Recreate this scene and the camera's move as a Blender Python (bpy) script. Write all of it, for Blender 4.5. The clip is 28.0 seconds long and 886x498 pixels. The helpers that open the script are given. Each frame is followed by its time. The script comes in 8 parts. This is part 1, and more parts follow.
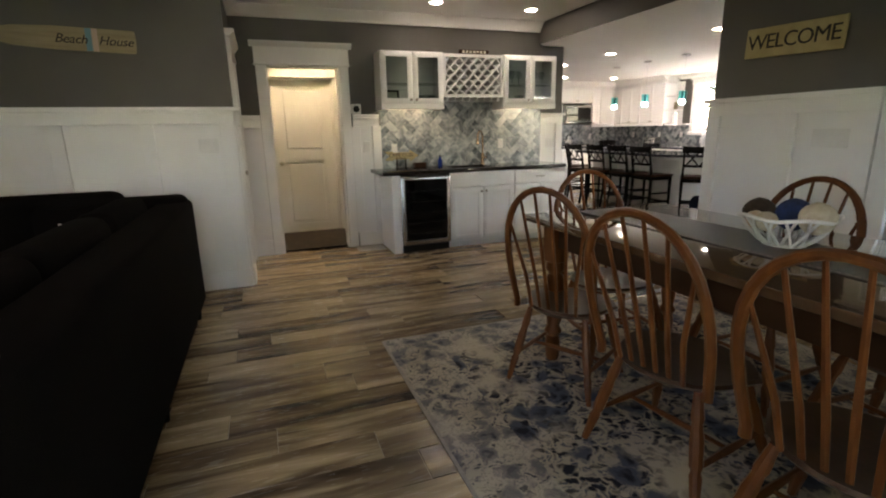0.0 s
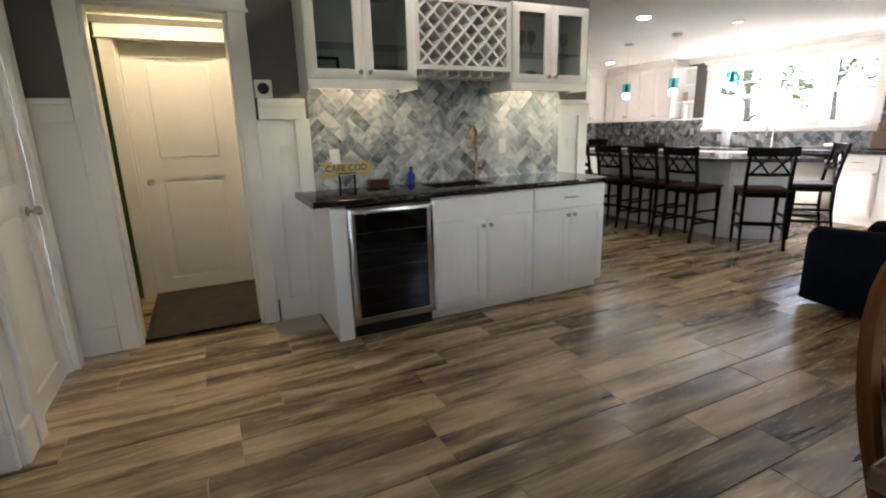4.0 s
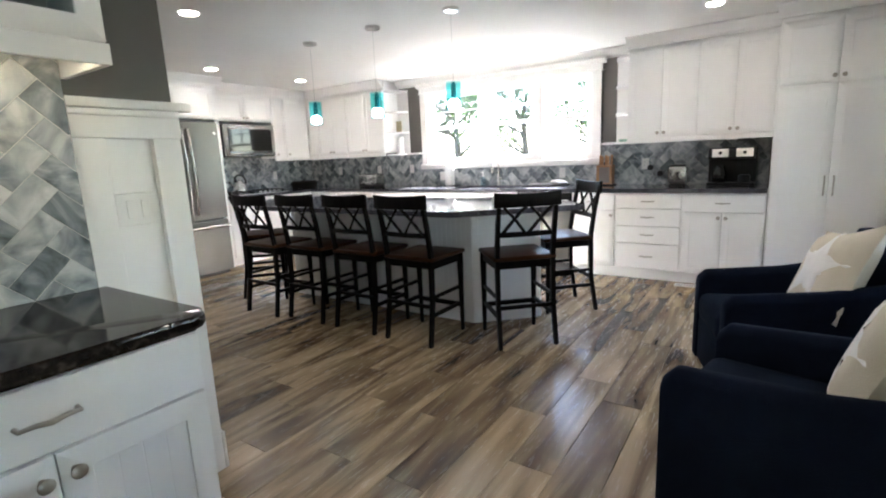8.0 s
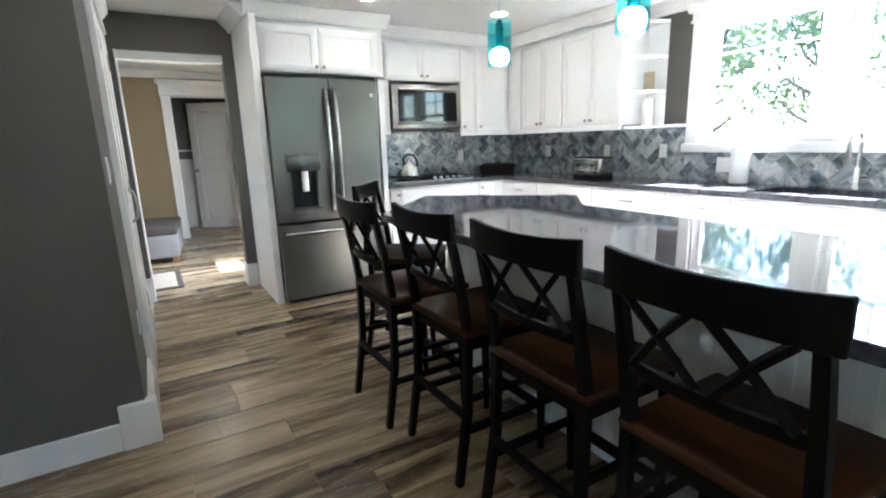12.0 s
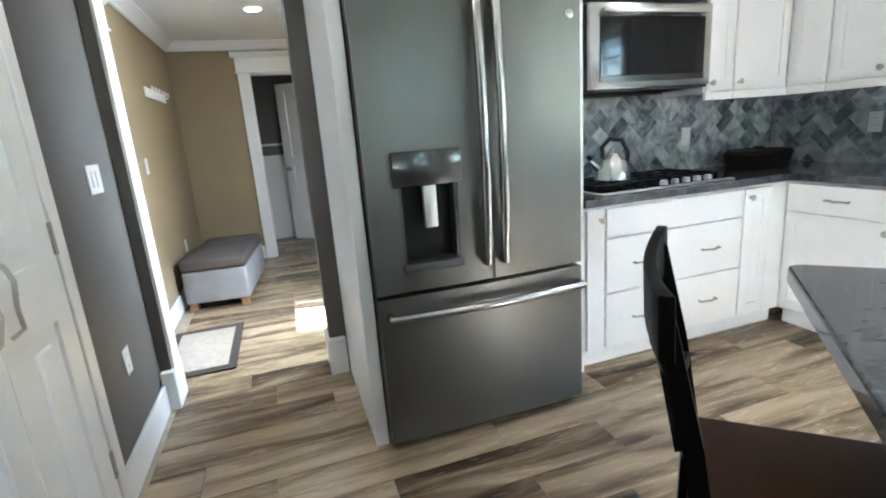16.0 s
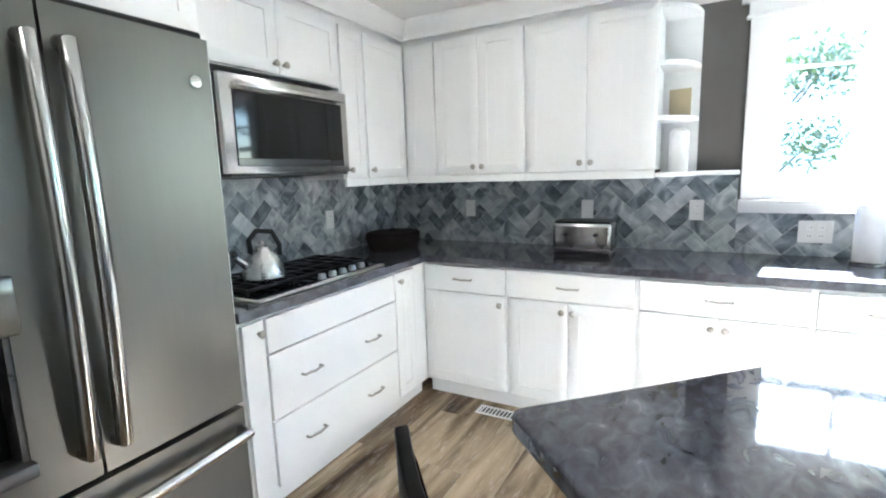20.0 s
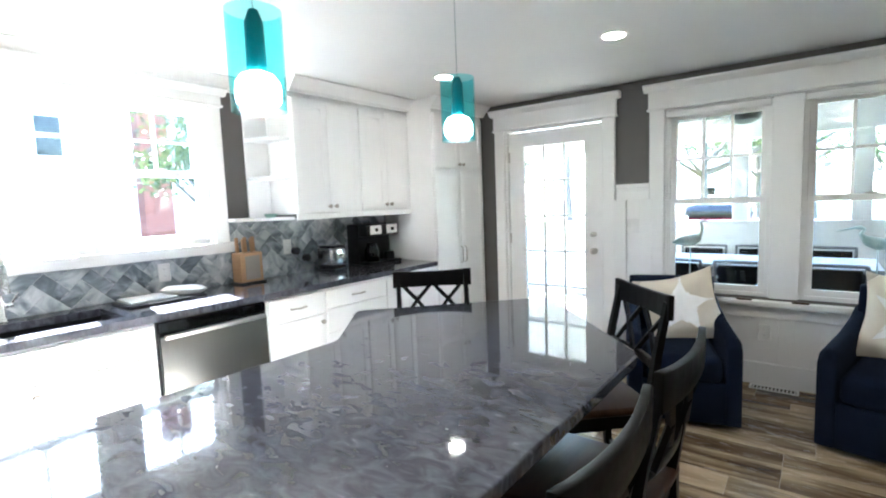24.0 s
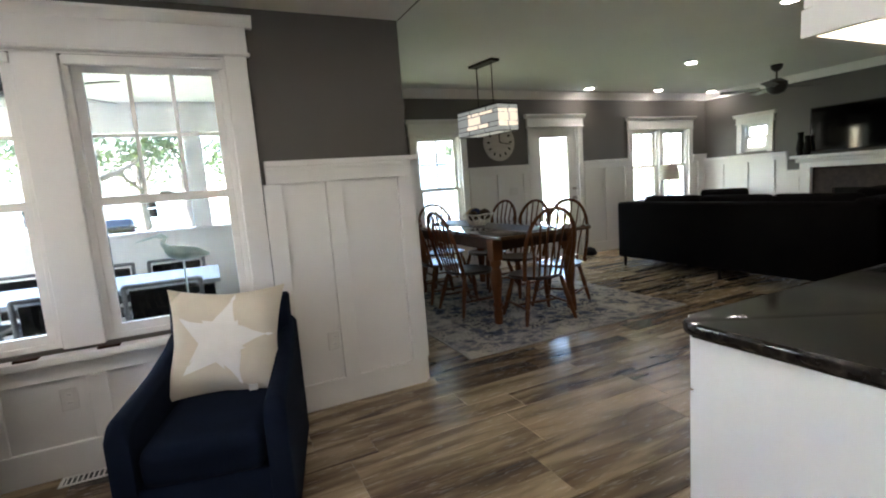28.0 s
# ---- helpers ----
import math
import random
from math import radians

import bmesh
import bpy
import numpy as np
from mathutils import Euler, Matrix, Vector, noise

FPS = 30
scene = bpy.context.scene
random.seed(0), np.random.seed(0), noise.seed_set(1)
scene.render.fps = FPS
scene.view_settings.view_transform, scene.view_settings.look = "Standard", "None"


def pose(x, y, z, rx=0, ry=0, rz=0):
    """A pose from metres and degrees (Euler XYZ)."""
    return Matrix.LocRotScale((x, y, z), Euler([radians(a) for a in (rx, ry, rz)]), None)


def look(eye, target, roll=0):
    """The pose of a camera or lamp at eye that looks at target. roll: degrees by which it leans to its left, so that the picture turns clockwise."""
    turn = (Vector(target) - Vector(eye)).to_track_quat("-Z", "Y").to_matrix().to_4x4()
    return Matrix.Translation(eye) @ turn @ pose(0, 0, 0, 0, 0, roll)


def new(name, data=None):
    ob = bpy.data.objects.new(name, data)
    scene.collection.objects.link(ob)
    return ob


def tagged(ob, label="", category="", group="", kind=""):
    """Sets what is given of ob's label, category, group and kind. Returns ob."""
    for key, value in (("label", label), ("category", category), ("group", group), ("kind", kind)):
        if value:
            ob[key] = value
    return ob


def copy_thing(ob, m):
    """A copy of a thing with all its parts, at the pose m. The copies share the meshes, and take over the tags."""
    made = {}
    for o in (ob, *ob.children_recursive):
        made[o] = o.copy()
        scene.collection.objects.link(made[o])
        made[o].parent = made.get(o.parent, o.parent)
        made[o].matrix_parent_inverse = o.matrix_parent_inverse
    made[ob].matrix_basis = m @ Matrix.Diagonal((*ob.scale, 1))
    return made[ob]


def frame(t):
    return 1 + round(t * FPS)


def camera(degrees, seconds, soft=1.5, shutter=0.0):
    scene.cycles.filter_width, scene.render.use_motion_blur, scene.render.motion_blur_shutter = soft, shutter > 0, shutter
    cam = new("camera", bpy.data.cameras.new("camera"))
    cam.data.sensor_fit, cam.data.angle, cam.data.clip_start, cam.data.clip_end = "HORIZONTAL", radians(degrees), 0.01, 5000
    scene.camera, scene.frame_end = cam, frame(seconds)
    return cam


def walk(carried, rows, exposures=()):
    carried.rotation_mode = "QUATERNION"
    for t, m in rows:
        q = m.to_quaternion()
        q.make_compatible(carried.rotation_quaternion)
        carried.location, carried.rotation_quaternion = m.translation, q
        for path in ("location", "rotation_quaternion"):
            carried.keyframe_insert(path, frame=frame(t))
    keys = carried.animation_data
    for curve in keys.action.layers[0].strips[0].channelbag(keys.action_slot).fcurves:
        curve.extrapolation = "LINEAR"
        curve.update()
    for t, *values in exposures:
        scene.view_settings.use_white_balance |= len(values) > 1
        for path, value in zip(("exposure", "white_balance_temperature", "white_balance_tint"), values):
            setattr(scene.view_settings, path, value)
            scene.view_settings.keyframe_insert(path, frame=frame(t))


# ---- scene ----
cam = camera(85.2, 28.0, soft=2.0)
PATH = [
    (0, (1.003, 0.618, 1.343), (1.67, 2.442, 0.866), -1.2),
    (0.5, (1.142, 0.914, 1.349), (1.685, 2.775, 0.853), -0.7),
    (1, (1.249, 1.222, 1.353), (1.741, 3.102, 0.879), 0.2),
    (1.5, (1.302, 1.53, 1.364), (1.804, 3.409, 0.896), -0.5),
    (2, (1.345, 1.819, 1.374), (1.876, 3.686, 0.89), -0.7),
    (2.5, (1.404, 2.119, 1.382), (1.966, 3.974, 0.889), -0.7),
    (4.5, (1.823, 3.108, 1.276), (2.929, 4.707, 0.808), -2.5),
    (5, (2.056, 3.375, 1.245), (3.46, 4.724, 0.787), -3.5),
    (5.5, (2.341, 3.589, 1.271), (3.876, 4.79, 0.822), -3.4),
    (6, (2.63, 3.803, 1.289), (4.256, 4.892, 0.879), -3.5),
    (6.5, (2.947, 3.994, 1.294), (4.613, 5.028, 0.9), -3.5),
    (7, (3.257, 4.154, 1.291), (4.916, 5.208, 0.922), -2.4),
    (7.5, (3.558, 4.328, 1.295), (5.219, 5.379, 0.927), -2.4),
    (8, (3.852, 4.499, 1.295), (5.479, 5.602, 0.924), -2.5),
    (8.5, (4.14, 4.661, 1.297), (5.717, 5.832, 0.922), -1.3),
    (9, (4.378, 4.847, 1.282), (5.925, 6.055, 0.897), -1.8),
    (9.5, (4.623, 5.013, 1.294), (6.074, 6.338, 0.923), -2.0),
    (10, (4.868, 5.2, 1.287), (6.218, 6.628, 0.912), -0.9),
    (10.5, (5.059, 5.414, 1.286), (6.362, 6.875, 0.876), -1.3),
    (11, (5.235, 5.63, 1.281), (6.468, 7.143, 0.845), -2.0),
    (11.5, (5.391, 5.842, 1.3), (6.509, 7.443, 0.868), -1.9),
    (12, (5.55, 6.086, 1.298), (6.554, 7.76, 0.864), -1.8),
    (12.5, (5.693, 6.323, 1.301), (6.601, 8.05, 0.862), -2.1),
    (13, (5.816, 6.571, 1.31), (6.563, 8.378, 0.894), -2.5),
    (13.5, (5.874, 6.834, 1.291), (6.531, 8.673, 0.861), -2.1),
    (15.5, (6.066, 8.019, 1.297), (6.629, 9.886, 0.853), -3.5),
    (16, (6.108, 8.297, 1.291), (6.71, 10.145, 0.818), -4.3),
    (16.5, (6.151, 8.537, 1.274), (6.76, 10.381, 0.795), -4.0),
    (17, (6.17, 8.667, 1.259), (6.816, 10.496, 0.774), -3.3),
    (17.5, (6.159, 8.759, 1.271), (6.9, 10.561, 0.82), -3.0),
    (18, (6.153, 8.842, 1.316), (6.999, 10.607, 0.906), -3.1),
    (18.5, (6.174, 8.876, 1.362), (7.179, 10.562, 0.98), -2.7),
    (19, (6.223, 8.873, 1.388), (7.447, 10.411, 1.022), -2.4),
    (19.5, (6.282, 8.817, 1.408), (7.762, 10.116, 1.058), -1.8),
    (20, (6.335, 8.73, 1.418), (8.06, 9.693, 1.106), -1.8),
    (20.5, (6.367, 8.655, 1.422), (8.262, 9.23, 1.144), -2.1),
    (21, (6.38, 8.544, 1.438), (8.35, 8.752, 1.166), -2.6),
    (21.5, (6.384, 8.418, 1.456), (8.36, 8.259, 1.189), -2.9),
    (22, (6.354, 8.284, 1.465), (8.263, 7.745, 1.209), -3.3),
    (22.5, (6.31, 8.158, 1.48), (8.095, 7.288, 1.241), -3.0),
    (24.5, (6.076, 7.808, 1.431), (7.055, 6.075, 1.239), -2.3),
    (25, (6.034, 7.727, 1.418), (6.724, 5.86, 1.218), -2.8),
    (25.5, (6.021, 7.589, 1.42), (6.385, 5.634, 1.211), -3.4),
    (26, (5.942, 7.425, 1.413), (5.917, 5.438, 1.19), -3.4),
    (26.5, (5.886, 7.253, 1.379), (5.556, 5.297, 1.126), -4.1),
    (27, (5.802, 7.056, 1.364), (5.322, 5.134, 1.092), -4.1),
    (27.5, (5.724, 6.853, 1.359), (5.071, 4.982, 1.093), -3.5),
    (28, (5.669, 6.635, 1.341), (4.821, 4.843, 1.074), -4.3),
]
EXPOSURES = [(0, 5.92, 6950, 21), (2.5, 5.98, 6650, 21), (5, 6.03, 6400, 20), (6, 6.03, 6450, 21), (7, 5.98, 6100, 18), (8, 5.98, 5900, 15), (9, 5.98, 5800, 13), (12, 6.14, 5500, 10), (13, 6.20, 5400, 8), (17, 6.02, 5400, 8), (19, 6.06, 5350, 10), (20, 6.05, 5400, 10), (21, 6.16, 5450, 11), (22, 6.32, 5500, 11), (25, 6.30, 5600, 11), (28, 6.10, 6050, 18)]
walk(cam, [(t, look(eye, target, roll)) for t, eye, target, roll in PATH], EXPOSURES)
# ---- light settings ----

SKY, SUN, DOWN = 0.15, 4.0, 2.2

# ---- world, sun ----
world = bpy.data.worlds.new("sky")
scene.world = world
world.use_nodes = True
wn = world.node_tree.nodes
sky = wn.new("ShaderNodeTexSky")
sky.sky_type, sky.sun_disc = "NISHITA", False
sky.sun_elevation, sky.sun_rotation = radians(41), radians(99)
wn["Background"].inputs["Strength"].default_value = SKY
world.node_tree.links.new(sky.outputs[0], wn["Background"].inputs["Color"])
sun = new("sun", bpy.data.lights.new("sun", "SUN"))
sun.data.energy, sun.data.angle, sun.data.color = SUN, radians(0.6), (1.0, 0.95, 0.86)
sun.matrix_world = look((40, -6.5, 35.5), (0, 0, 0))
# area lamp added in the unseen hall exit door's opening, for the sky's light
hall_fill = new("hall_door_sky", bpy.data.lights.new("hall_door_sky", "AREA"))
hall_fill.data.shape, hall_fill.data.size, hall_fill.data.size_y, hall_fill.data.energy, hall_fill.data.color = "RECTANGLE", 0.60, 1.05, 0.8, (0.90, 0.95, 1.0)
hall_fill.matrix_world = look((7.19, 11.62, 1.36), (6.3, 11.62, 0.5))


# ---- materials ----
def mat(name, c1, c2=None, rough=0.5, metal=0.0, scale=6.0, stretch=(1, 1, 1), bump=0.0, bump_scale=60.0, rough_var=0.08, contrast=0.3, coat=0.0, detail=5.0, per_piece=False, alpha=1.0, trans=0.0, spec=0.5):
    """A painted or natural surface: two tones by a broad noise, fine noise in roughness and relief."""
    m = bpy.data.materials.new(name)
    m.use_nodes = True
    nt = m.node_tree
    n, l = nt.nodes, nt.links
    b = n["Principled BSDF"]
    co = n.new("ShaderNodeTexCoord")
    mp = n.new("ShaderNodeMapping")
    mp.inputs["Scale"].default_value = stretch
    l.new(co.outputs["Object"], mp.inputs["Vector"])
    src = mp.outputs[0]
    if per_piece:
        oi = n.new("ShaderNodeObjectInfo")
        sc = n.new("ShaderNodeVectorMath")
        sc.operation = "SCALE"
        cb = n.new("ShaderNodeCombineXYZ")
        for k in range(3):
            l.new(oi.outputs["Random"], cb.inputs[k])
        l.new(cb.outputs[0], sc.inputs[0])
        sc.inputs["Scale"].default_value = 37.0
        ad = n.new("ShaderNodeVectorMath")
        l.new(src, ad.inputs[0])
        l.new(sc.outputs[0], ad.inputs[1])
        src = ad.outputs[0]
    no = n.new("ShaderNodeTexNoise")
    no.inputs["Scale"].default_value, no.inputs["Detail"].default_value = scale, detail
    l.new(src, no.inputs["Vector"])
    rp = n.new("ShaderNodeValToRGB")
    rp.color_ramp.elements[0].position, rp.color_ramp.elements[1].position = 0.5 - contrast / 2, 0.5 + contrast / 2
    c2 = c2 or tuple(v * 0.9 for v in c1)
    rp.color_ramp.elements[0].color, rp.color_ramp.elements[1].color = (*c2, 1), (*c1, 1)
    l.new(no.outputs["Fac"], rp.inputs[0])
    l.new(rp.outputs[0], b.inputs["Base Color"])
    fine = n.new("ShaderNodeTexNoise")
    fine.inputs["Scale"].default_value, fine.inputs["Detail"].default_value = bump_scale, 3
    l.new(src, fine.inputs["Vector"])
    mr = n.new("ShaderNodeMapRange")
    mr.inputs["To Min"].default_value, mr.inputs["To Max"].default_value = max(rough - rough_var, 0.02), rough + rough_var
    l.new(fine.outputs["Fac"], mr.inputs["Value"])
    l.new(mr.outputs[0], b.inputs["Roughness"])
    b.inputs["Metallic"].default_value = metal
    b.inputs["Coat Weight"].default_value = coat
    b.inputs["Coat Roughness"].default_value = 0.08
    b.inputs["Specular IOR Level"].default_value = spec
    if trans:
        b.inputs["Transmission Weight"].default_value = trans
    if bump:
        bp = n.new("ShaderNodeBump")
        bp.inputs["Strength"].default_value, bp.inputs["Distance"].default_value = bump, 0.003
        l.new(fine.outputs["Fac"], bp.inputs["Height"])
        l.new(bp.outputs[0], b.inputs["Normal"])
    return m


def glow(name, color, strength):
    m = bpy.data.materials.new(name)
    m.use_nodes = True
    b = m.node_tree.nodes["Principled BSDF"]
    b.inputs["Base Color"].default_value = (*color, 1)
    b.inputs["Emission Color"].default_value = (*color, 1)
    b.inputs["Emission Strength"].default_value = strength
    return m


def pane_glass(name, tint=(1, 1, 1), gloss=1.0):
    """A thin pane: clear, with the mirror sheen of glass at a slant."""
    m = bpy.data.materials.new(name)
    m.use_nodes = True
    n, l = m.node_tree.nodes, m.node_tree.links
    n.remove(n["Principled BSDF"])
    tr, gl, mx, lw = n.new("ShaderNodeBsdfTransparent"), n.new("ShaderNodeBsdfGlossy"), n.new("ShaderNodeMixShader"), n.new("ShaderNodeLayerWeight")
    po, ad = n.new("ShaderNodeMath"), n.new("ShaderNodeMath")
    tr.inputs[0].default_value = (*tint, 1)
    gl.inputs["Roughness"].default_value = 0.02
    lw.inputs["Blend"].default_value = 0.5
    po.operation, ad.operation = "POWER", "MULTIPLY_ADD"
    po.inputs[1].default_value, ad.inputs[1].default_value, ad.inputs[2].default_value = 5.0, 0.9, 0.035
    l.new(lw.outputs["Facing"], po.inputs[0])
    l.new(po.outputs[0], ad.inputs[0])
    l.new(ad.outputs[0], mx.inputs[0])
    l.new(tr.outputs[0], mx.inputs[1])
    l.new(gl.outputs[0], mx.inputs[2])
    l.new(mx.outputs[0], n["Material Output"].inputs[0])
    return m


def veined(name, ramp, scale, rough, distort=2.5, piece=False, island=False, detail=7, spread=0.26, stretch=(1, 1, 1), turn=0.0, bump=0.0, spec=0.5, grain=0.0):
    """Stone or wood with drawn-out veins: warped noise through a colour ramp of (position, colour)."""
    m = bpy.data.materials.new(name)
    m.use_nodes = True
    n, l = m.node_tree.nodes, m.node_tree.links
    b = n["Principled BSDF"]
    b.inputs["Specular IOR Level"].default_value = spec
    co, mp = n.new("ShaderNodeTexCoord"), n.new("ShaderNodeMapping")
    mp.inputs["Scale"].default_value = stretch
    mp.inputs["Rotation"].default_value = (0, 0, turn)
    l.new(co.outputs["Object"], mp.inputs["Vector"])
    src = mp.outputs[0]
    pick = n.new("ShaderNodeNewGeometry").outputs["Random Per Island"] if island else n.new("ShaderNodeObjectInfo").outputs["Random"]
    piece = piece or island
    if piece:
        cb, sc, ad = n.new("ShaderNodeCombineXYZ"), n.new("ShaderNodeVectorMath"), n.new("ShaderNodeVectorMath")
        sc.operation = "SCALE"
        sc.inputs["Scale"].default_value = 53.0
        for k in range(3):
            l.new(pick, cb.inputs[k])
        l.new(cb.outputs[0], sc.inputs[0])
        l.new(src, ad.inputs[0])
        l.new(sc.outputs[0], ad.inputs[1])
        src = ad.outputs[0]
    no = n.new("ShaderNodeTexNoise")
    no.inputs["Scale"].default_value, no.inputs["Detail"].default_value, no.inputs["Distortion"].default_value = scale, detail, distort
    l.new(src, no.inputs["Vector"])
    val = no.outputs["Fac"]
    if grain:
        broad, blend = n.new("ShaderNodeTexNoise"), n.new("ShaderNodeMix")
        broad.inputs["Scale"].default_value, broad.inputs["Detail"].default_value, broad.inputs["Distortion"].default_value = scale * 0.32, 4, 0.6
        blend.inputs["Factor"].default_value = grain * 0.6
        l.new(src, broad.inputs["Vector"])
        l.new(val, blend.inputs["A"])
        l.new(broad.outputs["Fac"], blend.inputs["B"])
        val = blend.outputs["Result"]
    if piece:
        ma = n.new("ShaderNodeMath")
        ma.operation = "MULTIPLY_ADD"
        ma.inputs[1].default_value, ma.inputs[2].default_value = spread, -spread / 2
        l.new(pick, ma.inputs[0])
        a2 = n.new("ShaderNodeMath")
        l.new(val, a2.inputs[0])
        l.new(ma.outputs[0], a2.inputs[1])
        val = a2.outputs[0]
    rp = n.new("ShaderNodeValToRGB")
    els = rp.color_ramp.elements
    els[0].position, els[0].color = ramp[0][0], (*ramp[0][1], 1)
    els[1].position, els[1].color = ramp[-1][0], (*ramp[-1][1], 1)
    for p, c in ramp[1:-1]:
        e = els.new(p)
        e.color = (*c, 1)
    l.new(val, rp.inputs[0])
    l.new(rp.outputs[0], b.inputs["Base Color"])
    fine = n.new("ShaderNodeTexNoise")
    fine.inputs["Scale"].default_value = scale * 9
    l.new(src, fine.inputs["Vector"])
    mr = n.new("ShaderNodeMapRange")
    mr.inputs["To Min"].default_value, mr.inputs["To Max"].default_value = rough * 0.75, rough * 1.3
    l.new(fine.outputs["Fac"], mr.inputs["Value"])
    l.new(mr.outputs[0], b.inputs["Roughness"])
    if bump:
        bp = n.new("ShaderNodeBump")
        bp.inputs["Strength"].default_value, bp.inputs["Distance"].default_value = bump, 0.002
        l.new(val, bp.inputs["Height"])
        l.new(bp.outputs[0], b.inputs["Normal"])
    return m


WHITE = mat("white_paint", (0.82, 0.81, 0.785), (0.79, 0.78, 0.755), rough=0.38, bump=0.06, scale=2.5)
CABINET = mat("cabinet_white", (0.84, 0.835, 0.82), (0.82, 0.815, 0.80), rough=0.32, bump=0.04, scale=3)
GREY = mat("grey_wall_paint", (0.108, 0.100, 0.089), (0.099, 0.092, 0.082), rough=0.55, bump=0.12, bump_scale=180, scale=1.5)
GREEN = mat("green_wall_paint", (0.10, 0.13, 0.045), (0.09, 0.115, 0.04), rough=0.55, bump=0.12, bump_scale=180, scale=1.5)
TAN = mat("tan_wall_paint", (0.29, 0.225, 0.125), (0.27, 0.207, 0.113), rough=0.6, bump=0.12, bump_scale=180, scale=1.5)
CEIL = mat("ceiling_paint", (0.80, 0.80, 0.78), (0.77, 0.77, 0.75), rough=0.7, bump=0.1, bump_scale=150, scale=1.2)
GROUT = mat("grout", (0.42, 0.35, 0.26), (0.34, 0.28, 0.21), rough=0.8, scale=20)
PLANK_TONES = [(0.26, (0.040, 0.027, 0.018)), (0.38, (0.120, 0.082, 0.050)), (0.48, (0.215, 0.158, 0.095)), (0.58, (0.348, 0.268, 0.166)), (0.74, (0.50, 0.385, 0.252))]
PLANK = veined("wood_look_plank", PLANK_TONES, 2.4, 0.25, distort=0.7, piece=True, stretch=(0.50, 3.8, 1), bump=0.06, detail=6, spread=0.19)
PLANK_FAR = veined("wood_look_plank_far", PLANK_TONES, 2.4, 0.25, distort=0.7, island=True, stretch=(0.50, 3.8, 1), bump=0.06, detail=6, spread=0.19)
MARBLE = veined("grey_marble_tile", [(0.22, (0.085, 0.100, 0.108)), (0.40, (0.200, 0.226, 0.240)), (0.56, (0.37, 0.395, 0.405)), (0.78, (0.62, 0.635, 0.625))], 5.5, 0.20, distort=2.2, piece=True, spread=0.32)
TILE_GROUT = mat("tile_grout", (0.55, 0.55, 0.53), rough=0.8, scale=30)
GRANITE = veined("grey_granite", [(0.30, (0.026, 0.026, 0.032)), (0.44, (0.048, 0.048, 0.058)), (0.54, (0.070, 0.071, 0.083)), (0.64, (0.096, 0.097, 0.110)), (0.72, (0.185, 0.183, 0.192))], 17.0, 0.05, distort=0.9, stretch=(0.9, 1.7, 1), turn=0.9, detail=7, grain=0.35, spec=0.7)
BLACK_GRANITE = veined("black_granite", [(0.30, (0.006, 0.005, 0.005)), (0.55, (0.016, 0.013, 0.011)), (0.7, (0.04, 0.032, 0.027)), (0.85, (0.07, 0.06, 0.05))], 40.0, 0.09, distort=0.5, spec=0.3)
SLATE_STEEL = mat("slate_steel", (0.150, 0.147, 0.131), (0.146, 0.143, 0.127), rough=0.36, metal=0.85, scale=2, stretch=(40, 40, 0.6), rough_var=0.05)
STEEL = mat("brushed_steel", (0.60, 0.59, 0.57), (0.54, 0.53, 0.51), rough=0.26, metal=1.0, scale=3, stretch=(1, 1, 12))
STAINLESS = mat("stainless_trim", (0.52, 0.51, 0.49), (0.48, 0.47, 0.45), rough=0.20, metal=1.0, scale=2, rough_var=0.02)
SATIN = mat("satin_steel", (0.62, 0.61, 0.59), (0.60, 0.59, 0.57), rough=0.42, metal=1.0, scale=2, rough_var=0.02)
NICKEL = mat("satin_nickel", (0.48, 0.45, 0.41), (0.40, 0.37, 0.33), rough=0.3, metal=1.0)
BRONZE = mat("champagne_bronze", (0.52, 0.37, 0.25), (0.45, 0.31, 0.2), rough=0.25, metal=1.0)
BLACK = mat("black_lacquer", (0.0045, 0.004, 0.004), (0.007, 0.006, 0.005), rough=0.36, scale=12, bump=0.05, spec=0.07)
SEAT_WOOD = mat("brown_seat_wood", (0.045, 0.018, 0.0075), (0.025, 0.010, 0.004), spec=0.1, rough=0.4, scale=4, stretch=(1, 9, 1), contrast=0.5)
OAK = mat("golden_oak", (0.138, 0.046, 0.0115), (0.070, 0.023, 0.006), rough=0.40, scale=5, stretch=(6, 6, 1), contrast=0.5, spec=0.18)
TABLE_WOOD = mat("dark_table_wood", (0.045, 0.020, 0.010), (0.028, 0.012, 0.006), spec=0.12, rough=0.4, scale=5, stretch=(9, 1, 1), contrast=0.5)
TABLE_TOP = mat("glossy_table_top", (0.10, 0.055, 0.030), (0.06, 0.032, 0.017), rough=0.05, scale=4, stretch=(9, 1, 1), contrast=0.5, coat=0.6, rough_var=0.03)
SOFA = mat("black_brown_upholstery", (0.0032, 0.0026, 0.0025), (0.0055, 0.0045, 0.004), rough=0.9, bump=0.5, bump_scale=220, scale=3, spec=0.04)
NAVY = mat("navy_upholstery", (0.0048, 0.0085, 0.019), (0.0075, 0.0125, 0.027), rough=0.9, bump=0.6, bump_scale=260, scale=4, spec=0.08)
CREAM = mat("cream_cotton", (0.68, 0.62, 0.50), (0.62, 0.56, 0.45), rough=0.85, bump=0.5, bump_scale=240, scale=5)
STAR_WHITE = mat("white_star_print", (0.86, 0.85, 0.82), rough=0.85, bump=0.5, bump_scale=240)
DARK_GLASS = mat("black_glass", (0.004, 0.004, 0.004), spec=0.3, rough=0.06, rough_var=0.02, scale=2)
PLASTIC = mat("white_plastic", (0.78, 0.77, 0.74), rough=0.35)
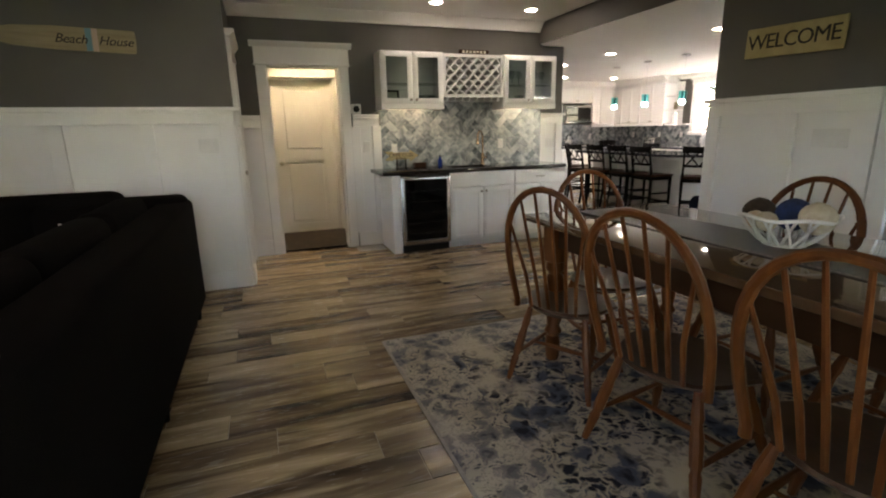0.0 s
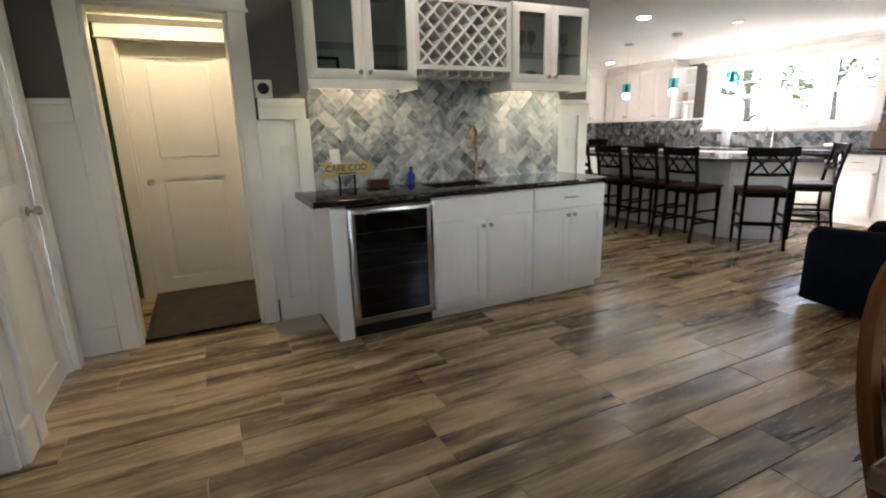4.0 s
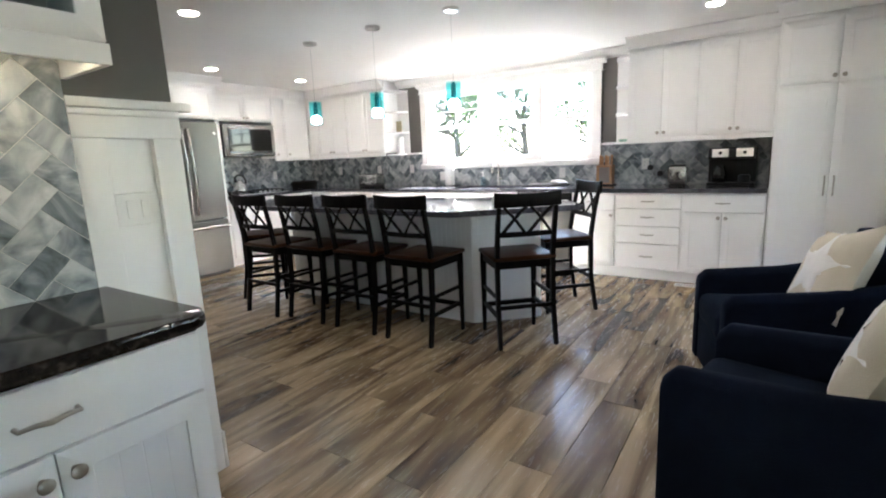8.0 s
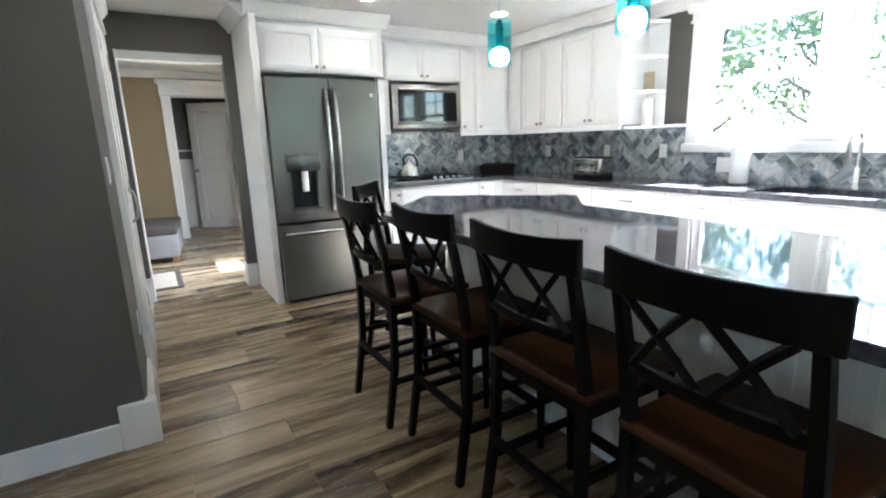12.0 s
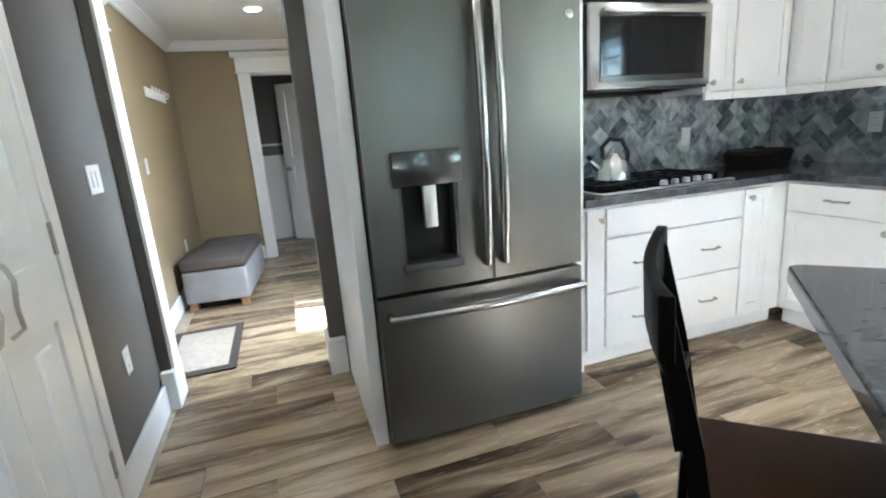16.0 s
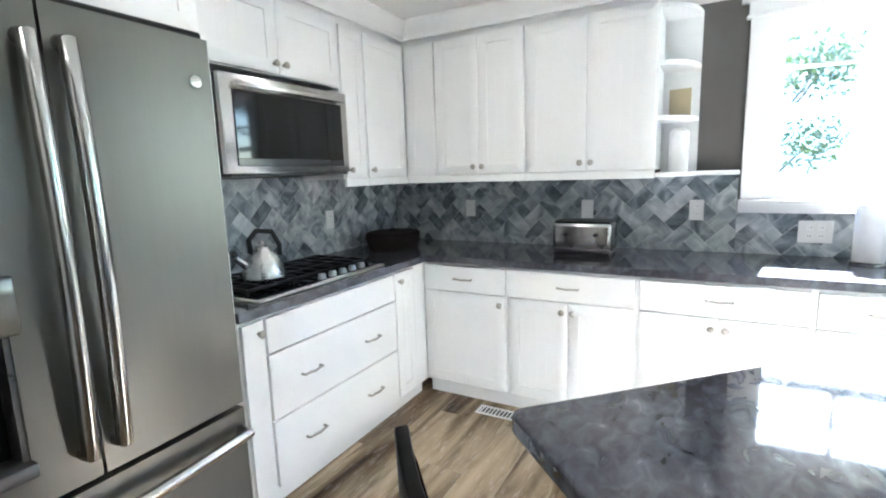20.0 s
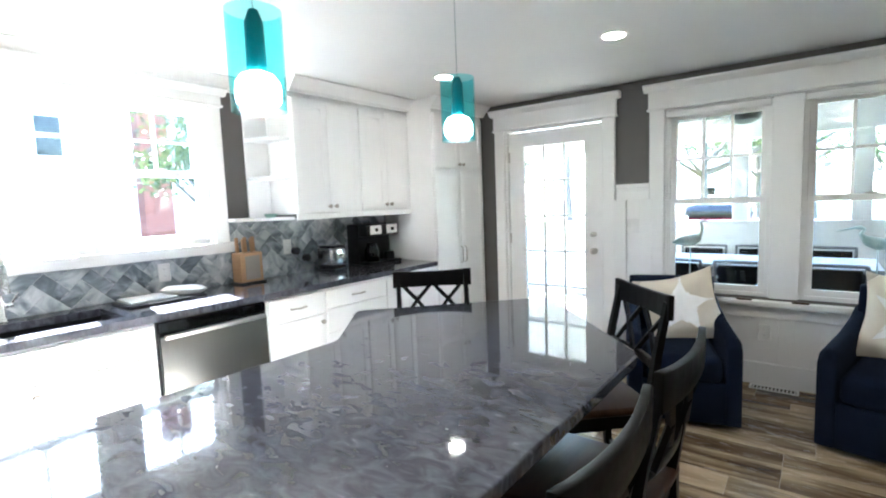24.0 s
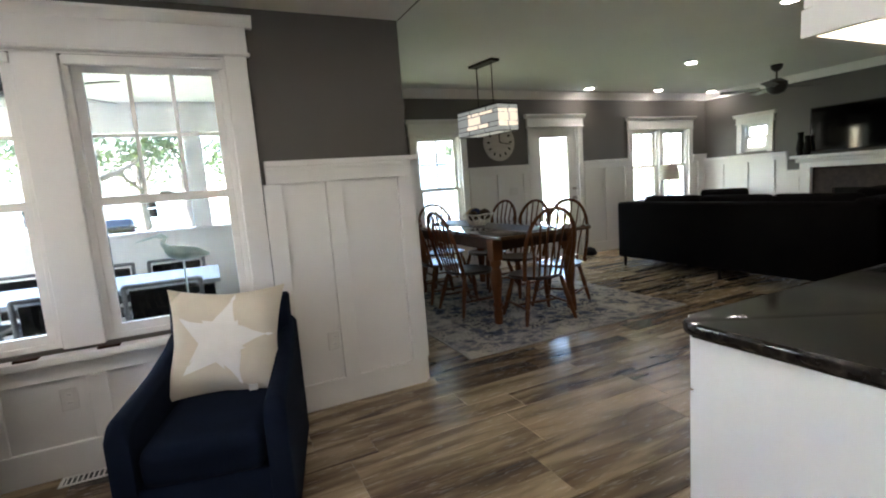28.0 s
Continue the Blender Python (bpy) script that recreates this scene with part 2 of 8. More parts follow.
BLACK_PLASTIC = mat("black_plastic", (0.006, 0.006, 0.006), rough=0.4, spec=0.3)
BEECH = mat("blond_wood", (0.42, 0.24, 0.12), (0.32, 0.17, 0.08), rough=0.45, scale=5, stretch=(1, 1, 8), contrast=0.5)
SINK_BLACK = mat("black_composite", (0.004, 0.004, 0.0045), rough=0.6, spec=0.1)
GLASS = pane_glass("window_glass")
# grey put into clear panes to dim the daylight and the outdoor view
DIM_PANE = pane_glass("daylight_dimming_glass", (0.60, 0.62, 0.61))
SOFT_DIM_PANE = pane_glass("soft_daylight_dimming_glass", (0.72, 0.74, 0.73))
CAB_GLASS = pane_glass("cabinet_glass", (0.80, 0.83, 0.82))
TEAL_GLASS = pane_glass("teal_glass", (0.42, 0.93, 0.95))
CLEAR_GLASS = pane_glass("clear_glass", (0.85, 0.88, 0.88))
LAMP_DISC = glow("downlight_lens", (1.0, 0.90, 0.74), DOWN)
WARM_DISC = glow("warm_downlight_lens", (1.0, 0.78, 0.46), DOWN * 5.0)
SEAT_DARK = mat("dark_worn_seat", (0.050, 0.022, 0.010), (0.026, 0.012, 0.006), rough=0.32, scale=5, stretch=(1, 6, 1), contrast=0.5, spec=0.3)
PEND_GLOW = glow("opal_glass_lit", (1.0, 0.95, 0.86), 0.7)
SHADE_GLOW = glow("lit_art_glass", (1.0, 0.84, 0.60), 0.015)
SHADE_DIM = glow("dim_art_glass", (0.58, 0.60, 0.52), 0.006)
STRIP_GLOW = glow("led_strip", (1.0, 0.84, 0.55), 0.42)


# ---- mesh helpers ----
def box(bm, x0, y0, z0, x1, y1, z1):
    vs = [bm.verts.new((x, y, z)) for x in (x0, x1) for y in (y0, y1) for z in (z0, z1)]
    for f in ((0, 1, 3, 2), (4, 6, 7, 5), (0, 4, 5, 1), (2, 3, 7, 6), (0, 2, 6, 4), (1, 5, 7, 3)):
        bm.faces.new([vs[i] for i in f])
    return vs


def boxes(*dims):
    bm = bmesh.new()
    for d in dims:
        box(bm, *d)
    return bm


def soft(bm, r, seg=2):
    bmesh.ops.bevel(bm, geom=list(bm.edges), offset=r, segments=seg, profile=0.5, affect="EDGES", clamp_overlap=True)
    return bm


def sbox(x0, y0, z0, x1, y1, z1, r=0.004, seg=2):
    return soft(boxes((x0, y0, z0, x1, y1, z1)), r, seg)


def ring(bm, pts, prev=None):
    vs = [bm.verts.new(p) for p in pts]
    if prev:
        k = len(vs)
        for i in range(k):
            bm.faces.new((prev[i], prev[(i + 1) % k], vs[(i + 1) % k], vs[i]))
    return vs


def frame_ring(x0, x1, z0, z1, w, y0, y1, r=0.0015, top=None, foot=None):
    """One closed rectangular frame of rails w wide, from y0 to y1."""
    bm = bmesh.new()
    top, foot = top or w, foot or w
    out, inn = ((x0, z0), (x1, z0), (x1, z1), (x0, z1)), ((x0 + w, z0 + foot), (x1 - w, z0 + foot), (x1 - w, z1 - top), (x0 + w, z1 - top))
    v = [[bm.verts.new((x, y, z)) for x, z in loop] for y in (y0, y1) for loop in (out, inn)]
    for i in range(4):
        j = (i + 1) % 4
        bm.faces.new((v[0][i], v[0][j], v[1][j], v[1][i]))
        bm.faces.new((v[2][i], v[3][i], v[3][j], v[2][j]))
        bm.faces.new((v[0][i], v[2][i], v[2][j], v[0][j]))
        bm.faces.new((v[1][i], v[1][j], v[3][j], v[3][i]))
    return soft(bm, r, 1) if r else bm


def ribbed(x0, x1, z0, z1, front, back, pitch, groove=0.0008):
    """One board with fine upright grooves; its front at y = front."""
    k = max(2, round((x1 - x0) / pitch))
    w = (x1 - x0) / k
    pts = [(x0, back), (x0, front)]
    for i in range(1, k):
        x = x0 + i * w
        pts += [(x - 0.0022, front), (x, front + groove), (x + 0.0022, front)]
    pts += [(x1, front), (x1, back)]
    return prism(pts[::-1], z0, z1)


def lathe(profile, seg=16, base=(0, 0, 0)):
    """profile: rows of (radius, height), turned about z."""
    bm, prev = bmesh.new(), None
    for r, z in profile:
        vs = ring(bm, [(base[0] + r * math.cos(a), base[1] + r * math.sin(a), base[2] + z) for a in (2 * math.pi * i / seg for i in range(seg))], prev)
        if prev is None:
            bm.faces.new(vs[::-1])
        prev = vs
    bm.faces.new(prev)
    return bm


def tube(path, radius, seg=8, bm=None, flat=1.0, closed=False):
    """A round bar along a path of points; radius may be one number or one for each point."""
    bm = bm or bmesh.new()
    pts = [Vector(p) for p in path]
    k = len(pts)
    rad = radius if isinstance(radius, (list, tuple)) else [radius] * k
    prev = first = None
    side = None
    for i in range(k):
        a, b = (pts[i - 1], pts[(i + 1) % k]) if closed else (pts[max(i - 1, 0)], pts[min(i + 1, k - 1)])
        d = (b - a).normalized()
        if side is None:
            side = d.orthogonal().normalized() if abs(d.z) > 0.9 else d.cross(Vector((0, 0, 1))).normalized()
        side = (side - d * side.dot(d)).normalized()
        up = side.cross(d)
        vs = ring(bm, [pts[i] + rad[i] * (math.cos(t) * side + flat * math.sin(t) * up) for t in (2 * math.pi * j / seg for j in range(seg))], prev)
        first, prev = first or vs, vs
    if closed:
        for i in range(seg):
            bm.faces.new((prev[i], prev[(i + 1) % seg], first[(i + 1) % seg], first[i]))
    else:
        bm.faces.new(first[::-1])
        bm.faces.new(prev)
    return bm


def prism(pts, z0, z1):
    bm = bmesh.new()
    lo, hi = [bm.verts.new((x, y, z0)) for x, y in pts], [bm.verts.new((x, y, z1)) for x, y in pts]
    k = len(pts)
    bm.faces.new(lo[::-1])
    bm.faces.new(hi)
    for i in range(k):
        bm.faces.new((lo[i], lo[(i + 1) % k], hi[(i + 1) % k], hi[i]))
    return bm


def join(*parts):
    out = bmesh.new()
    for p in parts:
        me = bpy.data.meshes.new("piece")
        p.to_mesh(me)
        out.from_mesh(me)
        p.free()
        bpy.data.meshes.remove(me)
    return out


def moved(bm, m):
    bmesh.ops.transform(bm, matrix=m, verts=bm.verts)
    return bm


def finish(bm, name, material, smooth):
    bmesh.ops.recalc_face_normals(bm, faces=bm.faces)
    me = bpy.data.meshes.new(name)
    bm.to_mesh(me)
    bm.free()
    me.materials.append(material)
    if smooth:
        me.polygons.foreach_set("use_smooth", [True] * len(me.polygons))
        me.set_sharp_from_angle(angle=radians(40))
    return me


def part(name, bm, material, parent=None, label="", smooth=True):
    ob = new(name, finish(bm, name, material, smooth))
    ob.parent = parent
    if label:
        tagged(ob, label)
    return ob


def thing(name, label, category, m=None, group="", kind=""):
    ob = new(name)
    ob.empty_display_size = 0.1
    ob.matrix_basis = m or Matrix()
    return tagged(ob, label, category, group, kind)


def single(name, bm, material, label, category, m=None, group="", kind="", smooth=True):
    ob = new(name, finish(bm, name, material, smooth))
    ob.matrix_basis = m or Matrix()
    return tagged(ob, label, category, group, kind)


def structure(name, bm, material, label="", smooth=False):
    ob = new(name, finish(bm, name, material, smooth))
    return tagged(ob, label, "", "", "structure")


def words(text, size, depth=0.002, spread=1.0, slant=0.0):
    """Raised letters of the built-in font as a mesh, centred, lying in x and z, facing -y."""
    cu = bpy.data.curves.new("letters", "FONT")
    cu.body, cu.size, cu.extrude, cu.align_x, cu.align_y, cu.resolution_u = text, size, depth, "CENTER", "CENTER", 3
    cu.space_character, cu.shear = spread, slant
    ob = bpy.data.objects.new("letters", cu)
    scene.collection.objects.link(ob)
    me = bpy.data.meshes.new_from_object(ob.evaluated_get(bpy.context.evaluated_depsgraph_get()))
    bm = bmesh.new()
    bm.from_mesh(me)
    bpy.data.objects.remove(ob)
    bpy.data.meshes.remove(me)
    bpy.data.curves.remove(cu)
    return moved(bm, pose(0, 0, 0, 90, 0, 0))

# ---- plan ----
SOUTH, WEST, BAR_Y, DIN_X, KS_Y, WIN_X, OVEN_Y = 0.40, -2.95, 6.34, 4.466, 3.66, 9.50, 10.91
LIV_TOP, KIT_TOP, CAP = 2.63, 2.38, 1.53
T = 0.14


def wall(name, axis, at, lo, hi, top, material, openings=(), thick=T, side=1, label=""):
    """A wall along axis ("x" or "y") with its room face at `at`, growing by thick towards side; openings (a, b, z0, z1) go through."""
    bm = bmesh.new()
    d0, d1 = sorted((at, at + side * thick))

    def slab(a, b, z0, z1):
        if b - a > 1e-4 and z1 - z0 > 1e-4:
            box(bm, *((a, d0, z0, b, d1, z1) if axis == "x" else (d0, a, z0, d1, b, z1)))

    pos = lo
    for a, b, z0, z1 in sorted(openings):
        slab(pos, a, 0, top)
        slab(a, b, 0, z0)
        slab(a, b, z1, top)
        pos = b
    slab(pos, hi, 0, top)
    return structure(name, bm, material, label)


# kitchen
wall("wall_kitchen_window", "y", WIN_X, KS_Y - T, OVEN_Y + T, LIV_TOP, GREY, [(6.20, 8.49, 1.22, 2.17)], label="grey painted kitchen wall with a triple window")
wall("wall_kitchen_south", "x", KS_Y, DIN_X, WIN_X, LIV_TOP, GREY, [(5.50, 7.13, 0.66, 2.10), (7.63, 8.61, 0.0, 2.12)], side=-1, label="grey painted wall with porch window and door")
wall("wall_dining_east", "y", DIN_X, SOUTH - T, KS_Y - T, LIV_TOP, GREY, [(1.35, 2.36, 0.66, 2.10)], label="grey painted dining wall with a window")
wall("wall_oven", "x", OVEN_Y, 6.36, WIN_X, LIV_TOP, GREY, label="grey wall behind fridge and cooktop")
wall("wall_niche_head", "x", OVEN_Y, 5.06, 6.36, LIV_TOP, GREY, [(5.45, 6.25, 0, 2.10)], label="grey wall round the hall opening")
wall("wall_closet", "y", 5.40, 8.48, OVEN_Y, LIV_TOP, GREY, side=-1, label="grey wall with closet doors")
wall("wall_passage_north", "x", 8.48, 3.2, 5.26, LIV_TOP, GREY, side=1, label="grey passage wall")
wall("wall_passage_west", "y", 3.2, BAR_Y + T, 8.48, LIV_TOP, GREY, side=-1)
# bar and vestibule
wall("wall_bar", "x", BAR_Y, 0.676, 4.503, LIV_TOP, GREY, [(1.14, 1.90, 0, 2.06)], label="grey wall behind the wet bar")
wall("wall_bar_end", "x", BAR_Y + 0.08, 4.503, 4.875, LIV_TOP, GREY, thick=0.11, label="grey end of the bar wall, set back a little")
wall("wall_living_step", "y", 0.816, 5.2 + T, BAR_Y, LIV_TOP, GREY, [(5.40, 6.18, 0, 2.06)], side=-1)
wall("wall_living_north", "x", 5.2, WEST - T, 0.816, LIV_TOP, GREY, label="grey living room wall over white panelling")
wall("wall_living_west", "y", WEST, SOUTH - T, 5.2, LIV_TOP, GREY, [(1.13, 1.57, 1.50, 1.99)], side=-1)
wall("wall_living_south", "x", SOUTH, WEST, DIN_X, LIV_TOP, GREY, [(-2.48, -1.05, 0.72, 2.02), (0.17, 1.05, 0, 2.10), (2.33, 3.02, 0.50, 2.02)], side=-1, label="grey wall with back door and windows")
wall("wall_vestibule_west", "y", 0.95, BAR_Y + T, 7.6, LIV_TOP, GREEN, side=-1)
wall("wall_vestibule_east", "y", 2.25, BAR_Y + T, 7.6, LIV_TOP, GREEN)
wall("wall_vestibule_north", "x", 7.46, 0.95, 2.25, LIV_TOP, GREEN, [(1.16, 1.97, 0, 2.05)])
structure("wall_vestibule_back", boxes((0.9, 7.85, 0, 2.4, 7.95, LIV_TOP)), TAN)
# hall
wall("wall_hall_west", "y", 5.20, OVEN_Y + T, 14.2, LIV_TOP, TAN, side=-1, label="tan painted hall wall")
wall("wall_hall_north", "x", 14.2, 5.06, 7.6, LIV_TOP, TAN, [(5.96, 6.74, 0, 2.06)], label="tan hall wall with a doorway")
wall("wall_hall_east", "y", 7.2, OVEN_Y + T, 14.2, LIV_TOP, TAN, [(11.12, 12.12, 0.0, 2.06)])
wall("wall_back_room_west", "y", 5.9, 14.34, 15.35, LIV_TOP, GREY, side=-1)
wall("wall_back_room_north", "x", 15.35, 5.8, 7.8, LIV_TOP, GREY)
wall("wall_back_room_east", "y", 7.3, 14.34, 15.35, LIV_TOP, GREY)

structure("ceiling_living", boxes((WEST - T, SOUTH - T, LIV_TOP, DIN_X, BAR_Y, LIV_TOP + 0.1), (0.7, BAR_Y, LIV_TOP, 3.3, 8.0, LIV_TOP + 0.1)), CEIL, "white living room ceiling")
structure("ceiling_kitchen", boxes((DIN_X, KS_Y, KIT_TOP, WIN_X, OVEN_Y, KIT_TOP + 0.1), (3.2, BAR_Y + T, KIT_TOP, DIN_X, 8.48, KIT_TOP + 0.1)), CEIL, "white kitchen ceiling")
structure("ceiling_hall", boxes((5.06, OVEN_Y + T, KIT_TOP, 7.45, 16.7, KIT_TOP + 0.1)), CEIL, "white hall ceiling")
structure("beam", boxes((DIN_X - 0.012, KS_Y, KIT_TOP, DIN_X - 0.002, BAR_Y, LIV_TOP)), GREY, "grey ceiling step between living room and kitchen")
# out of view; overhangs are added to shade the windows and trim the hall sun
structure("roof", boxes((WEST - 1.3, SOUTH - 3.0, LIV_TOP + 0.12, DIN_X + T, 8.7, LIV_TOP + 0.25), (DIN_X + T, KS_Y - T, LIV_TOP + 0.12, WIN_X + 0.75, OVEN_Y + 0.2, LIV_TOP + 0.25), (5.0, OVEN_Y + 0.2, LIV_TOP + 0.12, 9.20, 16.9, LIV_TOP + 0.25)), WHITE)


# ---- white trim ----
def panelling(name, length, m, stiles, cap=CAP, base=0.17, label="white board-and-batten wainscot with cap", cap_ends=(0, 0)):
    """Wainscot in its own frame: x along the wall, front towards -y, the wall face at y = 0."""
    root = tagged(new(name), label, "", "", "structure")
    root.matrix_basis = m
    part("backing", boxes((0, -0.010, 0, length, -0.001, cap)), WHITE, root)
    part("top_rail", sbox(0, -0.041, cap - 0.12, length, -0.010, cap - 0.02, 0.002, 1), WHITE, root)
    part("baseboard", sbox(0, -0.030, 0, length, -0.010, base, 0.004, 1), WHITE, root)
    part("cap", sbox(-cap_ends[0], -0.055, cap - 0.02, length + cap_ends[1], -0.001, cap + 0.012, 0.005, 2), WHITE, root)
    part("cove", sbox(0, -0.047, cap - 0.045, length, -0.010, cap - 0.021, 0.006, 2), WHITE, root)
    for s in stiles:
        part("stile", sbox(s - 0.05, -0.038, base, s + 0.05, -0.010, cap - 0.12, 0.002, 1), WHITE, root)
    return root


def low_panelling(name, length, m, stiles, top):
    root = tagged(new(name), "white panelling below the window", "", "", "structure")
    root.matrix_basis = m
    part("backing", boxes((0, -0.010, 0, length, -0.001, top)), WHITE, root)
    part("top_rail", sbox(0, -0.027, top - 0.09, length, -0.010, top, 0.003, 1), WHITE, root)
    part("baseboard", sbox(0, -0.030, 0, length, -0.010, 0.17, 0.004, 1), WHITE, root)
    for s in stiles:
        part("stile", sbox(s - 0.045, -0.026, 0.17, s + 0.045, -0.010, top - 0.09, 0.003, 1), WHITE, root)
    return root


def casing(name, a, b, z0, z1, m, width=0.10, head=0.15, floor=True, label="white door casing with a moulded head", leaf=T):
    """Trim round an opening a..b, z0..z1 in a wall's own frame (front -y)."""
    root = tagged(new(name), label, "", "", "structure")
    root.matrix_basis = m
    for x0, x1 in ((a - width, a), (b, b + width)):
        part("side_casing", sbox(x0, -0.034, z0 if not floor else 0, x1, 0.0, z1, 0.004, 1), WHITE, root)
    part("head_board", sbox(a - width - 0.01, -0.036, z1, b + width + 0.01, 0.0, z1 + head - 0.035, 0.003, 1), WHITE, root)
    part("head_bead", sbox(a - width - 0.02, -0.046, z1 - 0.006, b + width + 0.02, 0.0, z1 + 0.012, 0.004, 1), WHITE, root)
    crown = prism([(0.0, 0.0), (-0.04, 0.0), (-0.075, 0.04), (-0.075, 0.055), (0.0, 0.055)], a - width - 0.045, b + width + 0.045)
    part("head_crown", moved(crown, Matrix(((0, 0, 1, 0), (1, 0, 0, 0), (0, 1, 0, z1 + head - 0.045), (0, 0, 0, 1)))), WHITE, root, smooth=False)
    # jamb lining
    part("jamb", boxes((a - 0.001, 0.0, z0, a + 0.018, leaf, z1), (b - 0.018, 0.0, z0, b + 0.001, leaf, z1), (a, 0.0, z1 - 0.018, b, leaf, z1 + 0.001)), WHITE, root, smooth=False)
    return root


def crown_run(name, length, m, size=0.11, material=WHITE):
    prof = [(0, 0), (-0.02, 0), (-0.03, 0.02), (-0.06, 0.05), (-size + 0.01, size - 0.02), (-size, size - 0.012), (-size, size), (0, size)]
    bm = moved(prism(prof, 0, length), Matrix(((0, 0, 1, 0), (1, 0, 0, 0), (0, 1, 0, 0), (0, 0, 0, 1))))
    ob = structure(name, bm, material, "white crown moulding")
    ob.matrix_basis = m
    return ob


def sash_window(name, a, b, z0, z1, m, depth=0.07, cols=2, rows=2, label="white double-hung window with divided upper sash", rail=None):
    """Double-hung sash in a wall's own frame: frame, two sashes, muntins above, panes."""
    root = tagged(new(name), label, "", "", "structure")
    root.matrix_basis = m
    y = depth
    part("window_frame", frame_ring(a, b, z0, z1, 0.03, y - 0.05, y + 0.05, 0.002), WHITE, root, smooth=False)
    mid = rail or (z0 + z1) / 2
    for nm, lo, hi, yy in (("lower_sash", z0 + 0.03, mid + 0.02, y - 0.02), ("upper_sash", mid - 0.02, z1 - 0.03, y + 0.02)):
        l, r = a + 0.03, b - 0.03
        sash = part(nm, frame_ring(l, r, lo, hi, 0.04, yy - 0.018, yy + 0.018, 0.002, foot=0.045), WHITE, root, smooth=False)
        # pane colour dims the bright outdoors, less so towards the porch
        g = part("pane", boxes((l + 0.04, yy - 0.002, lo + 0.045, r - 0.04, yy + 0.002, hi - 0.04)), SOFT_DIM_PANE if "porch" in name else DIM_PANE, sash, smooth=False)
        g.visible_shadow = False
        if nm == "upper_sash":
            for i in range(1, cols):
                x = l + 0.04 + (r - l - 0.08) * i / cols
                part("muntin", boxes((x - 0.009, yy - 0.012, lo + 0.045, x + 0.009, yy + 0.012, hi - 0.04)), WHITE, sash, smooth=False)
            for i in range(1, rows):
                z = lo + 0.045 + (hi - lo - 0.085) * i / rows
                part("muntin", boxes((l + 0.04, yy - 0.011, z - 0.009, r - 0.04, yy + 0.011, z + 0.009)), WHITE, sash, smooth=False)
    part("sash_lock", sbox((a + b) / 2 - 0.03, y - 0.055, mid + 0.02, (a + b) / 2 + 0.03, y - 0.038, mid + 0.035, 0.003, 1), NICKEL, root)
    return root


def panel_door(name, label, width, height, m, panels=((0.12, 0.98), (1.10, 1.92)), knob=0.07, hinges=True, material=WHITE, lever=False, thick=0.036):
    """A moulded two-panel door leaf, hinged at x = 0, face towards -y."""
    root = tagged(new(name), label, "", "", "structure")
    root.matrix_basis = m
    s = 0.12
    dims = [(0, 0, 0, s, thick, height), (width - s, 0, 0, width, thick, height)]
    zs = [0.0] + [z for p in panels for z in p] + [height]
    for i in range(0, len(zs), 2):
        dims.append((s, 0, zs[i], width - s, thick, zs[i + 1]))
    part("door_frame", boxes(*dims), material, root, smooth=False)
    for z0, z1 in panels:
        part("door_panel", join(boxes((s, 0.015, z0, width - s, thick - 0.015, z1)), sbox(s + 0.04, 0.003, z0 + 0.04, width - s - 0.04, thick - 0.003, z1 - 0.04, 0.008, 1)), material, root)
    k = part("door_knob", moved(lathe([(0.026, 0), (0.026, 0.006), (0.010, 0.010), (0.010, 0.032), (0.024, 0.040), (0.027, 0.052), (0.018, 0.062), (0.004, 0.064)], 14), pose(width - knob, 0, 0.95, 90, 0, 0)), NICKEL, root, "satin nickel knob")
    if lever:
        part("lever", sbox(width - knob - 0.10, -0.062, 0.945, width - knob, -0.048, 0.965, 0.006, 2), NICKEL, k)
    if hinges:
        for z in (0.22, height / 2, height - 0.22):
            part("hinge", boxes((-0.012, -0.008, z - 0.045, 0.006, 0.004, z + 0.045)), NICKEL, root)
    return root


S_KS = pose(0, KS_Y, 0, 0, 0, 180)      # faces +y, own x = -world x
S_LS = pose(0, SOUTH, 0, 0, 0, 180)
S_DE = pose(DIN_X, 0, 0, 0, 0, -90)     # faces -x, own x = -world y
S_WIN = pose(WIN_X, 0, 0, 0, 0, -90)
S_LW = pose(WEST, 0, 0, 0, 0, 90)       # faces +x, own x = world y
S_BAR = pose(0, BAR_Y, 0)
S_LN = pose(0, 5.2, 0)
S_CL = pose(5.40, 0, 0, 0, 0, 90)
S_ST = pose(0.816, 0, 0, 0, 0, 90)
S_NI = pose(0, OVEN_Y, 0)


def along(s, x):
    return s @ pose(x, 0, 0)


# living room north wall, step and bar wall
panelling("wainscot_living_north", 0.816 - WEST - 0.0, along(S_LN, WEST), [0.45, 1.0, 1.5, 2.02, 2.497, 3.11, 3.70], cap=1.56, cap_ends=(0, 0.05))
panelling("wainscot_step", 0.13, along(S_ST, 5.2), [])
casing("trim_step_door", 5.44, 6.14, 0, 2.05, S_ST)
panel_door("door_side", "white two-panel interior door with lever", 0.66, 2.02, along(S_ST, 5.46) @ pose(0, 0.02, 0.01), lever=True)
panelling("wainscot_bar_left", 0.213, along(S_BAR, 0.82), [])
panelling("wainscot_bar_mid", 0.30, along(S_BAR, 2.02), [0.03, 0.27])
panelling("wainscot_bar_end", 0.372, along(S_BAR, 4.503) @ pose(0, 0.08, 0), [0.06, 0.318], cap_ends=(0, 0.045))
structure("baseboard_bar_end", sbox(4.876, BAR_Y + 0.05, 0, 4.892, BAR_Y + 0.19, 0.17, 0.004, 1), WHITE, "white baseboard round the wall end", True)
